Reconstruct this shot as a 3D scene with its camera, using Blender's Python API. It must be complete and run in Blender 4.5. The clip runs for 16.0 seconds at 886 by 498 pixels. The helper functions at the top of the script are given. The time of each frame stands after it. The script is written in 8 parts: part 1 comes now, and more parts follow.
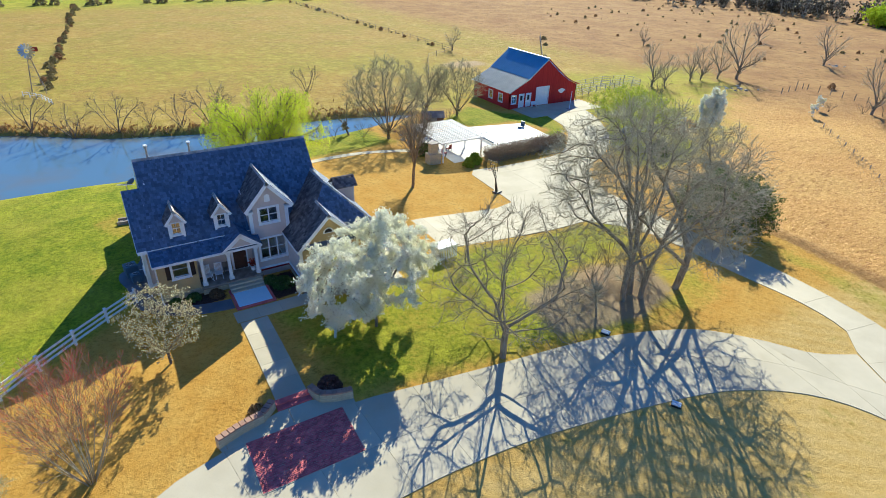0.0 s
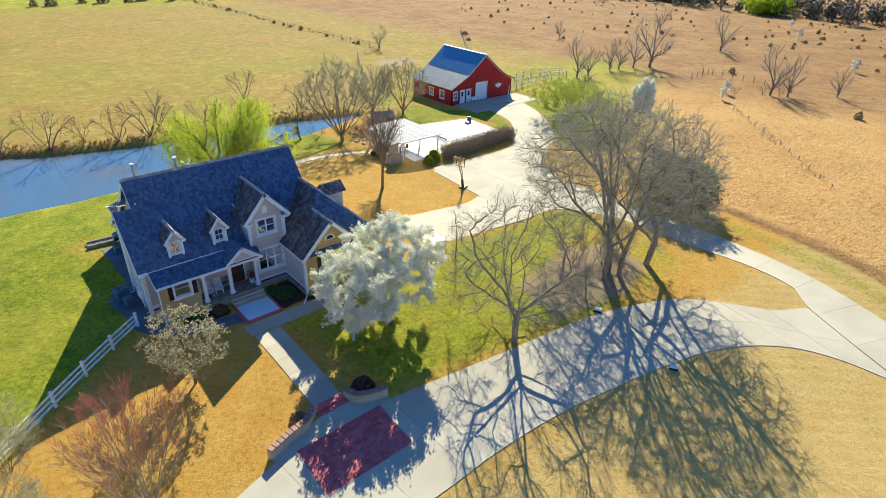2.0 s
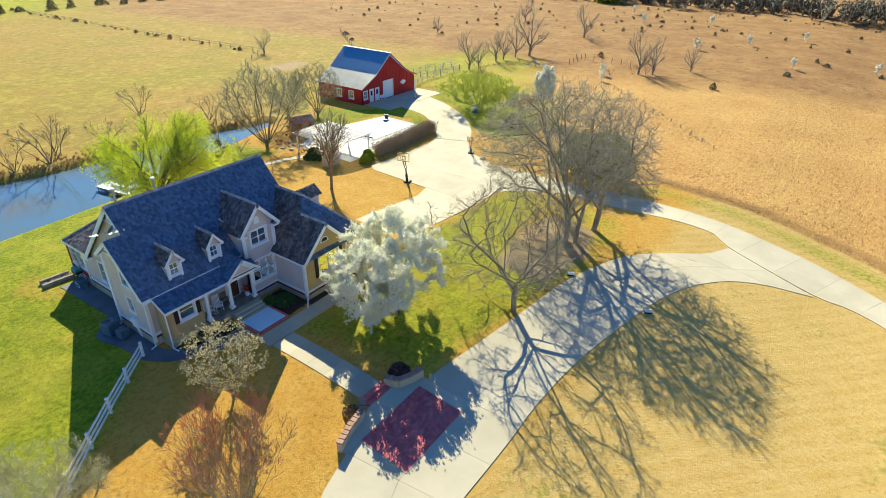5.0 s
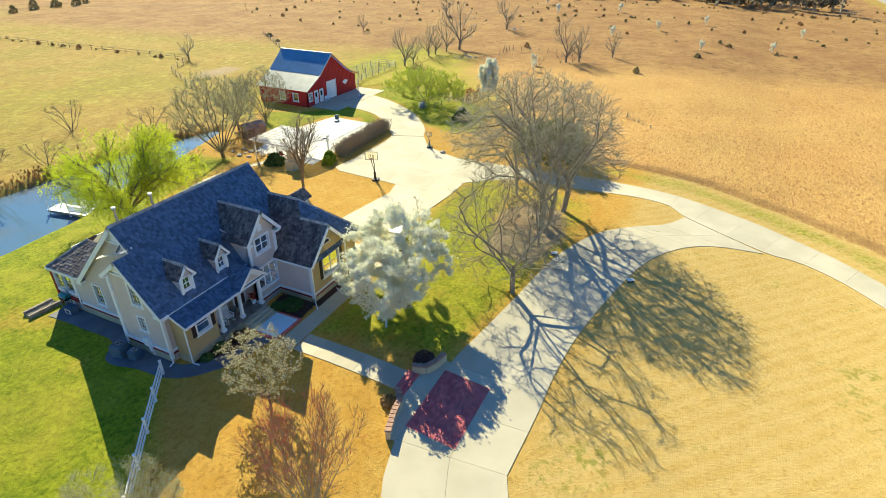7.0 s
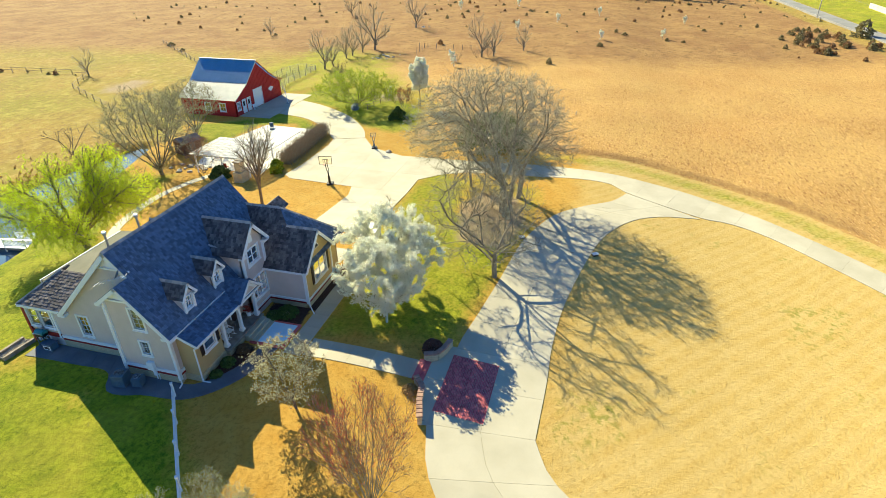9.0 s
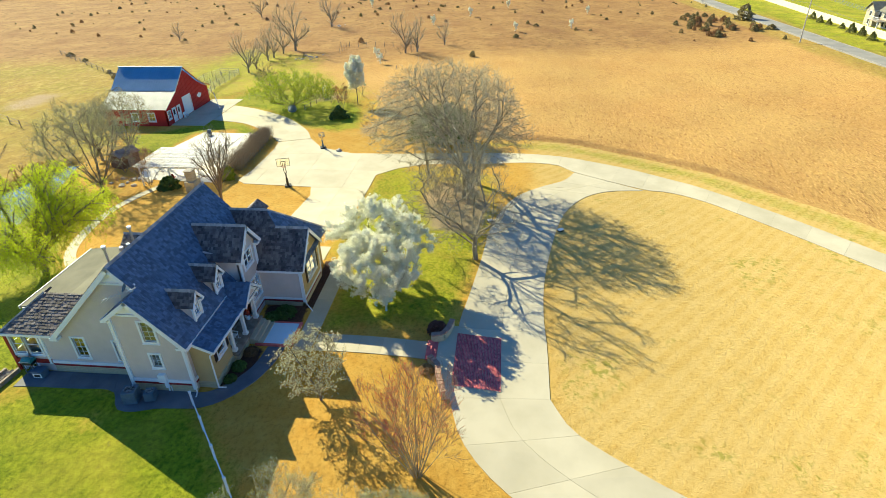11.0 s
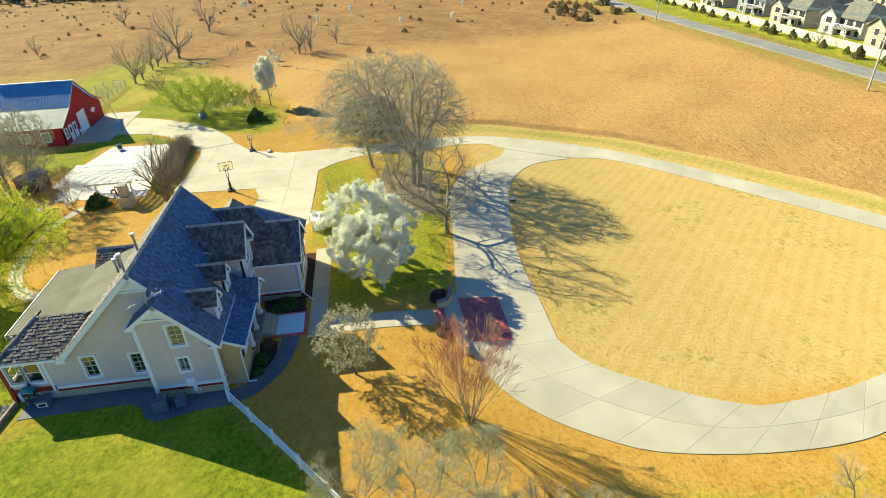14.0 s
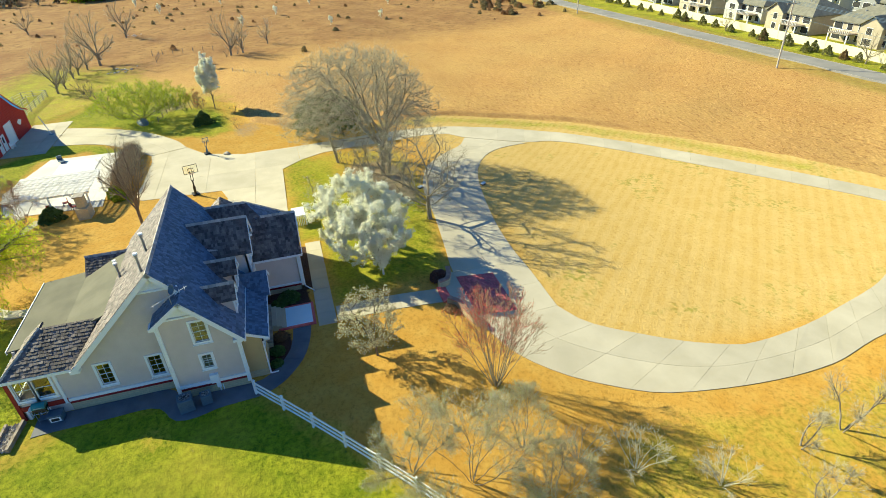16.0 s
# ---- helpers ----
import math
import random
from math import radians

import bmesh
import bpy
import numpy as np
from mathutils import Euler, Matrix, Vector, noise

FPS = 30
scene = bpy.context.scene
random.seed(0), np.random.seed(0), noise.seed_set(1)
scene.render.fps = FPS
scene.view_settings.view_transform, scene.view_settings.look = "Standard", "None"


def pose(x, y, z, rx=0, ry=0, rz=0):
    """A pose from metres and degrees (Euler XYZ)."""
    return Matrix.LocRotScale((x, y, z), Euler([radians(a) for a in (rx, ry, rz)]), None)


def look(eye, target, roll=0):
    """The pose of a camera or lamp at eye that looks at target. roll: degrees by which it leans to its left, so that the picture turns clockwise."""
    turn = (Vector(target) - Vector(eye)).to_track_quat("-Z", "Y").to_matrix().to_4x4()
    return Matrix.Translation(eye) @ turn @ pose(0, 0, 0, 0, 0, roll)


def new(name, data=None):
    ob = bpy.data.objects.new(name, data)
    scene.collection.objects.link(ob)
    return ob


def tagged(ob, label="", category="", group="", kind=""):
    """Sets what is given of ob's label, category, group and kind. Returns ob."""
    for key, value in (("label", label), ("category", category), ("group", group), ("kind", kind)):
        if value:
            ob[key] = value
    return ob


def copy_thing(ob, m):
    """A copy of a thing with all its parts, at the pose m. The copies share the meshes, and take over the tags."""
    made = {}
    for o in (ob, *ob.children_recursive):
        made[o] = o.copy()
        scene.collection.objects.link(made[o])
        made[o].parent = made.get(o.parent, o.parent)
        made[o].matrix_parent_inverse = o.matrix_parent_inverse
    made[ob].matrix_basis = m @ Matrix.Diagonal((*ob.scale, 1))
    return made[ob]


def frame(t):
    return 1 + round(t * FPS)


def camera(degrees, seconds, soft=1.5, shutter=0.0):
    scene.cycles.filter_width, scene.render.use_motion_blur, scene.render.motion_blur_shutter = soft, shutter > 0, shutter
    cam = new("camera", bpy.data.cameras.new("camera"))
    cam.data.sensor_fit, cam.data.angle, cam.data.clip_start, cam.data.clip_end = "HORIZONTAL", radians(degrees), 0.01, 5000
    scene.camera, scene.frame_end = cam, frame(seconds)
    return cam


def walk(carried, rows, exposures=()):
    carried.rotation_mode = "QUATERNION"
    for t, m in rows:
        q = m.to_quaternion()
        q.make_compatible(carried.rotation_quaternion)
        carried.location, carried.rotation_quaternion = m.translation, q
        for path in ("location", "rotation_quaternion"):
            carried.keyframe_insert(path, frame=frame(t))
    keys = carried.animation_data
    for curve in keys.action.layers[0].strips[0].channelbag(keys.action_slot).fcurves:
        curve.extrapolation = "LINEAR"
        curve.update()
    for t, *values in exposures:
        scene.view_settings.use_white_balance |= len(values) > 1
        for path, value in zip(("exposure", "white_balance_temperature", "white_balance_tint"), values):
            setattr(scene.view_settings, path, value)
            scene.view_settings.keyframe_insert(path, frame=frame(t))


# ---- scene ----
cam = camera(76.3, 16.0, 0.7)
PATH = [
    (0, (-0.188, -39.536, 23.427), (0.736, -38.053, 22.454), 1.9),
    (0.5, (-1.596, -38.949, 23.573), (-0.609, -37.507, 22.599), 1.6),
    (1, (-2.982, -38.39, 23.831), (-1.939, -36.99, 22.856), 1.8),
    (1.5, (-4.443, -37.845, 24.078), (-3.343, -36.493, 23.098), 2.0),
    (2, (-5.931, -37.234, 24.255), (-4.78, -35.926, 23.274), 1.8),
    (2.5, (-7.285, -36.602, 24.378), (-6.083, -35.343, 23.394), 1.8),
    (3, (-8.62, -35.966, 24.472), (-7.365, -34.758, 23.49), 1.7),
    (3.5, (-9.961, -35.265, 24.542), (-8.652, -34.113, 23.561), 1.5),
    (4, (-11.198, -34.523, 24.557), (-9.844, -33.424, 23.577), 1.4),
    (6.5, (-17.095, -29.983, 25.138), (-15.566, -29.156, 24.15), 0.2),
    (7, (-18.115, -28.916, 25.279), (-16.556, -28.151, 24.287), -0.0),
    (7.5, (-19.158, -27.713, 25.45), (-17.56, -27.032, 24.458), -0.2),
    (8, (-20.165, -26.533, 25.662), (-18.538, -25.93, 24.666), -0.6),
    (8.5, (-21.106, -25.398, 25.813), (-19.46, -24.858, 24.814), -0.8),
    (9, (-21.97, -24.241, 25.892), (-20.305, -23.763, 24.893), -0.9),
    (11.5, (-25.83, -17.989, 26.258), (-24.112, -17.862, 25.243), -1.7),
    (12, (-26.492, -16.732, 26.263), (-24.771, -16.671, 25.247), -1.8),
    (12.5, (-27.183, -15.357, 26.253), (-25.463, -15.361, 25.233), -2.0),
    (13, (-27.713, -13.982, 26.199), (-25.995, -14.05, 25.176), -2.2),
    (13.5, (-28.142, -12.569, 26.158), (-26.429, -12.701, 25.134), -2.2),
    (14, (-28.531, -11.067, 26.107), (-26.827, -11.269, 25.08), -2.4),
    (14.5, (-28.888, -9.647, 26.044), (-27.194, -9.912, 25.014), -2.4),
    (15, (-29.114, -8.242, 25.945), (-27.432, -8.566, 24.912), -2.5),
    (15.5, (-29.316, -6.818, 25.882), (-27.648, -7.202, 24.847), -2.6),
    (16, (-29.443, -5.321, 25.859), (-27.793, -5.768, 24.821), -2.7),
]
walk(cam, [(t, look(eye, target, roll)) for t, eye, target, roll in PATH], exposures=[(0.0, 1.106, 4840, 5), (2.0, 1.156, 5020, 6), (4.0, 1.216, 5160, 4), (6.5, 1.306, 5430, -2), (9.0, 1.366, 5490, -3), (11.5, 1.316, 5510, -5), (14.0, 1.216, 5440, -5), (16.0, 1.186, 5420, -5)])

# ---- light ----
SUN_WAY = Vector((1.10, 1.23, 1.0)).normalized()
world = bpy.data.worlds.new("sky")
scene.world = world
world.use_nodes = True
sky = world.node_tree.nodes.new("ShaderNodeTexSky")
sky.sky_type = "NISHITA"
sky.sun_disc = False
sky.sun_elevation = math.asin(SUN_WAY.z)
sky.sun_rotation = math.atan2(SUN_WAY.x, SUN_WAY.y)
sky.altitude, sky.air_density, sky.dust_density, sky.ozone_density = 400, 1.0, 0.3, 9.0
world.node_tree.nodes["Background"].inputs["Strength"].default_value = 0.064
world.node_tree.links.new(sky.outputs[0], world.node_tree.nodes["Background"].inputs["Color"])
sun = new("sun", bpy.data.lights.new("sun", "SUN"))
sun.data.energy, sun.data.angle, sun.data.color = 5.0, radians(0.3), (1.0, 0.785, 0.455)
sun.matrix_world = look(SUN_WAY * 200, (0, 0, 0))

# ---- materials ----


def nodes_of(name):
    m = bpy.data.materials.new(name)
    m.use_nodes = True
    return m, m.node_tree, m.node_tree.nodes, m.node_tree.nodes["Principled BSDF"]


def noise_node(nt, scale, detail=4.0, rough=0.6, stretch=(1, 1, 1)):
    pos = nt.nodes.new("ShaderNodeNewGeometry")
    tex = nt.nodes.new("ShaderNodeTexNoise")
    mp = nt.nodes.new("ShaderNodeMapping")
    mp.inputs["Scale"].default_value = stretch
    tex.inputs["Scale"].default_value, tex.inputs["Detail"].default_value, tex.inputs["Roughness"].default_value = scale, detail, rough
    nt.links.new(pos.outputs["Position"], mp.inputs[0])
    nt.links.new(mp.outputs[0], tex.inputs["Vector"])
    return tex.outputs["Fac"]


def ramp(nt, fac, a, b, lo=0.35, hi=0.65):
    r = nt.nodes.new("ShaderNodeValToRGB")
    r.color_ramp.elements[0].position, r.color_ramp.elements[1].position = lo, hi
    r.color_ramp.elements[0].color, r.color_ramp.elements[1].color = (*a, 1), (*b, 1)
    nt.links.new(fac, r.inputs[0])
    return r.outputs[0]


def mixc(nt, fac, a, b, blend="MIX"):
    m = nt.nodes.new("ShaderNodeMix")
    m.data_type, m.blend_type = "RGBA", blend
    for sock, v in ((m.inputs[0], fac), (m.inputs[6], a), (m.inputs[7], b)):
        if isinstance(v, (int, float)):
            sock.default_value = v
        elif isinstance(v, tuple):
            sock.default_value = (*v, 1)
        else:
            nt.links.new(v, sock)
    return m.outputs[2]


def math2(nt, op, a, b=0.0, clamp=False):
    m = nt.nodes.new("ShaderNodeMath")
    m.operation, m.use_clamp = op, clamp
    for sock, v in ((m.inputs[0], a), (m.inputs[1], b)):
        if isinstance(v, (int, float)):
            sock.default_value = v
        else:
            nt.links.new(v, sock)
    return m.outputs[0]


def bumped(nt, bsdf, height, strength, dist):
    b = nt.nodes.new("ShaderNodeBump")
    b.inputs["Strength"].default_value, b.inputs["Distance"].default_value = strength, dist
    nt.links.new(height, b.inputs["Height"])
    nt.links.new(b.outputs[0], bsdf.inputs["Normal"])


def surface(name, a, b, scale=3.0, fine=30.0, rough=0.75, metal=0.0, bump=0.3, dist=0.01, vary=0.0, island=0.0, stretch=(1, 1, 1), spec=0.4):
    """Two tones mottled at a coarse and a fine scale, with fine relief; vary and island shift whole pieces."""
    m, nt, nn, bsdf = nodes_of(name)
    coarse, grain = noise_node(nt, scale, 3, 0.55, stretch), noise_node(nt, fine, 3, 0.6, stretch)
    col = ramp(nt, coarse, a, b)
    dark = tuple(0.72 * v for v in a)
    col = mixc(nt, ramp(nt, grain, (0, 0, 0), (0.45, 0.45, 0.45), 0.5, 0.8), col, dark)
    if vary:
        info = nn.new("ShaderNodeObjectInfo")
        f = math2(nt, "MULTIPLY_ADD", info.outputs["Random"], 2 * vary)
        nt.nodes[-1].inputs[2].default_value = 1 - vary
        hsv = nn.new("ShaderNodeHueSaturation")
        nt.links.new(f, hsv.inputs["Value"])
        nt.links.new(col, hsv.inputs["Color"])
        col = hsv.outputs[0]
    if island:
        geo = nn.new("ShaderNodeNewGeometry")
        f = math2(nt, "MULTIPLY_ADD", geo.outputs["Random Per Island"], 2 * island)
        nt.nodes[-1].inputs[2].default_value = 1 - island
        hsv = nn.new("ShaderNodeHueSaturation")
        nt.links.new(f, hsv.inputs["Value"])
        nt.links.new(col, hsv.inputs["Color"])
        col = hsv.outputs[0]
    nt.links.new(col, bsdf.inputs["Base Color"])
    bsdf.inputs["Roughness"].default_value, bsdf.inputs["Metallic"].default_value = rough, metal
    bsdf.inputs["Specular IOR Level"].default_value = spec
    if bump:
        bumped(nt, bsdf, grain, bump, dist)
    return m


def siding(name, a, b, pitch=0.13):
    """Painted lap boards: a saw-tooth relief by height, faint weathering."""
    m, nt, nn, bsdf = nodes_of(name)
    col = ramp(nt, noise_node(nt, 0.8, 4, 0.6), a, b)
    geo, sep = nn.new("ShaderNodeNewGeometry"), nn.new("ShaderNodeSeparateXYZ")
    nt.links.new(geo.outputs["Position"], sep.inputs[0])
    saw = math2(nt, "FRACT", math2(nt, "DIVIDE", sep.outputs["Z"], pitch))
    nt.links.new(mixc(nt, ramp(nt, noise_node(nt, 14, 3, 0.6, (1, 1, 5)), (0, 0, 0), (0.25, 0.25, 0.25)), col, tuple(0.8 * v for v in a)), bsdf.inputs["Base Color"])
    bsdf.inputs["Roughness"].default_value = 0.6
    bumped(nt, bsdf, math2(nt, "SUBTRACT", 1.0, saw), 0.6, 0.015)
    return m


def stonework(name, a, b, mortar, w=0.35, h=0.15):
    m, nt, nn, bsdf = nodes_of(name)
    geo, sep, comb = nn.new("ShaderNodeNewGeometry"), nn.new("ShaderNodeSeparateXYZ"), nn.new("ShaderNodeCombineXYZ")
    nt.links.new(geo.outputs["Position"], sep.inputs[0])
    nt.links.new(math2(nt, "ADD", sep.outputs["X"], sep.outputs["Y"]), comb.inputs[0])
    nt.links.new(sep.outputs["Z"], comb.inputs[1])
    br = nn.new("ShaderNodeTexBrick")
    br.inputs["Color1"].default_value, br.inputs["Color2"].default_value, br.inputs["Mortar"].default_value = (*a, 1), (*b, 1), (*mortar, 1)
    br.inputs["Scale"].default_value, br.inputs["Brick Width"].default_value, br.inputs["Row Height"].default_value = 1.0, w, h
    br.inputs["Mortar Size"].default_value = 0.012
    nt.links.new(comb.outputs[0], br.inputs["Vector"])
    col = mixc(nt, ramp(nt, noise_node(nt, 6, 4, 0.6), (0, 0, 0), (0.4, 0.4, 0.4)), br.outputs["Color"], tuple(0.6 * v for v in a))
    nt.links.new(col, bsdf.inputs["Base Color"])
    bsdf.inputs["Roughness"].default_value = 0.85
    bumped(nt, bsdf, br.outputs["Fac"], 0.5, -0.02)
    return m


def pane_glass(name, tint=(0.9, 0.95, 0.95)):
    m, nt, nn, bsdf = nodes_of(name)
    bsdf.inputs["Base Color"].default_value = (*tint, 1)
    bsdf.inputs["Roughness"].default_value = 0.02
    bsdf.inputs["Transmission Weight"].default_value = 1.0
    bsdf.inputs["IOR"].default_value = 1.8
    return m


def leafy(name, a, b, rough=0.6, trans=0.0):
    m, nt, nn, bsdf = nodes_of(name)
    geo = nn.new("ShaderNodeNewGeometry")
    col = ramp(nt, geo.outputs["Random Per Island"], a, b, 0.0, 1.0)
    nt.links.new(col, bsdf.inputs["Base Color"])
    bsdf.inputs["Roughness"].default_value = rough
    bsdf.inputs["Specular IOR Level"].default_value = 0.2
    if trans:
        tr, add = nn.new("ShaderNodeBsdfTranslucent"), nn.new("ShaderNodeMixShader")
        nt.links.new(col, tr.inputs["Color"])
        add.inputs[0].default_value = trans
        nt.links.new(bsdf.outputs[0], add.inputs[1])
        nt.links.new(tr.outputs[0], add.inputs[2])
        nt.links.new(add.outputs[0], nn["Material Output"].inputs["Surface"])
    return m


def ground_material():
    """Lawn, dormant lawn and prairie by the zones laid on the sheet, each broken up at several scales."""
    m, nt, nn, bsdf = nodes_of("grassland")
    zone = nn.new("ShaderNodeVertexColor")
    zone.layer_name = "zone"
    sep = nn.new("ShaderNodeSeparateColor")
    nt.links.new(zone.outputs["Color"], sep.inputs[0])
    big, mid, tuft, blade = noise_node(nt, 0.06, 4), noise_node(nt, 0.5, 5, 0.65), noise_node(nt, 3.2, 5, 0.7), noise_node(nt, 17, 3, 0.7)
    streak = noise_node(nt, 1.1, 5, 0.7, (0.35, 1.3, 1))
    speck = math2(nt, "MULTIPLY", math2(nt, "ADD", tuft, blade), 0.5)
    prairie = mixc(nt, ramp(nt, big, (0, 0, 0), (1, 1, 1), 0.38, 0.62), (0.455, 0.268, 0.080), (0.51, 0.325, 0.10))
    prairie = mixc(nt, ramp(nt, streak, (0, 0, 0), (0.5, 0.5, 0.5), 0.5, 0.78), prairie, (0.36, 0.18, 0.07))
    prairie = mixc(nt, ramp(nt, speck, (0, 0, 0), (1, 1, 1), 0.52, 0.68), prairie, (0.29, 0.145, 0.06))
    prairie = mixc(nt, ramp(nt, speck, (1, 1, 1), (0, 0, 0), 0.3, 0.44), prairie, (0.58, 0.36, 0.14))
    prairie = mixc(nt, ramp(nt, noise_node(nt, 2.4, 5, 0.75, (0.45, 1.5, 1)), (0, 0, 0), (0.85, 0.85, 0.85), 0.52, 0.62), prairie, (0.25, 0.125, 0.042))
    prairie = mixc(nt, ramp(nt, noise_node(nt, 4.2, 4, 0.75, (0.5, 1.4, 1)), (0, 0, 0), (0.85, 0.85, 0.85), 0.53, 0.64), prairie, (0.66, 0.43, 0.165))
    pasture_grain = noise_node(nt, 1.1, 5, 0.75)
    scrubland = mixc(nt, ramp(nt, noise_node(nt, 0.11, 5, 0.7), (0, 0, 0), (1, 1, 1), 0.36, 0.64), (0.25, 0.135, 0.054), (0.36, 0.22, 0.08))
    scrubland = mixc(nt, ramp(nt, noise_node(nt, 0.55, 4, 0.7), (0, 0, 0), (1, 1, 1), 0.52, 0.66), scrubland, (0.21, 0.12, 0.05))
    pasture = mixc(nt, ramp(nt, big, (0, 0, 0), (1, 1, 1), 0.4, 0.6), (0.365, 0.25, 0.055), (0.30, 0.245, 0.042))
    pasture = mixc(nt, ramp(nt, streak, (0, 0, 0), (1, 1, 1), 0.48, 0.75), pasture, (0.25, 0.165, 0.055))
    pasture = mixc(nt, ramp(nt, mid, (0, 0, 0), (1, 1, 1), 0.52, 0.72), pasture, (0.46, 0.335, 0.10))
    pasture = mixc(nt, ramp(nt, speck, (0, 0, 0), (1, 1, 1), 0.54, 0.7), pasture, (0.17, 0.115, 0.04))
    pasture = mixc(nt, ramp(nt, pasture_grain, (0, 0, 0), (0.7, 0.7, 0.7), 0.5, 0.66), pasture, (0.23, 0.15, 0.05))
    pasture = mixc(nt, ramp(nt, pasture_grain, (0.7, 0.7, 0.7), (0, 0, 0), 0.3, 0.44), pasture, (0.52, 0.39, 0.115))
    gold = mixc(nt, ramp(nt, mid, (0, 0, 0), (1, 1, 1), 0.35, 0.68), (0.59, 0.405, 0.115), (0.65, 0.47, 0.16))
    gold = mixc(nt, ramp(nt, speck, (0, 0, 0), (1, 1, 1), 0.5, 0.68), gold, (0.42, 0.245, 0.045))
    band = nn.new("ShaderNodeTexWave")
    band.bands_direction = "Y"
    band.inputs["Scale"].default_value, band.inputs["Distortion"].default_value, band.inputs["Detail"].default_value, band.inputs["Detail Scale"].default_value = 0.28, 2.6, 3.0, 0.6
    where = nn.new("ShaderNodeNewGeometry")
    swath = nn.new("ShaderNodeMapping")
    swath.inputs["Rotation"].default_value = (0, 0, radians(42.6))
    nt.links.new(where.outputs["Position"], swath.inputs[0])
    nt.links.new(swath.outputs[0], band.inputs["Vector"])
    gold = mixc(nt, ramp(nt, band.outputs["Fac"], (0, 0, 0), (0.24, 0.24, 0.24), 0.3, 0.7), gold, (0.69, 0.525, 0.21))
    weed = math2(nt, "MULTIPLY", ramp(nt, noise_node(nt, 0.16, 2), (0, 0, 0), (1, 1, 1), 0.57, 0.67), ramp(nt, noise_node(nt, 1.6, 4, 0.7), (0, 0, 0), (1, 1, 1), 0.5, 0.62))
    gold = mixc(nt, math2(nt, "MULTIPLY", weed, 0.65), gold, (0.25, 0.27, 0.03))
    soil = nn.new("ShaderNodeVertexColor")
    soil.layer_name = "soil"
    ssep = nn.new("ShaderNodeSeparateColor")
    nt.links.new(soil.outputs["Color"], ssep.inputs[0])
    rich = mixc(nt, ramp(nt, mid, (0, 0, 0), (1, 1, 1), 0.35, 0.68), (0.58, 0.33, 0.052), (0.64, 0.405, 0.085))
    rich = mixc(nt, ramp(nt, speck, (0, 0, 0), (1, 1, 1), 0.5, 0.68), rich, (0.25, 0.125, 0.015))
    gold = mixc(nt, ssep.outputs["Green"], gold, rich)
    green = mixc(nt, ramp(nt, mid, (0, 0, 0), (1, 1, 1), 0.35, 0.65), (0.255, 0.315, 0.009), (0.47, 0.46, 0.022))
    green = mixc(nt, ramp(nt, speck, (0, 0, 0), (1, 1, 1), 0.44, 0.66), green, (0.04, 0.075, 0.004))
    green = mixc(nt, ramp(nt, noise_node(nt, 0.14, 4, 0.6), (0, 0, 0), (0.42, 0.42, 0.42), 0.45, 0.68), green, (0.50, 0.40, 0.05))
    ragged = math2(nt, "MULTIPLY", math2(nt, "SUBTRACT", math2(nt, "ADD", mid, tuft), 1.0), 0.9)

    def edge(channel, sharp):
        v = math2(nt, "ADD", channel, ragged)
        return ramp(nt, v, (0, 0, 0), (1, 1, 1), 0.5 - sharp, 0.5 + sharp)

    col = mixc(nt, edge(ssep.outputs["Blue"], 0.35), prairie, scrubland)
    col = mixc(nt, edge(sep.outputs["Blue"], 0.3), col, pasture)
    col = mixc(nt, edge(sep.outputs["Green"], 0.12), col, gold)
    col = mixc(nt, edge(sep.outputs["Red"], 0.32), col, green)
    mulch = mixc(nt, ramp(nt, blade, (0, 0, 0), (1, 1, 1), 0.4, 0.6), (0.24, 0.17, 0.105), (0.50, 0.38, 0.25))
    col = mixc(nt, math2(nt, "MULTIPLY", edge(ssep.outputs["Red"], 0.3), 0.85), col, mulch)
    bark = mixc(nt, ramp(nt, blade, (0, 0, 0), (1, 1, 1), 0.4, 0.6), (0.045, 0.026, 0.02), (0.12, 0.07, 0.05))
    col = mixc(nt, edge(zone.outputs["Alpha"], 0.12), col, bark)
    nt.links.new(col, bsdf.inputs["Base Color"])
    bsdf.inputs["Roughness"].default_value, bsdf.inputs["Specular IOR Level"].default_value = 0.95, 0.1
    nt.links.new(math2(nt, "MULTIPLY", sep.outputs["Green"], 0.35), bsdf.inputs["Diffuse Roughness"])
    rough = math2(nt, "SUBTRACT", 1.0, sep.outputs["Green"])
    tussock = math2(nt, "MULTIPLY", rough, math2(nt, "ADD", math2(nt, "MULTIPLY", noise_node(nt, 1.3, 3, 0.65, (0.8, 1.3, 1)), 1.5), math2(nt, "MULTIPLY", tuft, 0.5)))
    turf = math2(nt, "ADD", math2(nt, "MULTIPLY", tuft, 0.7), math2(nt, "MULTIPLY", blade, 0.3))
    bumped(nt, bsdf, math2(nt, "ADD", turf, tussock), 0.8, 0.13)
    return m


M_GROUND = ground_material()
M_CONC = surface("concrete", (0.46, 0.415, 0.30), (0.54, 0.49, 0.365), 0.35, 25, 0.85, bump=0.2, dist=0.004, vary=0.06)
M_JOINT = surface("joint_filler", (0.30, 0.265, 0.19), (0.38, 0.34, 0.25), 2, 25, 0.9, bump=0.2)
M_WALL = siding("taupe_lap_siding", (0.62, 0.535, 0.50), (0.69, 0.60, 0.56))
M_CREAM = siding("cream_lap_siding", (0.50, 0.37, 0.17), (0.56, 0.42, 0.20))
M_WHITE = surface("white_paint", (0.83, 0.85, 0.88), (0.88, 0.89, 0.91), 2, 40, 0.5, bump=0.08, dist=0.002)
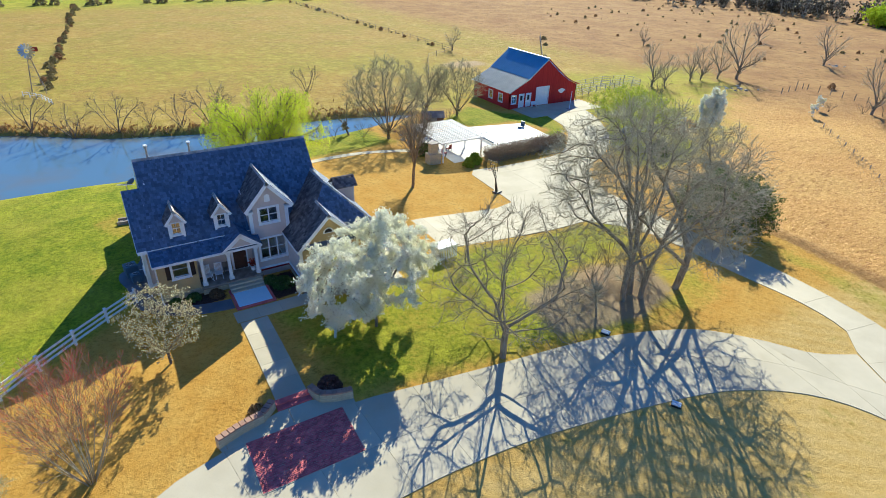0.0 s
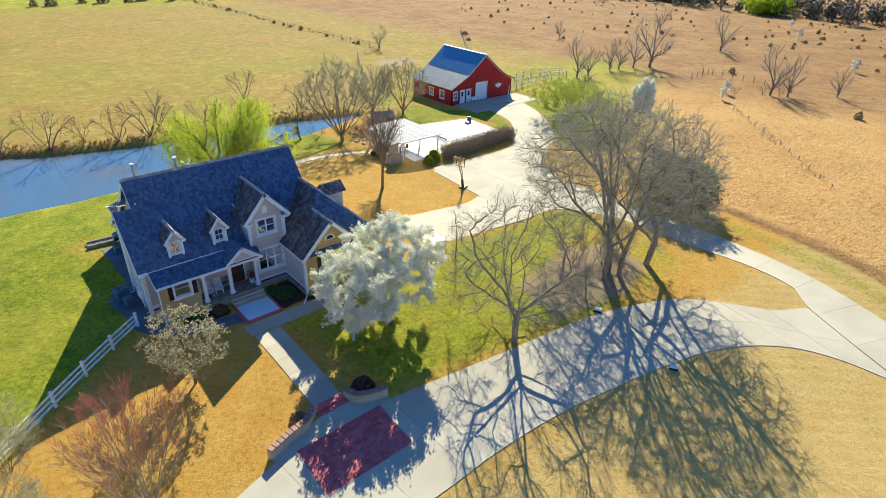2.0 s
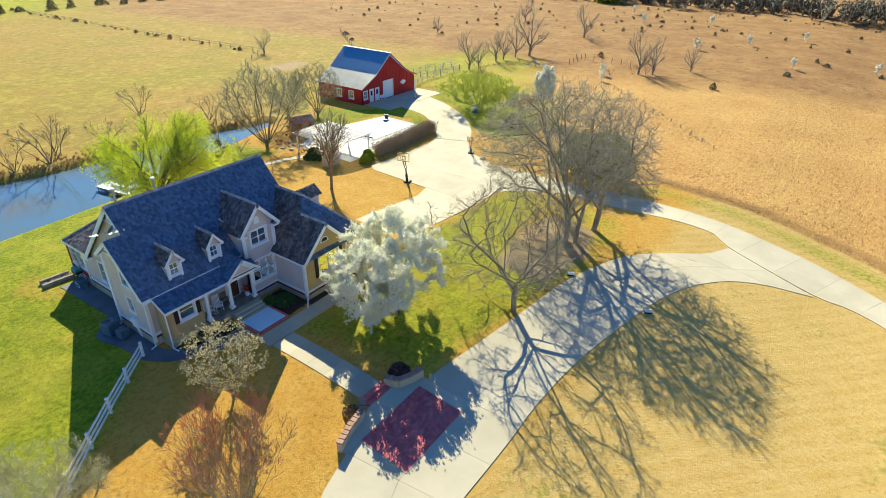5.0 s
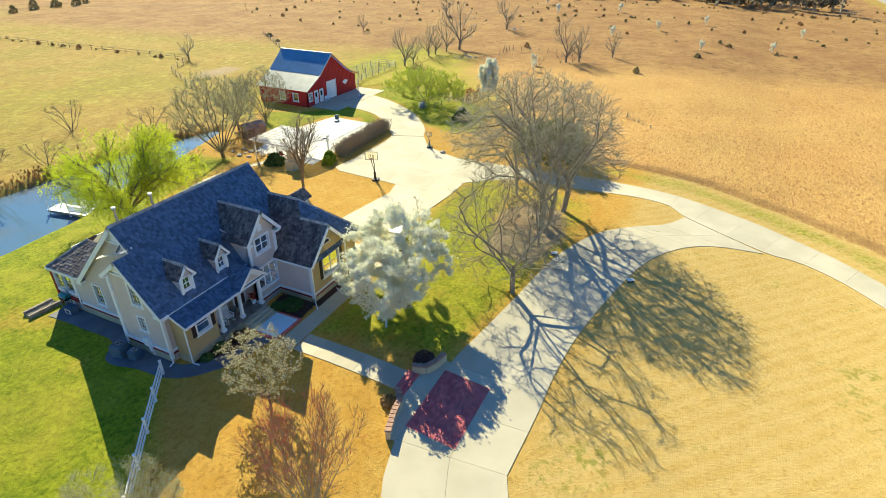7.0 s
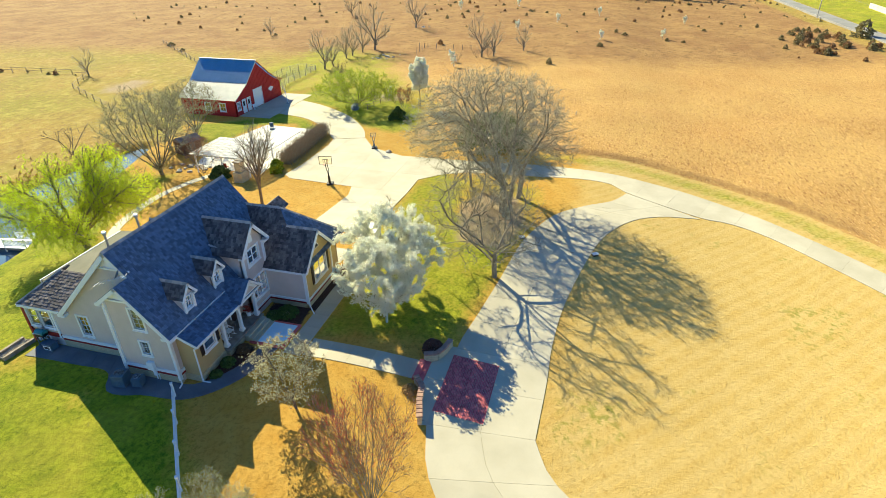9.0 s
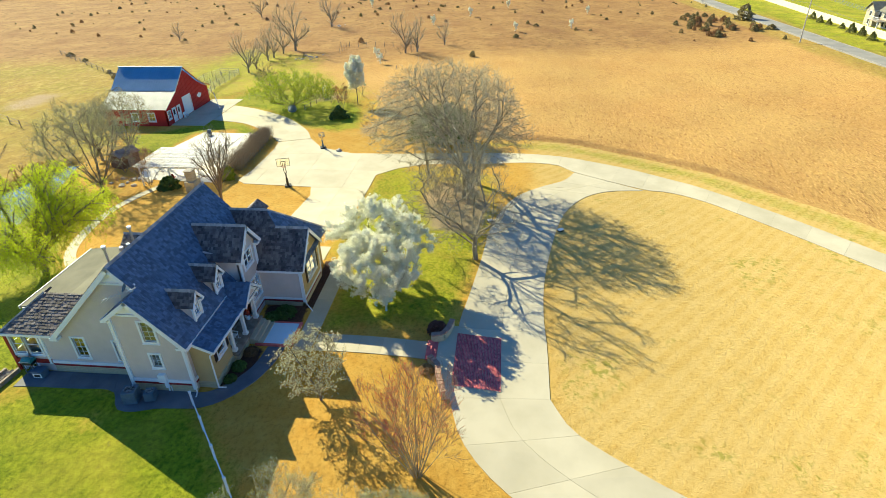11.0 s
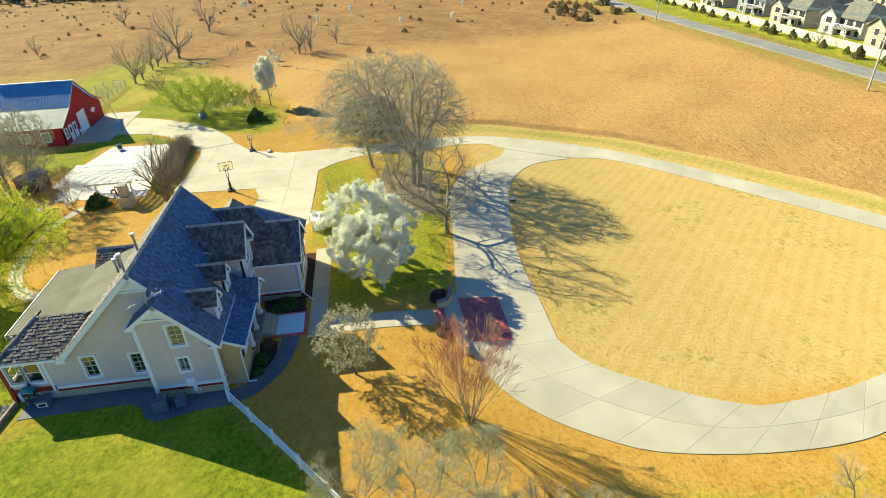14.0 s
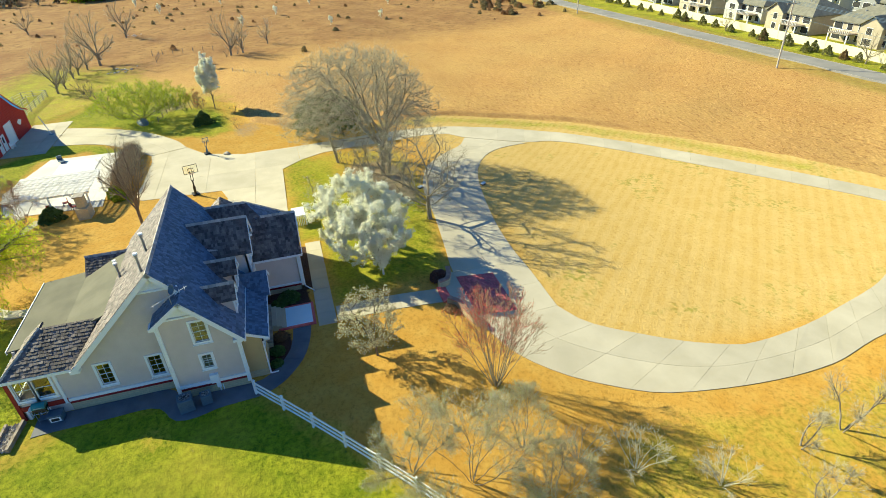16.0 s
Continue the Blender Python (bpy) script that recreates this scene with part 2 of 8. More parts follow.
M_RED = surface("dark_red_paint", (0.20, 0.012, 0.012), (0.26, 0.018, 0.016), 2, 30, 0.6, bump=0.1)
M_STONE = stonework("cream_limestone", (0.62, 0.53, 0.33), (0.52, 0.45, 0.29), (0.42, 0.38, 0.28))
M_BRICK = surface("red_paver", (0.58, 0.155, 0.15), (0.44, 0.10, 0.11), 2, 40, 0.85, island=0.3, bump=0.4)
M_CAP = surface("pale_brick_cap", (0.42, 0.27, 0.19), (0.34, 0.2, 0.15), 3, 40, 0.85, vary=0.15)
# Grey shakes with the sky's blue on shaded front slopes put into the colour.
M_SHAKE = surface("sky_tinted_roof_shakes", (0.095, 0.132, 0.212), (0.13, 0.17, 0.258), 2.5, 30, 0.6, bump=0.5, island=0.34, stretch=(1, 1, 0.3), spec=0.5)
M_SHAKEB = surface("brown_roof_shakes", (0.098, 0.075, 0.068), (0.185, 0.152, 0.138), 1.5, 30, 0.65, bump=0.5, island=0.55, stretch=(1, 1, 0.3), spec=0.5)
M_RIDGE = surface("weathered_ridge_cap", (0.40, 0.35, 0.31), (0.54, 0.48, 0.43), 3, 30, 0.7, vary=0.25)
M_FELT = surface("flat_roof_membrane", (0.125, 0.122, 0.085), (0.165, 0.158, 0.112), 0.6, 30, 0.9, bump=0.3)
M_GLASS = pane_glass("window_glass")
M_DARK = surface("dark_interior", (0.03, 0.03, 0.035), (0.05, 0.05, 0.05), 2, 20, 0.9)
M_SHUT = surface("dark_shutter_paint", (0.02, 0.012, 0.014), (0.035, 0.02, 0.02), 2, 30, 0.5)
M_STEEL = surface("galvanised_steel", (0.5, 0.51, 0.52), (0.6, 0.6, 0.62), 2, 30, 0.4, metal=0.9)
M_GREYF = surface("weathered_flue_metal", (0.30, 0.29, 0.26), (0.42, 0.40, 0.37), 2, 30, 0.6, metal=0.3)
M_GREYP = surface("grey_painted_metal", (0.085, 0.13, 0.18), (0.12, 0.165, 0.22), 2, 30, 0.5)
M_BLACK = surface("black_rubber", (0.015, 0.015, 0.017), (0.03, 0.03, 0.03), 3, 30, 0.6)
M_BLUER = surface("blue_roof_steel", (0.21, 0.45, 0.72), (0.25, 0.50, 0.78), 0.7, 20, 0.42, bump=0.05, spec=0.6)
M_ZINC = surface("pale_lean_to_steel", (0.50, 0.54, 0.54), (0.60, 0.63, 0.62), 0.8, 20, 0.45, bump=0.05, spec=0.6)
M_BARN = surface("barn_red_boards", (0.36, 0.014, 0.016), (0.45, 0.022, 0.022), 0.8, 14, 0.7, bump=0.3, stretch=(3, 3, 0.2))
M_BARK = surface("grey_bark", (0.13, 0.105, 0.078), (0.23, 0.19, 0.14), 4, 30, 0.9, bump=0.8, dist=0.02, stretch=(1, 1, 0.3))
M_TWIG = surface("pale_twigs", (0.40, 0.37, 0.255), (0.54, 0.505, 0.36), 1, 10, 0.85, bump=0)
M_TWIGR = surface("red_brown_twigs", (0.36, 0.19, 0.115), (0.46, 0.26, 0.155), 1, 10, 0.85, bump=0)
M_TWIGD = surface("brown_twigs", (0.27, 0.24, 0.16), (0.39, 0.35, 0.235), 1, 10, 0.85, bump=0)
M_BARKL = surface("pale_grey_bark", (0.20, 0.17, 0.12), (0.33, 0.285, 0.205), 4, 30, 0.9, bump=0.8, dist=0.02, stretch=(1, 1, 0.3))
M_SLATE = surface("dark_grey_concrete", (0.12, 0.128, 0.15), (0.175, 0.18, 0.20), 0.6, 25, 0.8, bump=0.2, vary=0.06)
M_WOOD = surface("weathered_wood", (0.22, 0.18, 0.14), (0.36, 0.31, 0.25), 2, 30, 0.85, bump=0.5, stretch=(1, 1, 0.2))
M_ROCK = surface("pale_rock", (0.35, 0.31, 0.26), (0.5, 0.46, 0.4), 2, 12, 0.9, bump=0.6, dist=0.03, vary=0.2)
M_BLOOM = leafy("white_blossom", (0.92, 0.92, 0.75), (0.97, 0.96, 0.87), trans=0.4)
M_BLOOM2 = leafy("fading_blossom", (0.50, 0.47, 0.27), (0.84, 0.81, 0.60), trans=0.55)
M_WILLOW = leafy("young_willow_leaf", (0.47, 0.57, 0.012), (0.68, 0.75, 0.03), trans=0.6)
M_GREENT = leafy("spring_leaf", (0.28, 0.36, 0.014), (0.47, 0.52, 0.04), trans=0.5)
M_CEDAR = leafy("cedar_foliage", (0.055, 0.10, 0.02), (0.15, 0.21, 0.05), trans=0.3)
M_RUSTC = leafy("russet_cedar_foliage", (0.10, 0.06, 0.03), (0.20, 0.11, 0.05))
M_OLIVE = leafy("olive_buds", (0.36, 0.39, 0.14), (0.54, 0.54, 0.27), trans=0.55)
M_REDBUD = leafy("red_buds", (0.40, 0.06, 0.05), (0.55, 0.12, 0.08), trans=0.3)
M_SLAT = surface("weathered_white_slats", (0.66, 0.65, 0.62), (0.80, 0.79, 0.76), 1.5, 30, 0.8, vary=0.2)
M_ASPH = surface("asphalt", (0.235, 0.225, 0.205), (0.30, 0.285, 0.26), 0.3, 20, 0.9, bump=0.2)


def water_material():
    m, nt, nn, bsdf = nodes_of("pond_water")
    murk = ramp(nt, noise_node(nt, 0.075, 4, 0.6), (0, 0, 0), (0.75, 0.75, 0.75), 0.46, 0.66)
    nt.links.new(mixc(nt, murk, (0.10, 0.165, 0.24), (0.15, 0.14, 0.10)), bsdf.inputs["Base Color"])
    bsdf.inputs["Roughness"].default_value, bsdf.inputs["IOR"].default_value = 0.08, 1.5
    bsdf.inputs["Specular IOR Level"].default_value = 0.45
    bumped(nt, bsdf, noise_node(nt, 2.2, 3, 0.5), 0.06, 0.03)
    return m


M_WATER = water_material()

# ---- geometry helpers ----


def thing(name, x, y, z, label, category, group="", turn=0.0, kind=""):
    ob = new(name)
    ob.empty_display_size = 0.3
    ob.matrix_basis = pose(x, y, z, 0, 0, turn)
    return tagged(ob, label, category, group, kind)


def part(name, bm, material, parent=None, label="", kind=""):
    """One mesh object from a bmesh (or a ready mesh) under a thing or a part, whose frame it shares."""
    if isinstance(bm, bmesh.types.BMesh):
        me = bpy.data.meshes.new(name)
        bm.to_mesh(me)
        bm.free()
    else:
        me = bm
    if material and not me.materials:
        me.materials.append(material)
    ob = new(name, me)
    ob.parent = parent
    return tagged(ob, label, "", "", kind)


def raw(name, verts, faces):
    me = bpy.data.meshes.new(name)
    me.from_pydata(verts, [], faces)
    me.update()
    return me


def add_box(bm, x0, x1, y0, y1, z0, z1, bevel=0.0, m=None):
    vs = [bm.verts.new((x, y, z)) for x in (x0, x1) for y in (y0, y1) for z in (z0, z1)]
    fs = [bm.faces.new([vs[i] for i in q]) for q in ((0, 1, 3, 2), (4, 6, 7, 5), (0, 4, 5, 1), (2, 3, 7, 6), (0, 2, 6, 4), (1, 5, 7, 3))]
    if bevel:
        es = list({e for f in fs for e in f.edges})
        out = bmesh.ops.bevel(bm, geom=es, offset=bevel, segments=1, affect="EDGES")
        vs = list({v for f in out["faces"] for v in f.verts} | {v for v in vs if v.is_valid})
    if m is not None:
        bmesh.ops.transform(bm, matrix=m, verts=vs)
    return bm


def box(x0, x1, y0, y1, z0, z1, bevel=0.0, m=None):
    return add_box(bmesh.new(), x0, x1, y0, y1, z0, z1, bevel, m)


def tube(p, q, r0, r1=None, sides=8):
    bm = bmesh.new()
    add_tube(bm, p, q, r0, r1, sides)
    return bm


def add_tube(bm, p, q, r0, r1=None, sides=8):
    p, q = Vector(p), Vector(q)
    r1 = r0 if r1 is None else r1
    rot = (q - p).to_track_quat("Z", "Y").to_matrix()
    rings = []
    for c, r in ((p, r0), (q, r1)):
        rings.append([bm.verts.new(c + rot @ Vector((r * math.cos(2 * math.pi * k / sides), r * math.sin(2 * math.pi * k / sides), 0))) for k in range(sides)])
    for k in range(sides):
        bm.faces.new((rings[0][k], rings[0][(k + 1) % sides], rings[1][(k + 1) % sides], rings[1][k]))
    bm.faces.new(rings[0][::-1])
    bm.faces.new(rings[1])
    return bm


def prism(poly, z0, z1):
    """A flat outline (counter-clockwise) drawn up from z0 to z1; each may be a number or a function of x, y."""
    bm = bmesh.new()
    lo = [bm.verts.new((x, y, z0(x, y) if callable(z0) else z0)) for x, y in poly]
    hi = [bm.verts.new((x, y, z1(x, y) if callable(z1) else z1)) for x, y in poly]
    bm.faces.new(hi)
    bm.faces.new(lo[::-1])
    for k in range(len(poly)):
        n = (k + 1) % len(poly)
        bm.faces.new((lo[k], lo[n], hi[n], hi[k]))
    return bm


def wall(outline, holes, origin, along, out, thick=0.18):
    """An upright wall from its outline in (along, z), with rectangular openings (u0, u1, z0, z1) cut through it."""
    from mathutils.geometry import tessellate_polygon
    loops = [outline] + [[(a, c), (a, d), (b, d), (b, c)] for a, b, c, d in holes]
    flat = [p for loop in loops for p in loop]
    tris = tessellate_polygon([[Vector((u, z, 0)) for u, z in loop] for loop in loops])
    o, a, n = Vector(origin), Vector(along), Vector(out)
    bm = bmesh.new()
    front = [bm.verts.new(o + a * u + Vector((0, 0, z))) for u, z in flat]
    back = [bm.verts.new(o + a * u + Vector((0, 0, z)) - n * thick) for u, z in flat]
    for t in tris:
        bm.faces.new([front[i] for i in t])
        bm.faces.new([back[i] for i in t[::-1]])
    k = 0
    for loop in loops:
        c = len(loop)
        for i in range(c):
            j = (i + 1) % c
            bm.faces.new((front[k + i], front[k + j], back[k + j], back[k + i]))
        k += c
    bmesh.ops.recalc_face_normals(bm, faces=bm.faces[:])
    return bm


def window(parent, origin, along, out, u0, u1, z0, z1, cols=2, rows=2, sashes=1, trim=0.14, name="window", sill=True):
    """A glazed opening: outer trim, sashes with bars, glass set back, a sill."""
    o, a, n = Vector(origin), Vector(along), Vector(out)
    m = Matrix(((a.x, n.x, 0, o.x), (a.y, n.y, 0, o.y), (0, 0, 1, 0), (0, 0, 0, 1)))
    m.translation = (o.x, o.y, o.z)
    win = thing(name, 0, 0, 0, "", "")
    win.parent = parent
    bm = bmesh.new()
    for q in ((u0 - trim, u0, z0 - trim, z1 + trim), (u1, u1 + trim, z0 - trim, z1 + trim), (u0, u1, z1, z1 + trim), (u0, u1, z0 - trim, z0)):
        add_box(bm, q[0], q[1], -0.03, 0.045, q[2], q[3], 0, m)
    part("window_trim", bm, M_WHITE, win)
    bm = bmesh.new()
    w = (u1 - u0) / sashes
    for s in range(sashes):
        a0, a1 = u0 + s * w, u0 + (s + 1) * w
        f = 0.045
        for q in ((a0, a0 + f, z0, z1), (a1 - f, a1, z0, z1), (a0 + f, a1 - f, z0, z0 + f), (a0 + f, a1 - f, z1 - f, z1), (a0 + f, a1 - f, (z0 + z1) / 2 - 0.02, (z0 + z1) / 2 + 0.02)):
            add_box(bm, q[0], q[1], -0.09, -0.04, q[2], q[3], 0, m)
        for c in range(1, cols):
            u = a0 + c * w / cols
            add_box(bm, u - 0.012, u + 0.012, -0.085, -0.05, z0 + f, z1 - f, 0, m)
        for r in range(1, rows):
            z = z0 + r * (z1 - z0) / rows
            add_box(bm, a0 + f, a1 - f, -0.083, -0.052, z - 0.012, z + 0.012, 0, m)
    part("sash", bm, M_WHITE, win)
    part("pane", box(u0, u1, -0.075, -0.068, z0, z1, 0, m), M_GLASS, win)
    if sill:
        part("window_sill", box(u0 - trim - 0.03, u1 + trim + 0.03, 0.0, 0.085, z0 - trim - 0.05, z0 - trim, 0, m), M_WHITE, win)
    return win


def roof_face(parent, pts, mat, thick=0.12, course=0.22, seed=1, name="roof_slope", ref=None, shakes=True):
    """A convex roof plane: a deck slab, and split shakes laid in courses up the slope."""
    rng = random.Random(seed)
    ps = [Vector(p) for p in pts]
    n = sum(((ps[i] - ps[0]).cross(ps[i + 1] - ps[0]) for i in range(1, len(ps) - 1)), Vector()).normalized()
    if n.z < 0:
        ps.reverse()
        n = -n
    u = Vector((0, 0, 1)).cross(n).normalized()
    v = n.cross(u).normalized()
    bm = bmesh.new()
    top = [bm.verts.new(p - n * 0.02) for p in ps]
    low = [bm.verts.new(p - n * thick) for p in ps]
    bm.faces.new(top)
    bm.faces.new(low[::-1])
    for k in range(len(ps)):
        j = (k + 1) % len(ps)
        bm.faces.new((low[k], low[j], top[j], top[k]))
    slope = part(name, bm, mat, parent)
    if not shakes:
        return slope
    o = ps[0]
    flat = [((p - o).dot(u), (p - o).dot(v)) for p in ps]
    vmin, vmax = min(f[1] for f in flat), max(f[1] for f in flat)
    verts, faces = [], []

    def spread(h):
        xs = []
        for k in range(len(flat)):
            (x0, y0), (x1, y1) = flat[k], flat[(k + 1) % len(flat)]
            if (y0 - h) * (y1 - h) < 0:
                xs.append(x0 + (x1 - x0) * (h - y0) / (y1 - y0))
        return (min(xs), max(xs)) if len(xs) > 1 else None

    h = vmin
    while h < vmax - 0.05:
        lo, hi = spread(h + 0.02), spread(min(h + course, vmax - 0.01))
        if lo and hi:
            a, b = max(lo[0], hi[0]), min(lo[1], hi[1])
            a, b = min(a, b), max(a, b)
            a, b = min(lo[0], a), max(lo[1], b)
            x = a
            while x < b - 0.03:
                w = min(rng.uniform(0.11, 0.26), b - x)
                t, drop = rng.uniform(0.016, 0.045), rng.uniform(-0.03, 0.02)
                y0, y1 = h + drop, min(h + course * 1.12, vmax)
                tl, tr = x + 0.006, x + w - 0.006
                if hi:
                    tl, tr = min(max(tl, hi[0]), hi[1]), max(min(tr, hi[1]), hi[0])
                k = len(verts)
                for uu, vv, nn in ((x + 0.006, y0, 0), (x + w - 0.006, y0, 0), (x + w - 0.006, y0, t), (x + 0.006, y0, t), (tl, y1, 0.006), (tr, y1, 0.006), (tl, y1, -0.015), (tr, y1, -0.015)):
                    verts.append(o + u * uu + v * vv + n * nn)
                faces += [(k, k + 1, k + 2, k + 3), (k + 3, k + 2, k + 5, k + 4), (k, k + 3, k + 4, k + 6), (k + 1, k + 7, k + 5, k + 2)]
                x += w
        h += course
    part("shingles", raw("shingles", verts, faces), mat, slope, kind="stuff")
    return slope


def ridge_caps(parent, p, q, mat=None, step=0.28, wide=0.125):
    """Bent cap pieces laid end over end along a ridge or hip."""
    p, q = Vector(p), Vector(q)
    d = q - p
    n = max(2, int(d.length / step))
    rot = d.to_track_quat("X", "Z").to_matrix().to_4x4()
    me = bpy.data.meshes.get("ridge_cap_piece")
    if me is None:
        s, t = 0.16, 0.03
        me = raw("ridge_cap_piece", [(-s, -wide, -0.13), (-s, 0, 0.02), (-s, wide, -0.13), (s, -wide, -0.1), (s, 0, 0.05), (s, wide, -0.1), (s, -wide, -0.14), (s, 0, 0.01), (s, wide, -0.14)],
                 [(0, 3, 4, 1), (1, 4, 5, 2), (3, 6, 7, 4), (4, 7, 8, 5)])
        me.materials.append(M_RIDGE)
    for k in range(n):
        ob = new("ridge_cap", me)
        ob.parent = parent
        ob.matrix_basis = Matrix.Translation(p + d * ((k + 0.5) / n)) @ rot


# ---- terrain ----
POND_X = (-120, -40, -11, 0, 4.5, 8.3, 11, 13.5, 17.6, 20.3, 32, 42)
POND_NEAR = (66, 37, 29.0, 28.0, 28.4, 28.8, 29.0, 29.5, 32.0, 32.8, 35.4, 38.5)
POND_FAR = (100, 66, 53, 46.5, 45.1, 44.1, 43.5, 43.4, 43.1, 43.0, 42.2, 39.6)


def smooth(a, b, x):
    t = np.clip((x - a) / (b - a), 0, 1)
    return t * t * (3 - 2 * t)


def pond_depth(x, y):
    near, far = np.interp(x, POND_X, POND_NEAR), np.interp(x, POND_X, POND_FAR)
    return np.where((x > -120) & (x < 43), np.minimum(y - near, far - y), -9.0)


def gz(x, y):
    """Height of the land: a pad under the house, a fall to the south, the pond's basin."""
    x, y = np.asarray(x, float), np.asarray(y, float)
    d = np.hypot(np.maximum(np.maximum(-1.5 - x, x - 17), 0), np.maximum(np.maximum(-7 - y, y - 14), 0))
    z = -1.3 * smooth(1.5, 20, d) - 1.0 * smooth(22, 42, -y) * (1 - smooth(70, 95, -y))
    w = smooth(-1.6, 1.6, pond_depth(x, y))
    return z * (1 - w) - 2.9 * w


def gh(x, y):
    return float(gz(x, y))


def spline(pts, n=8):
    """Points along a smooth curve through those given."""
    p = [np.array(q, float) for q in pts]
    p = [2 * p[0] - p[1]] + p + [2 * p[-1] - p[-2]]
    out = []
    for i in range(1, len(p) - 2):
        for k in range(n):
            t = k / n
            out.append(0.5 * (2 * p[i] + (p[i + 1] - p[i - 1]) * t + (2 * p[i - 1] - 5 * p[i] + 4 * p[i + 1] - p[i + 2]) * t**2 + (3 * p[i] - p[i - 1] - 3 * p[i + 1] + p[i + 2]) * t**3))
    out.append(p[-2])
    return np.array(out)


def inside(poly, X, Y):
    """How far points lie inside an outline (outside: minus)."""
    best, odd = np.full(X.shape, 1e9), np.zeros(X.shape, bool)
    for (x0, y0), (x1, y1) in zip(poly, list(poly[1:]) + [poly[0]]):
        dx, dy = x1 - x0, y1 - y0
        t = np.clip(((X - x0) * dx + (Y - y0) * dy) / (dx * dx + dy * dy + 1e-9), 0, 1)
        best = np.minimum(best, np.hypot(X - x0 - t * dx, Y - y0 - t * dy))
        if dy:
            odd ^= ((y0 > Y) != (y1 > Y)) & (X < x0 + (Y - y0) * dx / dy)
    return np.where(odd, best, -best)


YARD = [(53, -17), (52.4, -23), (51.5, -30), (48.2, -38.4), (43.3, -45.7), (32.6, -55.6), (22, -64), (0, -76), (-45, -80), (-75, -20), (-75, 60), (-11, 29.6), (0, 28.8), (11, 30), (20, 33.4), (32, 36), (42, 38), (46, 34), (56, 46), (72, 46), (74, 33), (82, 27), (80, 12), (72, 3), (60, 0), (54, -6)]
GREENS = [
    ([(-1.0, -0.6), (-11, -8.6), (-30, -22), (-75, -10), (-75, 50), (-11, 30), (0, 29), (8, 29.6), (14, 30.4), (20, 33.4), (31, 36), (33, 27), (24, 25), (17, 22.5), (13, 18.5), (11, 13), (2, 13)], 2.0, 0.95),
    ([(8.6, -16), (7, -6.2), (17, -6), (17, -3.8), (43, -3.8), (42.2, -7), (40.2, -9.8), (36, -10.6), (31, -11), (30, -19), (19, -17.6)], 1.6, 0.78),
    ([(29, -18.4), (35, -19.6), (40.5, -18.4), (43, -12), (42, -7), (34, -9)], 2.2, 0.52),
    ([(46, 40), (56, 50), (78, 52), (118, 46), (112, 26), (92, 18), (80, 6), (66, 2), (58, 4), (70, 30)], 6.0, 0.57),
    ([(-9.9, -21), (-10.6, -27), (-10.9, -33), (-10.6, -40), (-8.5, -47), (-30, -70), (-75, -60), (-60, -20), (-18, -15)], 2.0, 0.44),
    ([(-60, 62), (20, 60), (70, 56), (80, 90), (10, 120), (-60, 120)], 25.0, 0.3),
    ([(48, 17), (54, 16.5), (58.5, 21.5), (61, 27), (55, 32), (52, 38), (44, 33), (46, 28), (54, 27.5), (56, 22)], 1.2),
    ([(55.5, 6), (58, 12), (66, 21), (70, 31), (80, 27), (77, 14), (68, 4.5), (57, 2.5)], 1.8),
    ([(49.5, -18), (47.8, -30), (42.2, -42), (30, -53.4), (16, -63.4), (18, -65.2), (32, -55.4), (43, -45), (48, -37.4), (51.4, -27), (52, -8)], 1.2, 0.46),
]


def axis(a, b, step, reach, grow=1.22):
    v = list(np.arange(a, b + step / 2, step))
    s, x = step, v[-1]
    while x < reach:
        s *= grow
        x += s
        v.append(x)
    s, x = step, v[0]
    while x > -reach:
        s *= grow
        x -= s
        v.insert(0, x)
    return np.array(v)


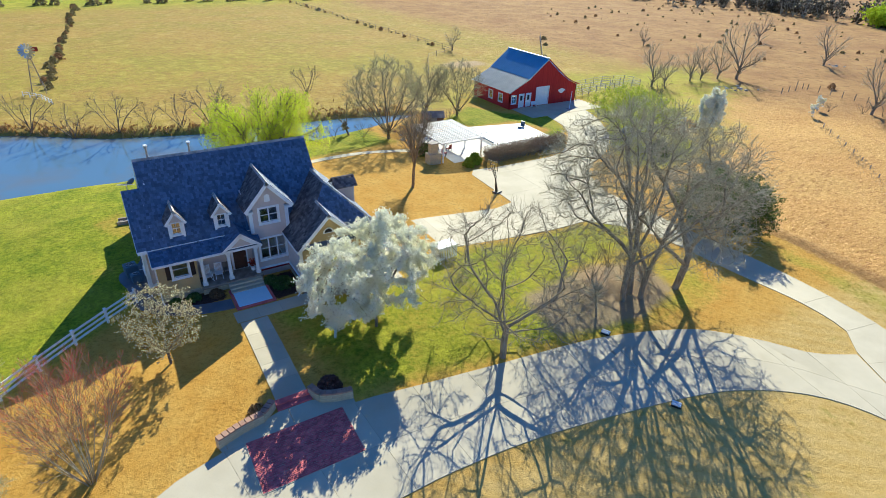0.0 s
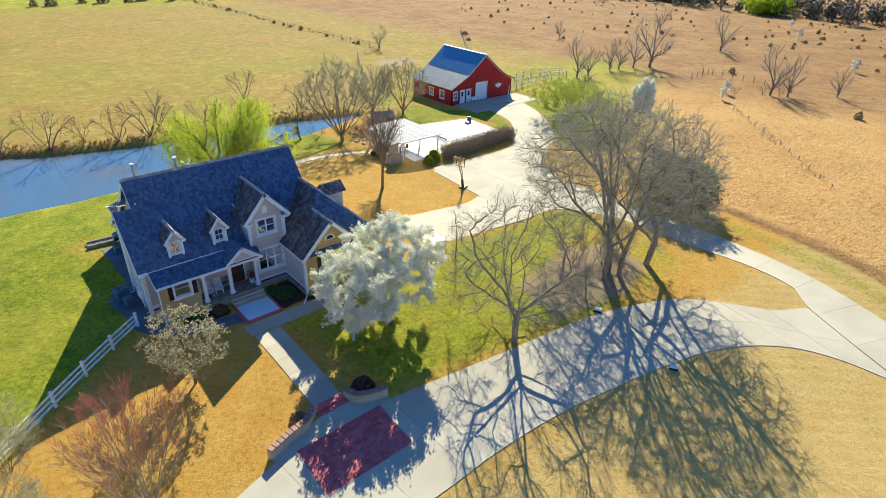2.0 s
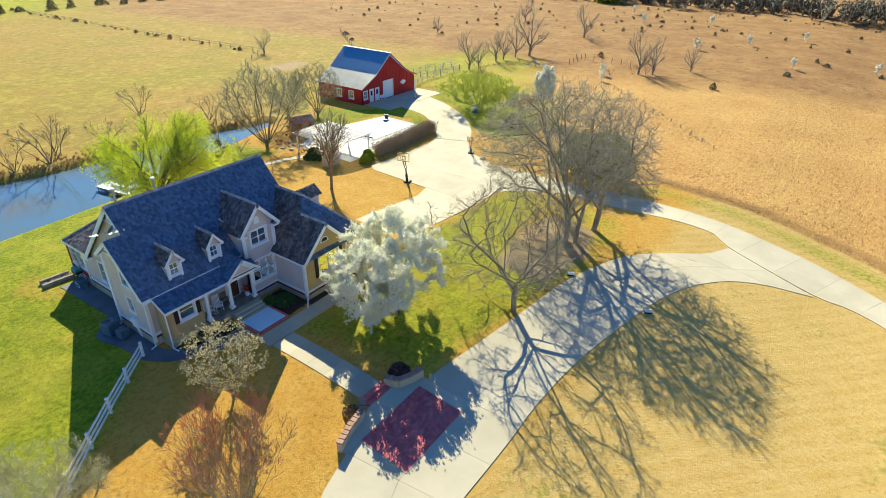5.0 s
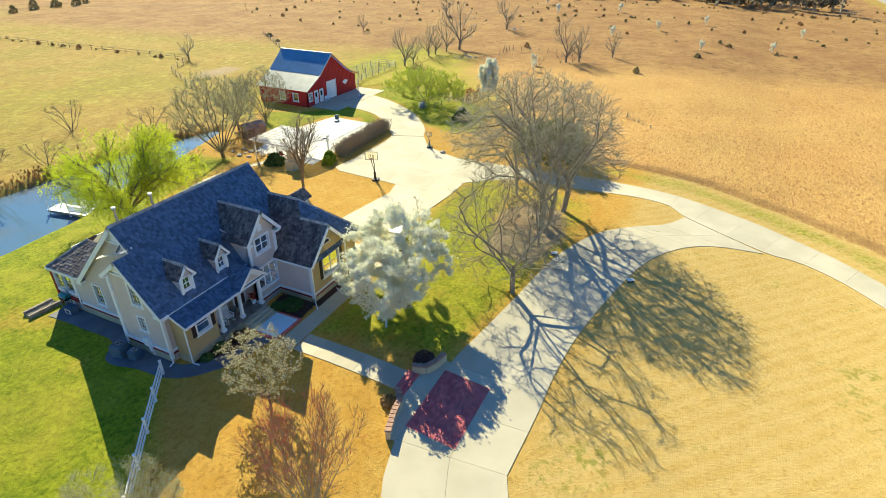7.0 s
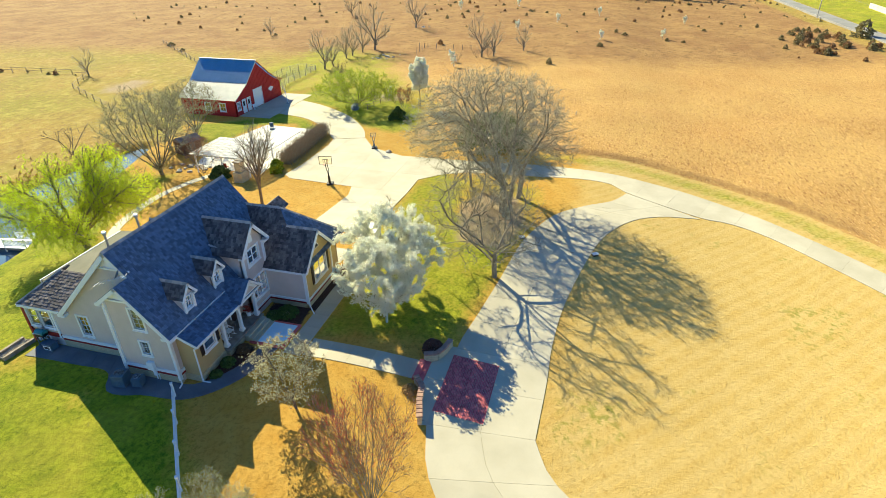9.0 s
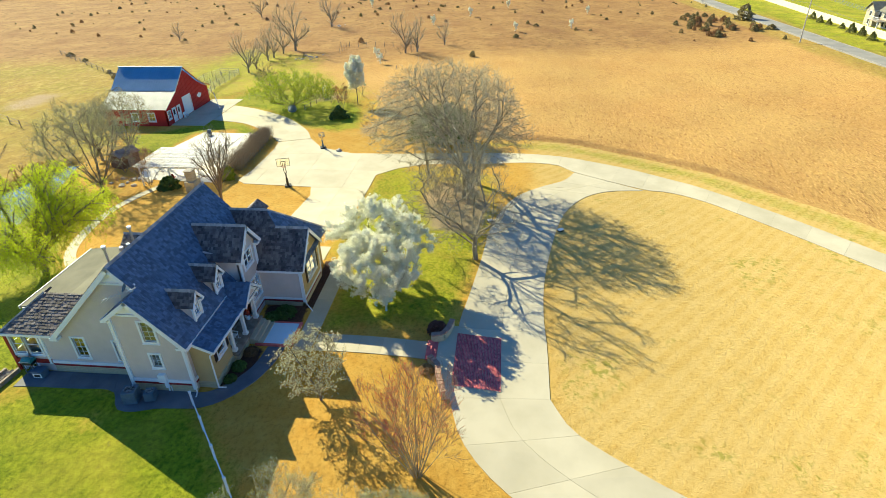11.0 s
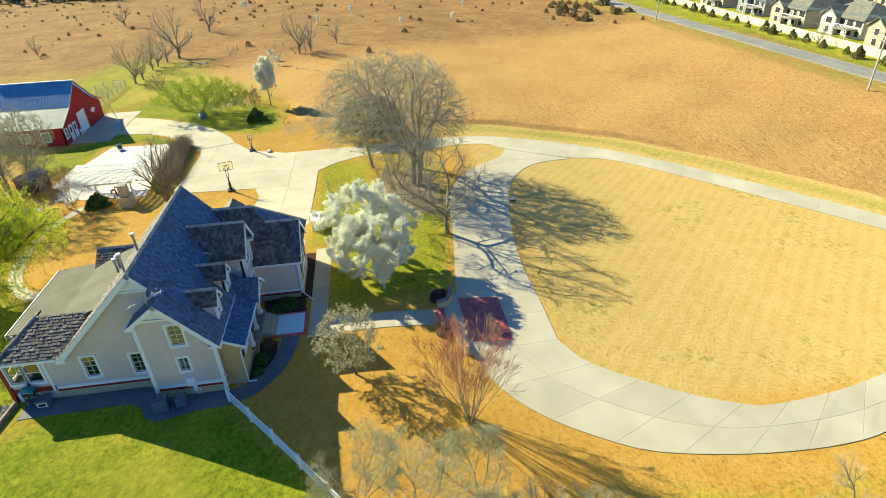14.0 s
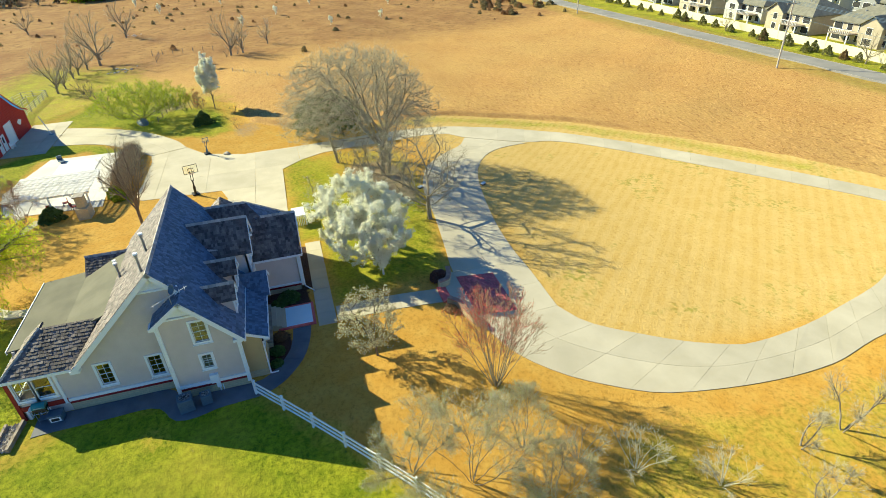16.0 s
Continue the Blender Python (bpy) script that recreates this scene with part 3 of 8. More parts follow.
def build_ground():
    xs, ys = axis(-45, 82, 0.6, 3500), axis(-78, 58, 0.6, 3500)
    X, Y = np.meshgrid(xs, ys)
    Z = gz(X, Y)
    yard = inside(YARD, X, Y)
    rough = (np.sin(X * 1.9 + np.sin(Y * 0.7) * 2) * np.sin(Y * 1.6 + np.sin(X * 0.9) * 2) * 0.05 + np.sin(X * 0.31 + 1) * np.sin(Y * 0.27) * 0.12)
    Z = Z + rough * smooth(0, 4, -yard)
    Z = Z + 0.28 * smooth(0.1, 1.0, -yard) * smooth(34, 18, -yard) * smooth(36, 44, X) * smooth(8, 0, Y)
    nx, ny = len(xs), len(ys)
    idx = np.arange(nx * ny).reshape(ny, nx)
    quads = np.stack([idx[:-1, :-1], idx[:-1, 1:], idx[1:, 1:], idx[1:, :-1]], -1).reshape(-1, 4)
    me = bpy.data.meshes.new("ground")
    me.vertices.add(nx * ny)
    me.vertices.foreach_set("co", np.stack([X, Y, Z], -1).ravel())
    me.loops.add(len(quads) * 4)
    me.loops.foreach_set("vertex_index", quads.ravel())
    me.polygons.add(len(quads))
    me.polygons.foreach_set("loop_start", np.arange(len(quads)) * 4)
    me.update()
    me.validate()
    green = np.zeros(X.shape)
    for poly, soft, *much in GREENS:
        green = np.maximum(green, (much or [0.92])[0] * smooth(-soft, soft, inside(poly, X, Y)))
    for bx, by, br in ((-2.8, 5.5, 1.1), (-0.9, 12.4, 1.7), (-1.6, 14.6, 1.6)):
        green = green * (1 - 0.38 * smooth(1.6 * br, 0.2 * br, np.hypot(X - bx, Y - by)))
    green = np.maximum(green, 0.15 * smooth(2, -1, np.abs(inside(YARD, X, Y) - 3)) * (X > 30))
    far_green = smooth(196, 204, Y) * smooth(150, 60, X)
    far_green = np.maximum(far_green, 0.72 * smooth(-101.0, -102.4, Y - 0.07 * (X - 70)))
    green = np.maximum(green, far_green)
    north = smooth(-8, 6, Y - 36 - 0.0 * X) * smooth(130, 95, X + 0.1 * Y)
    north = np.maximum(north, 0.55 * smooth(28, 34, Y) * smooth(92, 84, X))
    north = np.maximum(north, 0.75 * smooth(-88.5, -91.5, Y - 0.07 * (X - 70)))
    dark = np.zeros(X.shape)
    for poly in (((7.5, -4.6), (9.7, -4.6), (9.7, -1), (7.4, -1.6)), ((0.4, -2.9), (4.6, -2.9), (4.6, -1.2), (0.4, -1.2)), ((9.6, -5.0), (16.4, -5.0), (16.4, -4.0), (9.6, -4.0))):
        dark = np.maximum(dark, smooth(-0.35, 0.35, inside(poly, X, Y)))
    zone = np.stack([green, smooth(-0.8, 0.8, yard), north, dark], -1)
    at = me.color_attributes.new("zone", "FLOAT_COLOR", "POINT")
    at.data.foreach_set("color", zone.ravel())
    bed = smooth(-1.0, 1.0, inside(((23.5, -17.2), (31, -18), (36.5, -16.6), (37.5, -12), (33, -10.5), (24, -12.5)), X, Y))
    bed = np.maximum(bed, 0.8 * smooth(1.3, 0.5, np.hypot((X - 70.5) / 6.0, (Y - 67.5) / 4.0)))
    bed = np.maximum(bed, 0.62 * smooth(1.3, 0.5, np.hypot((X - 74.0) / 3.0, (Y - 13.0) / 4.0)))
    bed = np.maximum(bed, 0.55 * smooth(1.3, 0.4, np.hypot((X - 57.0) / 4.2, (Y - 0.6) / 2.2)))
    # Dark band outside the yard: the taller prairie grass's shade, put into the ground colour.
    brink_shade = 0.62 * smooth(0.0, 0.5, -yard) * smooth(2.6, 0.9, -yard) * smooth(34, 42, X) * smooth(4, -4, Y)
    at = me.color_attributes.new("soil", "FLOAT_COLOR", "POINT")
    at.data.foreach_set("color", np.stack([bed, np.maximum(smooth(-25, -21, Y), smooth(-3, -6, X)), np.maximum(brink_shade, smooth(92, 122, X + 0.25 * Y)), np.ones(X.shape)], -1).ravel())
    me.materials.append(M_GROUND)
    me.polygons.foreach_set("use_smooth", np.ones(len(quads), bool))
    return tagged(new("ground", me), "dormant gold and green lawn running out into tawny prairie", "ground", "", "structure")


build_ground()
pond_edge = [(x, y) for x, y in zip(POND_X, POND_NEAR)] + [(x, y) for x, y in zip(POND_X[::-1], POND_FAR[::-1])]
pond = part("water", prism([(x, y + (-1.5 if k < len(POND_X) else 1.5)) for k, (x, y) in enumerate(pond_edge)], -2.6, -2.0), M_WATER)
tagged(pond, "still brown-blue farm pond behind the house", "pond", "", "structure")

# ---- driveway ----
PAVE_LIFT = 0.04


def flag(parent, poly, name="concrete_slab", mat=None, lift=PAVE_LIFT, deep=0.16):
    """One cast slab laid on the land."""
    poly = [tuple(p) for p in poly]
    area = sum(a[0] * b[1] - b[0] * a[1] for a, b in zip(poly, poly[1:] + poly[:1]))
    if abs(area) < 0.12:
        return
    if area < 0:
        poly = poly[::-1]
    part(name, prism(poly, lambda x, y: gh(x, y) - deep, lambda x, y: gh(x, y) + lift), mat or M_CONC, parent)


def shrink(poly, gap):
    c = np.mean(np.array(poly), 0)
    out = []
    for p in poly:
        d = np.array(p) - c
        out.append(tuple(c + d * (1 - gap / max(np.linalg.norm(d), 0.3))))
    return out


def resample(pts, n):
    pts = np.array(pts)
    s = np.r_[0, np.cumsum(np.hypot(*np.diff(pts, axis=0).T))]
    t = np.linspace(0, s[-1], n + 1)
    return np.stack([np.interp(t, s, pts[:, 0]), np.interp(t, s, pts[:, 1])], -1)


def joint_bed(parent, a, b, mat):
    """The packed joint filler under a run of slabs, a little below their faces."""
    bm = bmesh.new()
    rows = []
    for p, q in zip(a, b):
        p, q = p + (q - p) * 0.012, q + (p - q) * 0.012
        mid = (p + q) / 2
        rows.append([bm.verts.new((*w, gh(*w) + PAVE_LIFT - 0.014)) for w in (p, mid, q)])
    for u, v in zip(rows, rows[1:]):
        for k in (0, 1):
            bm.faces.new((u[k], u[k + 1], v[k + 1], v[k]))
    bmesh.ops.recalc_face_normals(bm, faces=bm.faces[:])
    part("joint_filler", bm, M_JOINT if mat is None else mat, parent)


def lane(parent, left, right, length=3.4, split=0, gap=0.012, mat=None):
    """Slabs between two smooth edges; each slab keeps the edges' curve."""
    a, b = spline(left), spline(right)
    mid = (resample(a, 60) + resample(b, 60)) / 2
    n = max(1, round(np.hypot(*np.diff(mid, axis=0).T).sum() / length))
    joint_bed(parent, resample(a, n * 3), resample(b, n * 3), mat)
    a, b = resample(a, n * 3), resample(b, n * 3)
    cuts = np.linspace(0, 1, split + 2)
    for k in range(n):
        for f0, f1 in zip(cuts, cuts[1:]):
            i = np.arange(3 * k, 3 * k + 4)
            lo, hi = a[i] + (b[i] - a[i]) * f0, a[i] + (b[i] - a[i]) * f1
            flag(parent, shrink(list(map(tuple, lo)) + list(map(tuple, hi[::-1])), gap), mat=mat)


def clip_to(poly, x0, x1, y0, y1):
    for ax, lim, sign in ((0, x0, 1), (0, x1, -1), (1, y0, 1), (1, y1, -1)):
        out = []
        for p, q in zip(poly, poly[1:] + poly[:1]):
            a, b = sign * (p[ax] - lim), sign * (q[ax] - lim)
            if a >= 0:
                out.append(p)
            if a * b < 0:
                t = a / (a - b)
                out.append((p[0] + (q[0] - p[0]) * t, p[1] + (q[1] - p[1]) * t))
        poly = out
        if len(poly) < 3:
            return []
    return poly


def paved(parent, poly, cell=3.6, ox=0.0, oy=0.0, gap=0.018, **kw):
    """An outline cut into square slabs."""
    xs, ys = [p[0] for p in poly], [p[1] for p in poly]
    for i in range(math.floor((min(xs) - ox) / cell), math.ceil((max(xs) - ox) / cell)):
        for j in range(math.floor((min(ys) - oy) / cell), math.ceil((max(ys) - oy) / cell)):
            q = clip_to(list(poly), ox + i * cell + gap / 2, ox + (i + 1) * cell - gap / 2, oy + j * cell + gap / 2, oy + (j + 1) * cell - gap / 2)
            if q:
                flag(parent, q, **kw)


drive = thing("driveway", 0, 0, 0, "pale jointed concrete loop drive and turning court", "driveway", kind="structure")
lane(drive, [(-2, -56), (-6.5, -49), (-7.8, -43), (-8.8, -38.8), (-9.1, -34.6), (-9.0, -30.9), (-8.7, -28.1), (-8.2, -25.5), (-7.2, -23.2), (-4.9, -19.7), (-2.1, -17.4), (1.2, -16.35)],
     [(2, -57), (-2.0, -51), (-4.1, -43.6), (-5.0, -39.2), (-5.5, -34.6), (-5.2, -32.8), (-4.4, -30.6), (-3.6, -29), (-2.6, -27.4), (-1.2, -25.3), (0.1, -23.9), (2.2, -22.9)], 3.4, 1)
lane(drive, [(1.2, -16.35), (8.6, -16.4), (12.5, -16.9), (18.7, -17.7), (26.9, -18.6), (33, -20.7), (36.4, -23.9), (38.6, -26.7), (41.4, -28.3)],
     [(2.2, -22.9), (7.4, -23.0), (11.4, -22.95), (17.1, -23.4), (25.4, -24.9), (30.4, -26.4), (34.4, -28.9), (36.6, -32), (37.6, -36)], 3.6, 1)
lane(drive, [(43.1, -12), (43.4, -17.7), (43.9, -22.8), (43.4, -26.6), (41.5, -28.4), (38.0, -35.8), (37.5, -39.0), (35.3, -42.4), (30.1, -47.0), (25.0, -51.1), (16.2, -57.9), (9, -63.2), (0, -68.2)],
     [(46.8, -12), (47.2, -17.7), (47.0, -23.0), (46.6, -27.1), (45.6, -31.0), (43.9, -35.9), (40.9, -40.9), (39.0, -43.2), (33.3, -48.7), (28.0, -53.0), (18.9, -60.1), (10.8, -65.6), (2, -71)], 3.8, 0)
paved(drive, [(16.6, -3.7), (39.0, -3.7), (41.3, -6.2), (42.7, -9), (43.1, -11.95), (46.8, -11.95), (46.4, -5), (46.3, 1.0), (48.4, 6.0), (52, 8.6), (50.4, 13.0), (47.6, 12.6), (40, 12.7), (36.6, 13.2), (35.6, 12.0), (35.0, 3.4), (32.3, 2.6), (16.6, 2.6)], 5.6, 1.2, -0.4)
lane(drive, [(50.5, 13.1), (54.3, 16.2), (58.6, 21.4), (60.4, 27.6)], [(52.1, 8.7), (56, 10.6), (61.8, 15.6), (66.4, 22.4), (68.6, 27.6)], 3.6, 1)
paved(drive, [(57.5, 27.7), (72.5, 27.7), (72.5, 33.4), (57.5, 33.4)], 3.7)
paved(drive, [(1.1, -16.36), (8.8, -16.42), (8.5, -16.0), (7.6, -15.75), (6.8, -15.3), (6.4, -15.12), (4.4, -15.12), (3.6, -15.35), (2.4, -15.55), (1.0, -16.0)], 3.6, 1.4, -18.0)
walkway = thing("front_walk", 0, 0, 0, "pale concrete walk from drive to porch", "path", kind="structure")
lane(walkway, [(4.55, -14.4), (4.55, -6.3)], [(6.4, -14.4), (6.4, -6.3)], 1.7)
lane(walkway, [(4.4, -6.2), (17, -6.2)], [(4.4, -4.85), (17, -4.85)], 1.6)
lane(walkway, [(4.7, -4.3), (3.2, -4.1), (1.5, -3.6), (0.2, -2.8), (-0.75, -1.9), (-1.35, -0.8), (-1.5, 0.4), (-1.6, 1.8), (-2.0, 3.3), (-1.8, 4.5), (-0.35, 5.7), (-0.35, 8.5), (-0.4, 11.3), (-0.5, 12.6)], [(4.7, -3.0), (3.3, -2.85), (2.2, -2.55), (1.0, -1.8), (0.2, -1.0), (-0.05, -0.3), (-0.05, 0.6), (-0.05, 2.0), (-0.05, 3.2), (-0.05, 4.2), (1.1, 5.0), (1.12, 8), (1.12, 11), (1.12, 12.6)], 1.7, mat=M_SLATE)
back_path = thing("garden_path", 0, 0, 0, "narrow pale concrete path curving behind the house", "path", kind="structure")
lane(back_path, [(13.1, 16), (13.9, 19.2), (18.0, 22.2), (25.8, 24.2), (31, 23.8), (34.5, 22.6)], [(14.2, 15.8), (14.9, 18.7), (18.5, 21.2), (26, 23.1), (30.6, 22.8), (34.2, 21.6)], 1.5)

# ---- the house ----
house = thing("farmhouse", 0, 0, 0, "taupe two-storey farmhouse with dark shake roof and white trim", "house")
X, Y = (1, 0, 0), (0, 1, 0)
NX, NY = (-1, 0, 0), (0, -1, 0)


def beam(parent, p, q, wide, tall, mat=M_WHITE, name="fascia", drop=0.0):
    """A straight board from p to q, its top edge along the line."""
    p, q = Vector(p), Vector(q)
    d = q - p
    rot = d.to_track_quat("X", "Z").to_matrix().to_4x4()
    m = Matrix.Translation(p) @ rot
    return part(name, box(0, d.length, -wide / 2, wide / 2, -tall - drop, -drop, 0, m), mat, parent)


def upright(parent, x, y, z0, z1, w=0.16, mat=M_WHITE, name="corner_board"):
    return part(name, box(x - w / 2, x + w / 2, y - w / 2, y + w / 2, z0, z1), mat, parent)


def front_z(y):
    return 8.92 - 1.17 * (3.87 - y)


def rear_z(y):
    return 8.92 - 0.984 * (y - 3.87)


# walls
part("wall", wall([(0, 0.45), (4.15, 0.45), (4.15, 5.98), (2.55, 7.25), (0, 4.32)], [(1.54, 2.36, 4.06, 5.55), (1.75, 2.34, 2.02, 3.02)], (0, 0, 0), Y, NX), M_WALL, house)
part("wall", wall([(0.18, 0.45), (1.2, 0.45), (1.2, 6.0), (0.18, 6.0)], [], (0, 4.15, 0), X, (0, 1, 0)), M_WALL, house)
part("wall", wall([(0.2, 0.45), (9.4, 0.45), (9.4, rear_z(9.4) - 0.1), (3.87, 8.78), (0.2, front_z(0.2) - 0.15)], [(4.86, 5.62, 1.36, 2.86), (7.73, 8.5, 1.46, 3.02)], (1.19, 0, 0), Y, NX), M_WALL, house)
part("wall", wall([(0.18, -0.5), (12.82, -0.5), (12.82, 4.3), (0.18, 4.3)], [(5.75, 6.75, 0.64, 2.7)], (0, 0.0, 0), X, NY), M_WALL, house)
part("wall", wall([(0, -1.2), (9.4, -1.2), (9.4, rear_z(9.4) - 0.1), (3.87, 8.78), (0, 4.2)], [], (13.0, 0, 0), Y, X), M_WALL, house)
part("wall", wall([(0, -1.3), (7.8, -1.3), (7.8, 3.6), (0, 3.75)], [], (3.2, 13.3, 0), X, Y), M_WALL, house)
part("wall", wall([(0, -1.3), (4.2, -1.3), (4.2, 3.6), (0, 4.0)], [], (11.0, 9.2, 0), Y, X), M_WALL, house)
# stone footing, red and white base bands
for x, y0, y1, low in ((-0.03, -0.03, 4.18, -0.6), (1.16, 4.18, 10.6, -1.1)):
    part("stone_footing", box(x, x + 0.25, y0, y1, low, 0.58), M_STONE, house, "cream limestone footing")
    part("base_band", box(x - 0.03, x + 0.2, y0 - 0.02, y1, 0.58, 0.77), M_RED, house, "dark red band")
    part("base_trim", box(x - 0.05, x + 0.2, y0 - 0.04, y1, 0.77, 0.99), M_WHITE, house)
part("base_band", box(-0.05, 0.5, -0.06, 0.1, 0.58, 0.77), M_RED, house, "dark red band")
part("base_trim", box(-0.07, 0.5, -0.08, 0.1, 0.77, 0.99), M_WHITE, house)
for x, y, z0, z1 in ((-0.01, -0.01, 0.3, 4.2), (-0.01, 4.14, 0.4, 5.9)):
    upright(house, x, y, z0, z1, 0.2)
# gable windows
window(house, (0, 0, 0), Y, NX, 1.54, 2.36, 4.06, 5.55, 2, 4)
window(house, (0, 0, 0), Y, NX, 1.75, 2.34, 2.02, 3.02, 2, 3)
window(house, (1.19, 0, 0), Y, NX, 4.86, 5.62, 1.36, 2.86, 2, 4)
window(house, (1.19, 0, 0), Y, NX, 7.73, 8.5, 1.46, 3.02, 2, 4)
# white gable peaks
part("gable_panel", wall([(1.62, 6.14), (2.55, 7.2), (3.75, 6.2)], [], (-0.045, 0, 0), Y, NX, 0.05), M_WHITE, house)
part("gable_panel", wall([(2.7, 7.55), (3.87, 8.75), (5.05, 7.58)], [], (1.145, 0, 0), Y, NX, 0.05), M_WHITE, house)
part("gable_trim", box(-0.1, 0.0, 1.5, 3.9, 6.02, 6.15), M_WHITE, house)
part("gable_trim", box(1.09, 1.19, 2.6, 5.15, 7.44, 7.57), M_WHITE, house)
# main roof
XR = 13.25
# Shakes by aspect: sky-tinted on the shaded front, brown on rear and west.
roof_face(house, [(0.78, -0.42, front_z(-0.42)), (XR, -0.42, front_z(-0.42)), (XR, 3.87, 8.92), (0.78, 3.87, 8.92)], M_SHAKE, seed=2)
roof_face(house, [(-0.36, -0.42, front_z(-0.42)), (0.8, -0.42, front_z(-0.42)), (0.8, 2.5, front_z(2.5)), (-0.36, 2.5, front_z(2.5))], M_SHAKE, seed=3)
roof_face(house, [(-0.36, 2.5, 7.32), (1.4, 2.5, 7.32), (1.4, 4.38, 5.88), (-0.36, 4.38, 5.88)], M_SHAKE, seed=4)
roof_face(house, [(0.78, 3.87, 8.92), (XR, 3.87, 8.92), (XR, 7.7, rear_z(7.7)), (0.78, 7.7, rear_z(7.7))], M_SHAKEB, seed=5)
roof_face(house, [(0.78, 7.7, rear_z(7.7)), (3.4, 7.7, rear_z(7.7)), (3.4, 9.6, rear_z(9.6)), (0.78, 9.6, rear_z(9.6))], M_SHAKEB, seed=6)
ridge_caps(house, (0.8, 3.87, 8.95), (XR, 3.87, 8.95))
beam(house, (0.80, -0.0, front_z(0) + 0.0), (0.80, 3.87, 8.9), 0.06, 0.26)
beam(house, (0.80, 3.87, 8.9), (0.80, 9.62, rear_z(9.62)), 0.06, 0.3)
beam(house, (-0.36, -0.45, front_z(-0.45)), (-0.36, 2.52, 7.3), 0.06, 0.26)
beam(house, (-0.36, 2.52, 7.3), (-0.36, 4.42, 5.86), 0.06, 0.24)
beam(house, (-0.36, -0.44, front_z(-0.44) - 0.02), (7.2, -0.44, front_z(-0.44) - 0.02), 0.1, 0.2, name="eave_fascia")
part("eave_return", box(-0.34, 0.35, 4.1, 4.5, 5.66, 5.86), M_WHITE, house)
part("eave_return", box(-0.34, 0.2, -0.46, 0.25, 3.72, 3.9), M_WHITE, house)
part("eave_return", box(0.8, 1.5, 9.2, 9.75, 2.98, 3.2), M_WHITE, house)
# rear low roofs
roof_face(house, [(3.3, 7.6, 5.2), (11.2, 7.6, 5.2), (11.2, 10.58, 4.12), (3.3, 10.58, 4.12)], M_FELT, shakes=False, name="low_roof")
roof_face(house, [(3.3, 10.58, 4.12), (11.2, 10.58, 4.12), (11.2, 13.6, 3.78), (3.3, 13.6, 3.78)], M_FELT, shakes=False, name="low_roof")
roof_face(house, [(10.3, 6.6, 4.1), (10.3, 10.6, 4.1), (11.6, 10.6, 5.1), (11.6, 6.6, 5.1)], M_SHAKEB, seed=7)
roof_face(house, [(11.6, 6.6, 5.1), (11.6, 10.6, 5.1), (12.9, 10.6, 4.1), (12.9, 6.6, 4.1)], M_SHAKEB, seed=8)
ridge_caps(house, (11.6, 6.7, 5.14), (11.6, 10.6, 5.14))
part("wall", wall([(0, -1.3), (2.2, -1.3), (2.2, 4.1), (1.1, 4.95), (0, 4.1)], [], (10.5, 10.35, 0), X, Y), M_WALL, house)
beam(house, (3.3, 13.62, 3.8), (11.2, 13.62, 3.8), 0.06, 0.22, name="eave_fascia")
# sunroom
roof_face(house, [(1.0, 9.5, 3.3), (1.0, 13.45, 3.3), (3.5, 11.45, 4.92), (3.5, 8.1, 4.92)], M_SHAKEB, seed=9)
roof_face(house, [(1.0, 13.45, 3.3), (4.2, 13.45, 3.3), (4.2, 11.45, 4.92), (3.5, 11.45, 4.92)], M_SHAKEB, seed=10)
ridge_caps(house, (1.0, 13.45, 3.35), (3.5, 11.45, 4.96))
beam(house, (0.98, 9.5, 3.28), (0.98, 13.5, 3.28), 0.06, 0.2, name="eave_fascia")
beam(house, (0.98, 13.48, 3.28), (3.4, 13.48, 3.28), 0.06, 0.2, name="eave_fascia")
part("sunroom_wall", wall([(9.4, -1.1), (13.3, -1.1), (13.3, 3.15), (9.4, 3.15)], [(11.1, 12.05, 1.5, 2.95), (12.15, 13.1, 1.5, 2.95), (11.9, 12.9, -0.15, 0.6)], (1.19, 0, 0), Y, NX), M_WALL, house)
part("sunroom_wall", wall([(0, -1.3), (2.2, -1.3), (2.2, 3.15), (0, 3.15)], [(0.3, 1.9, 1.5, 2.95)], (1.19, 13.3, 0), X, (0, 1, 0)), M_WALL, house)
window(house, (1.19, 0, 0), Y, NX, 11.1, 12.05, 1.5, 2.95, 1, 1)
window(house, (1.19, 0, 0), Y, NX, 12.15, 13.1, 1.5, 2.95, 1, 1)
window(house, (1.19, 0, 0), Y, NX, 11.9, 12.9, -0.15, 0.6, 2, 1)
window(house, (1.19, 13.3, 0), X, (0, 1, 0), 0.3, 1.9, 1.5, 2.95, 1, 1, 2)
part("sunroom_base", box(1.12, 1.2, 10.65, 13.34, 0.72, 1.05), M_RED, house, "dark red base board")
part("sunroom_post", box(1.1, 1.32, 13.2, 13.42, -1.2, 3.2), M_RED, house, "dark red corner post")
upright(house, 1.18, 10.75, 0.7, 3.1, 0.16)
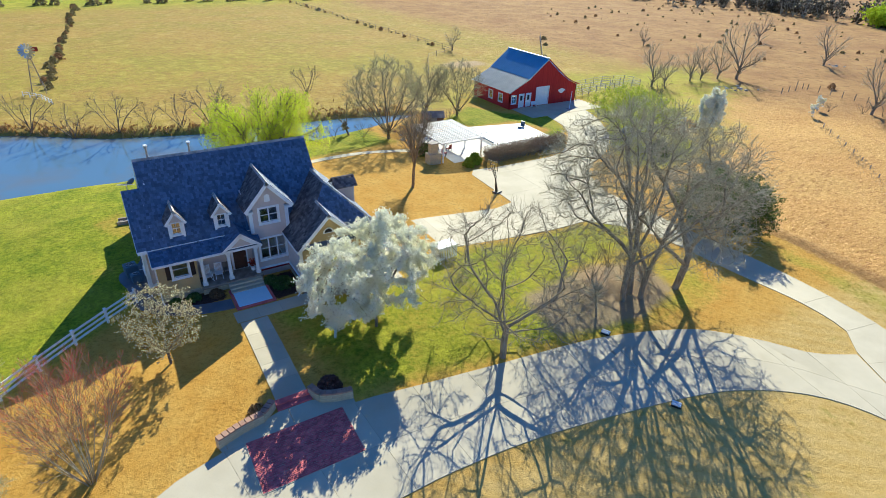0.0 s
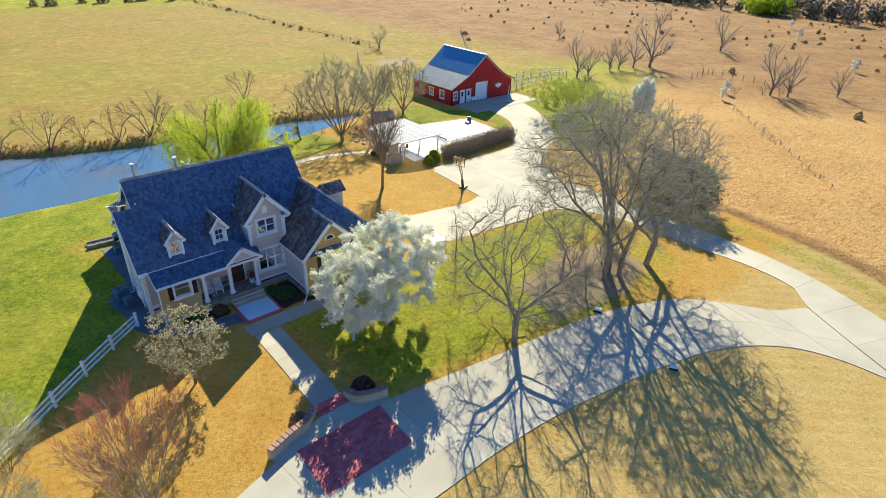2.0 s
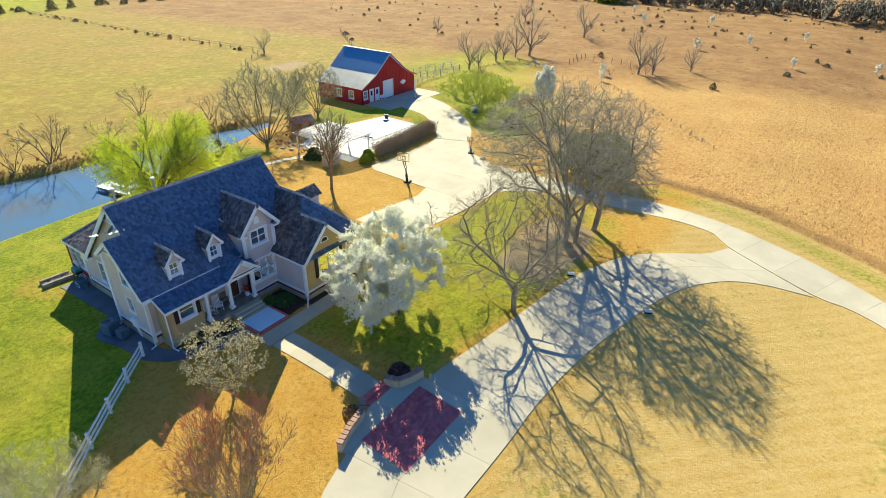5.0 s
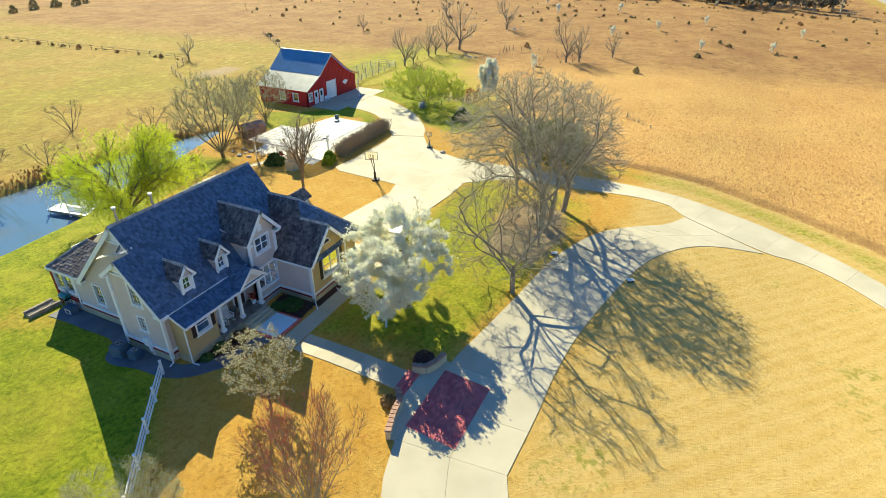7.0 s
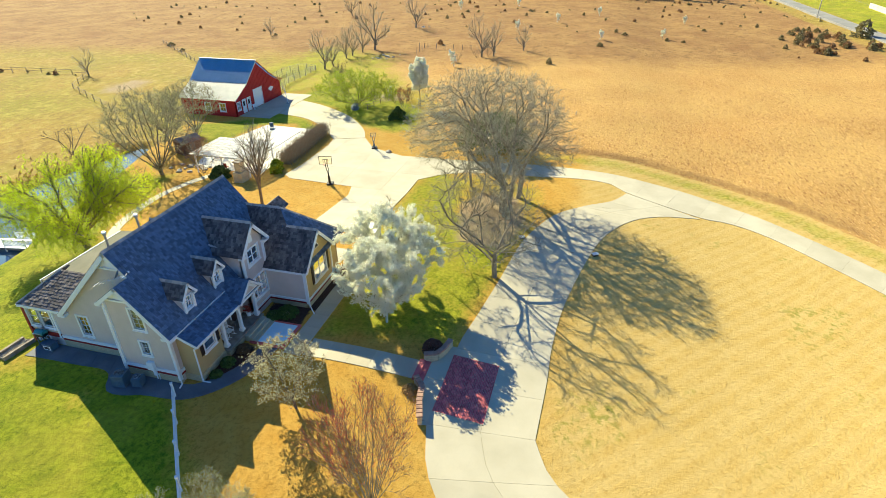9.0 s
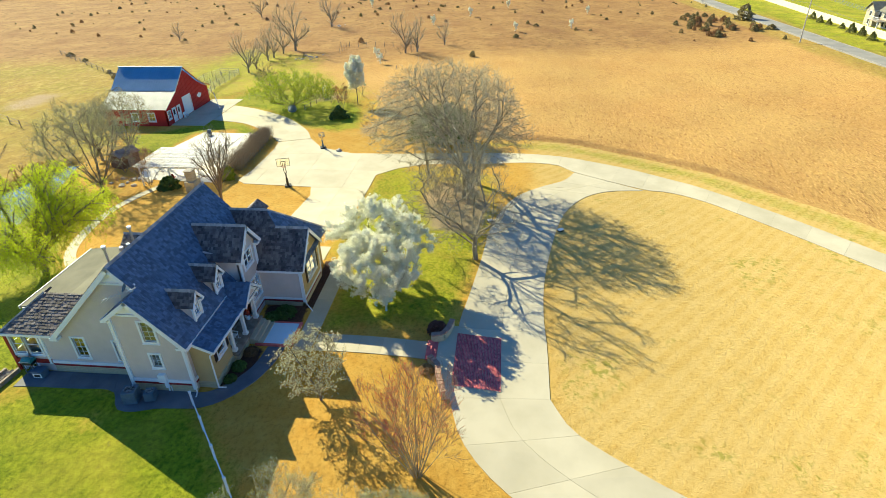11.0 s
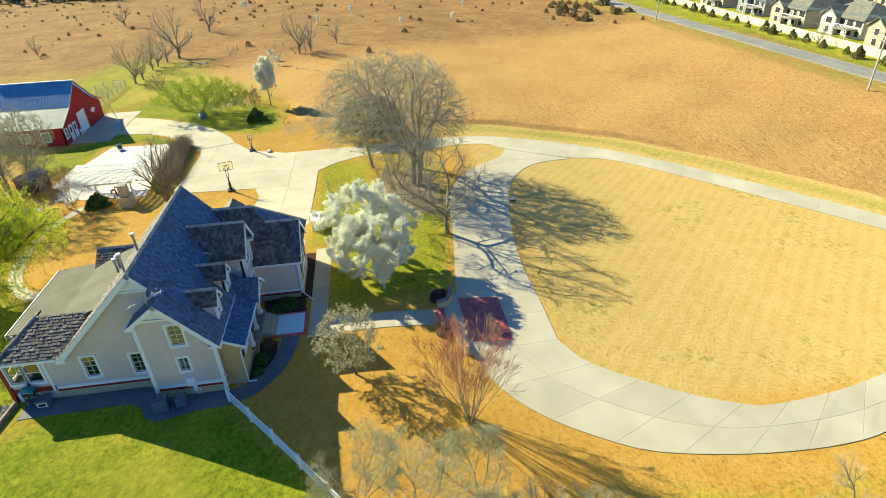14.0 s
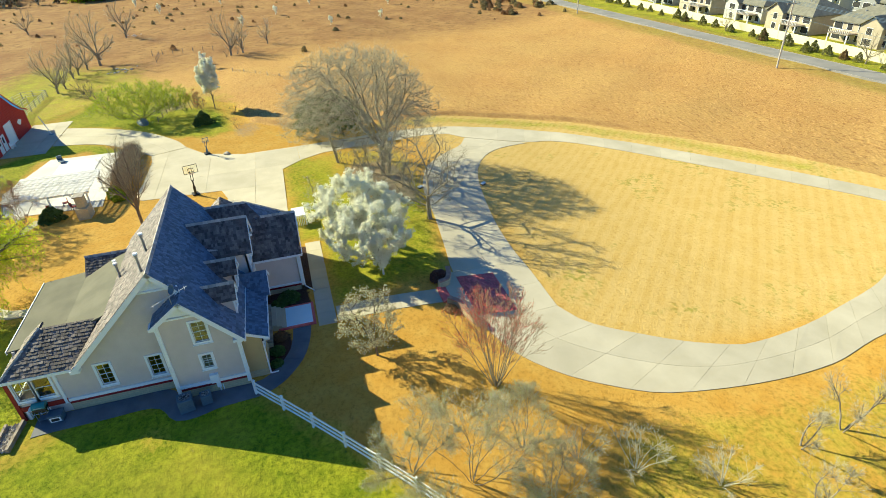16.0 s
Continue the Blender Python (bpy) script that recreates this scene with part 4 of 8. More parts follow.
# big front bay
BC, BY = 8.62, -0.9
part("wall", wall([(-1.42, -0.3), (1.42, -0.3), (1.42, 5.8), (0, 7.5), (-1.42, 5.8)], [(-0.92, 1.0, 1.45, 3.1), (-0.66, 0.66, 4.45, 5.55)], (BC, BY, 0), X, NY), M_WALL, house)
for s in (-1, 1):
    part("wall", wall([(0, -0.3), (2.6, -0.3), (2.6, 6.3), (0, 5.8)], [], (BC + 1.42 * s, BY, 0), Y, (s, 0, 0)), M_WALL, house)
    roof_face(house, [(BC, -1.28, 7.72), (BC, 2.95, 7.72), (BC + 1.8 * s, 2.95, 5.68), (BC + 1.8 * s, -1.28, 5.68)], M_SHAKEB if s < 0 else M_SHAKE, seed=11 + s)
    beam(house, (BC, -1.29, 7.7), (BC + 1.82 * s, -1.29, 5.64), 0.06, 0.24)
    part("pilaster", box(BC + s * 1.32 - 0.13, BC + s * 1.32 + 0.13, BY - 0.07, BY + 0.04, 3.75, 5.5), M_WHITE, house)
    part("pilaster_cap", box(BC + s * 1.42 - 0.25, BC + s * 1.42 + 0.25, BY - 0.36, BY + 0.05, 5.42, 5.6), M_WHITE, house)
ridge_caps(house, (BC, -1.28, 7.76), (BC, 2.7, 7.76))
window(house, (BC, BY, 0), X, NY, -0.66, 0.66, 4.45, 5.55, 1, 2, 2)
window(house, (BC, BY, 0), X, NY, -0.92, 1.0, 1.45, 3.1, 1, 1, 3)
part("gable_vent", wall([(-0.2, 6.05), (0.2, 6.05), (0.2, 6.5), (0.1, 6.62), (-0.1, 6.62), (-0.2, 6.5)], [], (BC, BY - 0.04, 0), X, NY, 0.05), M_WHITE, house)
part("base_trim", box(7.1, 9.72, BY - 0.05, BY + 0.05, 0.60, 0.76), M_WHITE, house)
part("base_band", box(7.1, 9.72, BY - 0.04, BY + 0.05, 0.45, 0.60), M_RED, house, "dark red band")


def small_dormer(cx, seed):
    """A narrow gabled dormer standing on the front eave."""
    part("wall", wall([(-0.5, 4.0), (0.5, 4.0), (0.5, 5.42), (0, 6.12), (-0.5, 5.42)], [(-0.29, 0.29, 4.5, 5.35)], (cx, -0.06, 0), X, NY), M_WALL, house)
    window(house, (cx, -0.06, 0), X, NY, -0.29, 0.29, 4.5, 5.35, 2, 2, 1, 0.07)
    for s in (-1, 1):
        part("dormer_cheek", wall([(0, 4.2), (1.5, 5.6), (1.5, 5.5), (0, 5.42)], [], (cx + 0.5 * s, -0.06, 0), Y, (s, 0, 0), 0.1), M_WALL, house)
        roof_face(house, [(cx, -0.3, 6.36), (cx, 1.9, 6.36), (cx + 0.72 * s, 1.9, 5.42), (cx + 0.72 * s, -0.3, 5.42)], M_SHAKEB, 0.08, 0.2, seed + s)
        beam(house, (cx, -0.31, 6.35), (cx + 0.74 * s, -0.31, 5.4), 0.05, 0.16)
        part("dormer_pilaster", box(cx + s * 0.45 - 0.08, cx + s * 0.45 + 0.08, -0.14, -0.02, 4.0, 5.36), M_WHITE, house)
        part("pilaster_cap", box(cx + s * 0.52 - 0.14, cx + s * 0.52 + 0.14, -0.3, -0.02, 5.3, 5.42), M_WHITE, house)
    ridge_caps(house, (cx, -0.3, 6.4), (cx, 1.7, 6.4), step=0.24)


small_dormer(2.38, 20)
small_dormer(5.42, 30)
# porch
part("wall", wall([(0.5, 0.3), (3.1, 0.3), (3.1, 3.25), (0.5, 3.25)], [(1.45, 2.5, 1.75, 2.95)], (0, -1.2, 0), X, NY), M_CREAM, house, "cream porch-room wall")
part("wall", wall([(-1.02, 0.3), (0, 0.3), (0, 3.8), (-1.02, 3.28)], [], (0.5, 0, 0), Y, NX), M_CREAM, house, "cream porch-room wall")
part("wall", wall([(-1.02, 0.3), (0, 0.3), (0, 3.8), (-1.02, 3.28)], [], (3.1, 0, 0), Y, X), M_CREAM, house, "cream porch-room wall")
window(house, (0, -1.2, 0), X, NY, 1.45, 2.5, 1.75, 2.95, 1, 2, 1)
for x in (1.02, 2.64):
    bm = box(x, x + 0.3, -1.25, -1.205, 1.68, 3.02)
    for k in range(9):
        add_box(bm, x + 0.04, x + 0.26, -1.265, -1.25, 1.76 + k * 0.13, 1.83 + k * 0.13)
    part("shutter", bm, M_SHUT, house, "dark louvred shutter")
part("stone_footing", box(0.45, 3.2, -1.26, -0.0, -0.4, 0.5), M_STONE, house, "cream limestone footing")
part("porch_floor", box(3.1, 7.5, -1.62, -0.0, 0.42, 0.62, 0.015), M_WOOD, house, "grey-brown porch floor boards")
part("porch_base", box(3.15, 7.45, -1.55, -0.05, -0.4, 0.42), M_STONE, house)
for x in (3.4, 5.26, 7.22):
    bm = box(x - 0.11, x + 0.11, -1.36, -1.14, 0.66, 2.8, 0.015)
    add_box(bm, x - 0.17, x + 0.17, -1.42, -1.08, 0.62, 0.86, 0.02)
    add_box(bm, x - 0.16, x + 0.16, -1.41, -1.09, 2.68, 2.84, 0.02)
    part("porch_column", bm, M_WHITE, house)
arch = [(3.2, 3.22), (3.2, 2.6)]
for a, b in ((3.5, 5.16), (5.36, 7.12)):
    arch += [(a, 2.6)] + [(a + (b - a) * k / 10, 2.6 + 0.42 * math.sin(math.pi * k / 10) ** 0.7) for k in range(1, 10)] + [(b, 2.6)]
arch += [(7.45, 2.6), (7.45, 3.22)]
part("porch_arches", wall(arch[::-1], [], (0, -1.16, 0), X, NY, 0.18), M_WHITE, house, "white arched porch beam")
roof_face(house, [(0.25, -1.72, 3.2), (7.65, -1.72, 3.2), (7.65, -0.02, 4.02), (0.25, -0.02, 4.02)], M_SHAKE, 0.1, 0.2, 41)
beam(house, (0.25, -1.74, 3.2), (7.65, -1.74, 3.2), 0.1, 0.16, name="gutter")
beam(house, (0.25, -1.74, 3.2), (0.25, 0, 4.0), 0.06, 0.18)
PC = 6.2
part("porch_pediment", wall([(-1.15, 3.3), (1.15, 3.3), (0, 4.25)], [(-0.25, 0.25, 3.45, 3.7)], (PC, -1.76, 0), X, NY, 0.12), M_WHITE, house)
part("pediment_panel", wall([(-0.7, 3.4), (0.7, 3.4), (0, 3.98)], [], (PC, -1.785, 0), X, NY, 0.02), M_WALL, house)
for s in (-1, 1):
    roof_face(house, [(PC, -1.98, 4.5), (PC, 0.0, 4.5), (PC + 1.42 * s, 0.0, 3.32), (PC + 1.42 * s, -1.98, 3.32)], M_SHAKE, 0.09, 0.2, 44 + s)
    beam(house, (PC, -1.99, 4.48), (PC + 1.44 * s, -1.99, 3.28), 0.05, 0.17)
part("door_frame", box(5.66, 6.84, -0.1, 0.06, 0.62, 2.8), M_WHITE, house)
fd = part("front_door", box(5.78, 6.72, -0.14, -0.1, 0.66, 2.7, 0.01), surface("dark_door_wood", (0.05, 0.02, 0.012), (0.08, 0.035, 0.02), 2, 20, 0.4), house, "dark brown panelled front door")
part("door_handle", tube((6.62, -0.2, 1.65), (6.62, -0.14, 1.65), 0.035, 0.03, 10), M_STEEL, fd)
# steps and landing
for k in range(3):
    part("step", box(4.9, 7.3, -1.95 - 0.32 * k, -1.6 - 0.32 * k, -0.3, 0.50 - 0.14 * k, 0.012), M_CONC, house)
part("landing", box(4.95, 7.3, -4.5, -2.55, -0.2, 0.15, 0.012), surface("pale_blue_landing", (0.60, 0.80, 0.94), (0.66, 0.84, 0.96), 1, 20, 0.4, bump=0.05), house, "smooth pale blue landing")
for q in ((4.75, 4.95, -4.7, -2.0), (7.3, 7.5, -4.7, -2.0), (4.95, 7.3, -4.7, -4.5)):
    part("brick_border", box(*q, -0.2, 0.13, 0.01), M_BRICK, house, "red brick edging")
# wing
WZ, WX0, WX1, WYF = 3.42, 9.72, 16.2, -4.2
part("wall", wall([(-4.2, 0.4), (0.1, 0.4), (0.1, WZ), (-4.2, WZ)], [], (WX0, 0, 0), Y, NX), M_WALL, house)
part("wall", wall([(9.72, 0.4), (14.15, 0.4), (14.15, WZ), (11.93, 5.72), (9.72, WZ)], [(11.2, 13.2, 1.55, 3.1)], (0, WYF, 0), X, NY), M_CREAM, house, "cream gable wall")
part("wall", wall([(14.1, -0.4), (16.2, -0.4), (16.2, WZ), (14.1, WZ)], [], (0, -3.7, 0), X, NY), M_CREAM, house, "cream wall")
part("wall", wall([(-3.7, -0.8), (5.0, -0.8), (5.0, WZ), (-3.7, WZ)], [], (WX1, 0, 0), Y, X), M_CREAM, house, "cream wall")
part("wall", wall([(12.9, -0.8), (16.2, -0.8), (16.2, WZ), (12.9, WZ)], [], (0, 5.0, 0), X, Y), M_WALL, house)
window(house, (0, WYF, 0), X, NY, 11.2, 13.2, 1.55, 3.1, 1, 1, 2)
for x in (10.76, 13.34):
    bm = box(x, x + 0.32, WYF - 0.05, WYF - 0.005, 1.48, 3.16)
    for k in range(11):
        add_box(bm, x + 0.04, x + 0.28, WYF - 0.065, WYF - 0.05, 1.55 + k * 0.14, 1.63 + k * 0.14)
    part("shutter", bm, M_SHUT, house, "dark louvred shutter")
half = [(11.93 + 0.42 * math.cos(a), 4.2 + 0.42 * math.sin(a)) for a in np.linspace(0, math.pi, 13)]
part("half_round_trim", wall(half, [], (0, WYF - 0.04, 0), X, NY, 0.05), M_WHITE, house)
half = [(11.93 + 0.3 * math.cos(a), 4.26 + 0.3 * math.sin(a)) for a in np.linspace(0, math.pi, 13)]
part("half_round_pane", wall(half, [], (0, WYF - 0.055, 0), X, NY, 0.02), M_DARK, house, "dark half-round attic window")
part("gable_trim", box(9.72, 14.15, WYF - 0.1, WYF - 0.0, 3.36, 3.5), M_WHITE, house)
part("stone_footing", box(WX0 - 0.03, WX0 + 0.2, -4.23, 0, -0.6, 0.4), M_STONE, house, "cream limestone footing")
part("stone_footing", box(WX0 - 0.03, 14.2, -4.23, -4.0, -0.6, 0.4), M_STONE, house, "cream limestone footing")
for q in ((WX0 - 0.05, WX0 + 0.1, -4.25, -0.9), (WX0 - 0.05, 14.2, -4.25, -4.1)):
    part("base_band", box(*q, 0.42, 0.60), M_RED, house, "dark red band")
    part("base_trim", box(q[0] - 0.02, q[1] + 0.02, q[2] - 0.02, q[3] + 0.02, 0.60, 0.76), M_WHITE, house)
upright(house, WX0 + 0.02, WYF + 0.02, 0.4, WZ, 0.2)
upright(house, 14.13, WYF + 0.02, 0.4, WZ, 0.18)
E0, PIT = 3.36, 0.99
HX, HZ, HY = 13.0, 6.8, -0.95
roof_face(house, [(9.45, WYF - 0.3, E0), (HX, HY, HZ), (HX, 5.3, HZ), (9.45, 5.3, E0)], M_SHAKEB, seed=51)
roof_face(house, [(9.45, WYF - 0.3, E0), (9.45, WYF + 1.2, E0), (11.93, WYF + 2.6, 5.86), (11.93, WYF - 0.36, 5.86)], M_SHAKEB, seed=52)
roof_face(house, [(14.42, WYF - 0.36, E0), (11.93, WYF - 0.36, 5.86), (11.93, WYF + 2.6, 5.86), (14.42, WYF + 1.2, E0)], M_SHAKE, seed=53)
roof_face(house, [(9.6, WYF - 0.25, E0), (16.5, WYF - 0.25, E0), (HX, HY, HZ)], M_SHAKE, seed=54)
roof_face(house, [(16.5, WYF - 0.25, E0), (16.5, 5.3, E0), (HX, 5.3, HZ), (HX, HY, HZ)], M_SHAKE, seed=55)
ridge_caps(house, (HX, HY, HZ + 0.05), (HX, 2.1, HZ + 0.05))
ridge_caps(house, (11.93, WYF - 0.36, 5.91), (11.93, WYF + 2.2, 5.91))
ridge_caps(house, (HX, HY, HZ + 0.05), (16.5, WYF - 0.25, E0 + 0.05))
for s, x1 in ((-1, 9.45), (1, 14.42)):
    beam(house, (11.93, WYF - 0.37, 5.85), (x1, WYF - 0.37, E0), 0.06, 0.24)
beam(house, (9.44, WYF - 0.36, E0 + 0.02), (9.44, -0.6, E0 + 0.02), 0.1, 0.16, name="gutter")
# boxed chimney with a shake cap
part("chimney_box", box(14.6, 16.0, 0.5, 1.8, 3.6, 5.45), M_WALL, house, "taupe boxed chimney")
roof_face(house, [(14.35, 0.3, 5.45), (16.25, 0.3, 5.45), (16.25, 1.15, 6.15), (14.35, 1.15, 6.15)], M_SHAKEB, 0.08, 0.2, 61)
roof_face(house, [(14.35, 1.15, 6.15), (16.25, 1.15, 6.15), (16.25, 2.0, 5.45), (14.35, 2.0, 5.45)], M_SHAKEB, 0.08, 0.2, 62)
part("chimney_gable", wall([(0.3, 5.4), (2.0, 5.4), (1.15, 6.08)], [], (16.0, 0, 0), Y, X, 0.1), M_WHITE, house)
part("chimney_gable", wall([(0.3, 5.4), (2.0, 5.4), (1.15, 6.08)], [], (14.6, 0, 0), Y, NX, 0.1), M_WHITE, house)
# vent pipes behind the ridge
for x, y, h in ((1.85, 4.35, 1.1), (4.72, 4.55, 1.1), (6.6, 7.15, 0.95), (7.9, 7.6, 0.9)):
    bm = tube((x, y, rear_z(y) - 0.2), (x, y, rear_z(y) + h), 0.075, 0.075, 12)
    add_tube(bm, (x, y, rear_z(y) + h), (x, y, rear_z(y) + h + 0.12), 0.125, 0.115, 12)
    flue = part("flue_pipe", bm, M_GREYF, house, "grey flue pipe with pale cap")
    part("flue_cap", tube((x, y, rear_z(y) + h + 0.12), (x, y, rear_z(y) + h + 0.2), 0.15, 0.13, 12), M_WHITE, flue, "white flue cap")
# satellite dish and aerial on the rake
dish = bmesh.new()
bmesh.ops.create_uvsphere(dish, u_segments=20, v_segments=12, radius=0.42)
bmesh.ops.delete(dish, geom=[v for v in dish.verts if v.co.z > -0.22], context="VERTS")
bmesh.ops.transform(dish, matrix=pose(0.25, 3.0, 7.95, -60, 0, 35), verts=dish.verts[:])
bmesh.ops.solidify(dish, geom=dish.faces[:], thickness=0.012)
part("satellite_dish", dish, M_GREYP, house, "pale grey satellite dish")
aerial = part("aerial", tube((0.05, 2.9, 7.0), (0.1, 2.95, 7.75), 0.025), M_STEEL, house, "thin metal aerial")
part("boom", tube((-0.3, 3.9, 7.3), (0.3, 1.9, 7.9), 0.02), M_STEEL, aerial)
for k in range(7):
    p = Vector((-0.3, 3.9, 7.3)).lerp(Vector((0.3, 1.9, 7.9)), (k + 0.5) / 7)
    part("element", tube(p + Vector((-0.35, -0.1, 0.05)), p + Vector((0.35, 0.1, -0.05)), 0.01, 0.01, 5), M_STEEL, aerial)


def downspout(pts):
    bm = bmesh.new()
    for p, q in zip(pts, pts[1:]):
        add_tube(bm, q, p, 0.05, sides=8)
    part("downspout", bm, M_WHITE, house)


downspout([(0.4, -1.7, 3.05), (0.42, -1.32, 2.75), (0.42, -1.32, 0.1), (0.5, -1.8, 0.04)])
downspout([(9.5, -4.35, 3.2), (9.66, -4.32, 2.9), (9.66, -4.32, 0.3), (9.0, -5.0, 0.08)])
downspout([(-0.1, 4.3, 5.7), (-0.1, 4.22, 5.4), (-0.1, 4.22, 0.1), (-0.5, 4.3, 0.05)])
downspout([(-0.14, -0.12, 3.8), (-0.14, -0.12, 0.1), (-0.5, -0.2, 0.06)])
bm = box(-0.26, 0.0, 1.7, 2.2, 0.85, 1.5, 0.02)
add_box(bm, -0.16, 0.0, 1.7, 1.95, 0.35, 0.85, 0.02)
add_tube(bm, (-0.08, 1.8, 0.35), (-0.08, 1.8, -0.1), 0.04)
add_tube(bm, (-0.08, 1.6, 0.5), (-0.08, 1.6, -0.1), 0.03)
part("meter_box", bm, M_WHITE, house, "white electric meter box with conduit")


# ---- things beside the house ----
def cooling_unit(x, y, s, h):
    t = thing("air_conditioner", x, y, gh(x, y) + PAVE_LIFT, "blue-grey boxy air conditioner on concrete by the wall", "air conditioner", "cooling units", 12)
    bm = box(-s / 2, s / 2, -s / 2, s / 2, 0.02, h, 0.03)
    part("cabinet", bm, M_GREYP, t)
    for k in range(7):
        z = 0.1 + k * (h - 0.2) / 6
        part("louvre", box(-s / 2 - 0.012, s / 2 + 0.012, -s / 2 - 0.012, s / 2 + 0.012, z, z + 0.03), M_GREYP, t)
    bm = bmesh.new()
    for k in range(4):
        r = s * (0.12 + 0.08 * k)
        for j in range(16):
            a, b = 2 * math.pi * j / 16, 2 * math.pi * (j + 1) / 16
            add_tube(bm, (r * math.cos(a), r * math.sin(a), h + 0.02), (r * math.cos(b), r * math.sin(b), h + 0.02), 0.008, sides=4)
    part("fan_grille", bm, M_STEEL, t)
    part("fan_well", tube((0, 0, h), (0, 0, h + 0.012), s * 0.38, s * 0.38, 24), M_BLACK, t, "dark fan opening")


cooling_unit(-1.05, 3.75, 0.86, 0.95)
cooling_unit(-0.85, 2.6, 0.62, 0.7)


def rocking_chair(x, y, turn):
    t = thing("rocking_chair", x, y, 0.62, "white wooden rocking chair on the porch", "chair", "porch chairs", turn)
    part("seat", box(-0.26, 0.26, -0.25, 0.25, 0.40, 0.44, 0.01), M_WHITE, t)
    for s in (-0.24, 0.24):
        bm = bmesh.new()
        pts = [(s, -0.42 + 0.084 * k, 0.03 + 0.09 * ((k - 5) / 5) ** 2) for k in range(11)]
        for p, q in zip(pts, pts[1:]):
            add_tube(bm, p, q, 0.02, sides=6)
        part("rocker", bm, M_WHITE, t)
        part("leg", tube((s, -0.22, 0.04), (s, -0.22, 0.64), 0.022), M_WHITE, t)
        part("leg", tube((s, 0.22, 0.04), (s, 0.30, 1.15), 0.022), M_WHITE, t)
        part("armrest", box(s - 0.04, s + 0.04, -0.3, 0.27, 0.63, 0.66), M_WHITE, t)
    for k in range(6):
        part("back_slat", box(-0.2 + k * 0.08 - 0.02, -0.2 + k * 0.08 + 0.02, 0.24, 0.26, 0.46, 1.12, 0, pose(0, 0, 0, 0, 0, 0)), M_WHITE, t)
    part("top_rail", box(-0.26, 0.26, 0.26, 0.3, 1.08, 1.18, 0.01), M_WHITE, t)


rocking_chair(3.75, -0.75, 10)
rocking_chair(4.5, -0.7, -8)
t = thing("porch_bench", 5.2, -0.3, 0.62, "dark wooden bench against the porch wall", "bench")
part("seat", box(-0.3, 0.4, -0.2, 0.2, 0.4, 0.45, 0.01), M_WOOD, t)
part("backrest", box(-0.3, 0.4, 0.16, 0.2, 0.45, 0.9, 0.01), M_WOOD, t)
for x in (-0.26, 0.36):
    part("leg", box(x - 0.03, x + 0.03, -0.18, 0.18, 0, 0.4), M_WOOD, t)
t = thing("flower_pot", 6.98, -0.72, 0.62, "white pot of red and pale flowers on the porch", "flower pot")
part("pot", tube((0, 0, 0), (0, 0, 0.34), 0.14, 0.2, 14), M_WHITE, t)
rp = random.Random(5)
fv, ff = [], []


def fleck(verts, faces, c, r, rng, squash=1.0):
    """A small leaf or blossom clump: a lopsided four-faced chip."""
    k = len(verts)
    ax = Vector((rng.gauss(0, 1), rng.gauss(0, 1), rng.gauss(0, 1))).normalized()
    a = ax.orthogonal().normalized() * (r * rng.uniform(0.8, 1.3))
    b = ax.cross(a).normalized() * (r * rng.uniform(0.8, 1.3))
    ax = ax * (r * squash)
    for v in (a - ax * 0.4, b - a * 0.6 - ax * 0.4, -b - a * 0.5 - ax * 0.4, ax):
        verts.append((c[0] + v.x, c[1] + v.y, c[2] + v.z))
    faces += [(k, k + 1, k + 3), (k + 1, k + 2, k + 3), (k + 2, k, k + 3), (k + 2, k + 1, k)]


for k in range(120):
    fleck(fv, ff, (rp.gauss(0, 0.13), rp.gauss(0, 0.13), 0.45 + abs(rp.gauss(0, 0.22))), 0.05, rp)
part("flowers", raw("flowers", fv, ff), M_REDBUD, t, "red flowers")

# ---- trees ----


def tubes(name, limbs, thin=1.0):
    verts, faces = [], []
    for pts, rad, level in limbs:
        sides = (8, 6, 4, 3, 3, 3)[level]
        for k, (p, r) in enumerate(zip(pts, rad)):
            d = (pts[min(k + 1, len(pts) - 1)] - pts[max(k - 1, 0)]).normalized()
            a = d.orthogonal().normalized()
            b = d.cross(a)
            for j in range(sides):
                t = 2 * math.pi * j / sides
                v = p + (a * math.cos(t) + b * math.sin(t)) * (r * thin)
                verts.append((v.x, v.y, v.z))
            if k:
                o = len(verts) - 2 * sides
                for j in range(sides):
                    n = (j + 1) % sides
                    faces.append((o + j, o + n, o + sides + n, o + sides + j))
    return raw(name, verts, faces)


def sow(source, spots, seed):
    """More of a kind: turned and scaled copies."""
    rng = random.Random(seed)
    for x, y, s in spots:
        source_scale = source.scale.copy()
        source.scale = (s * rng.uniform(0.9, 1.1), s * rng.uniform(0.9, 1.1), s)
        copy_thing(source, pose(x, y, gh(x, y), 0, 0, rng.uniform(0, 360)))
        source.scale = source_scale


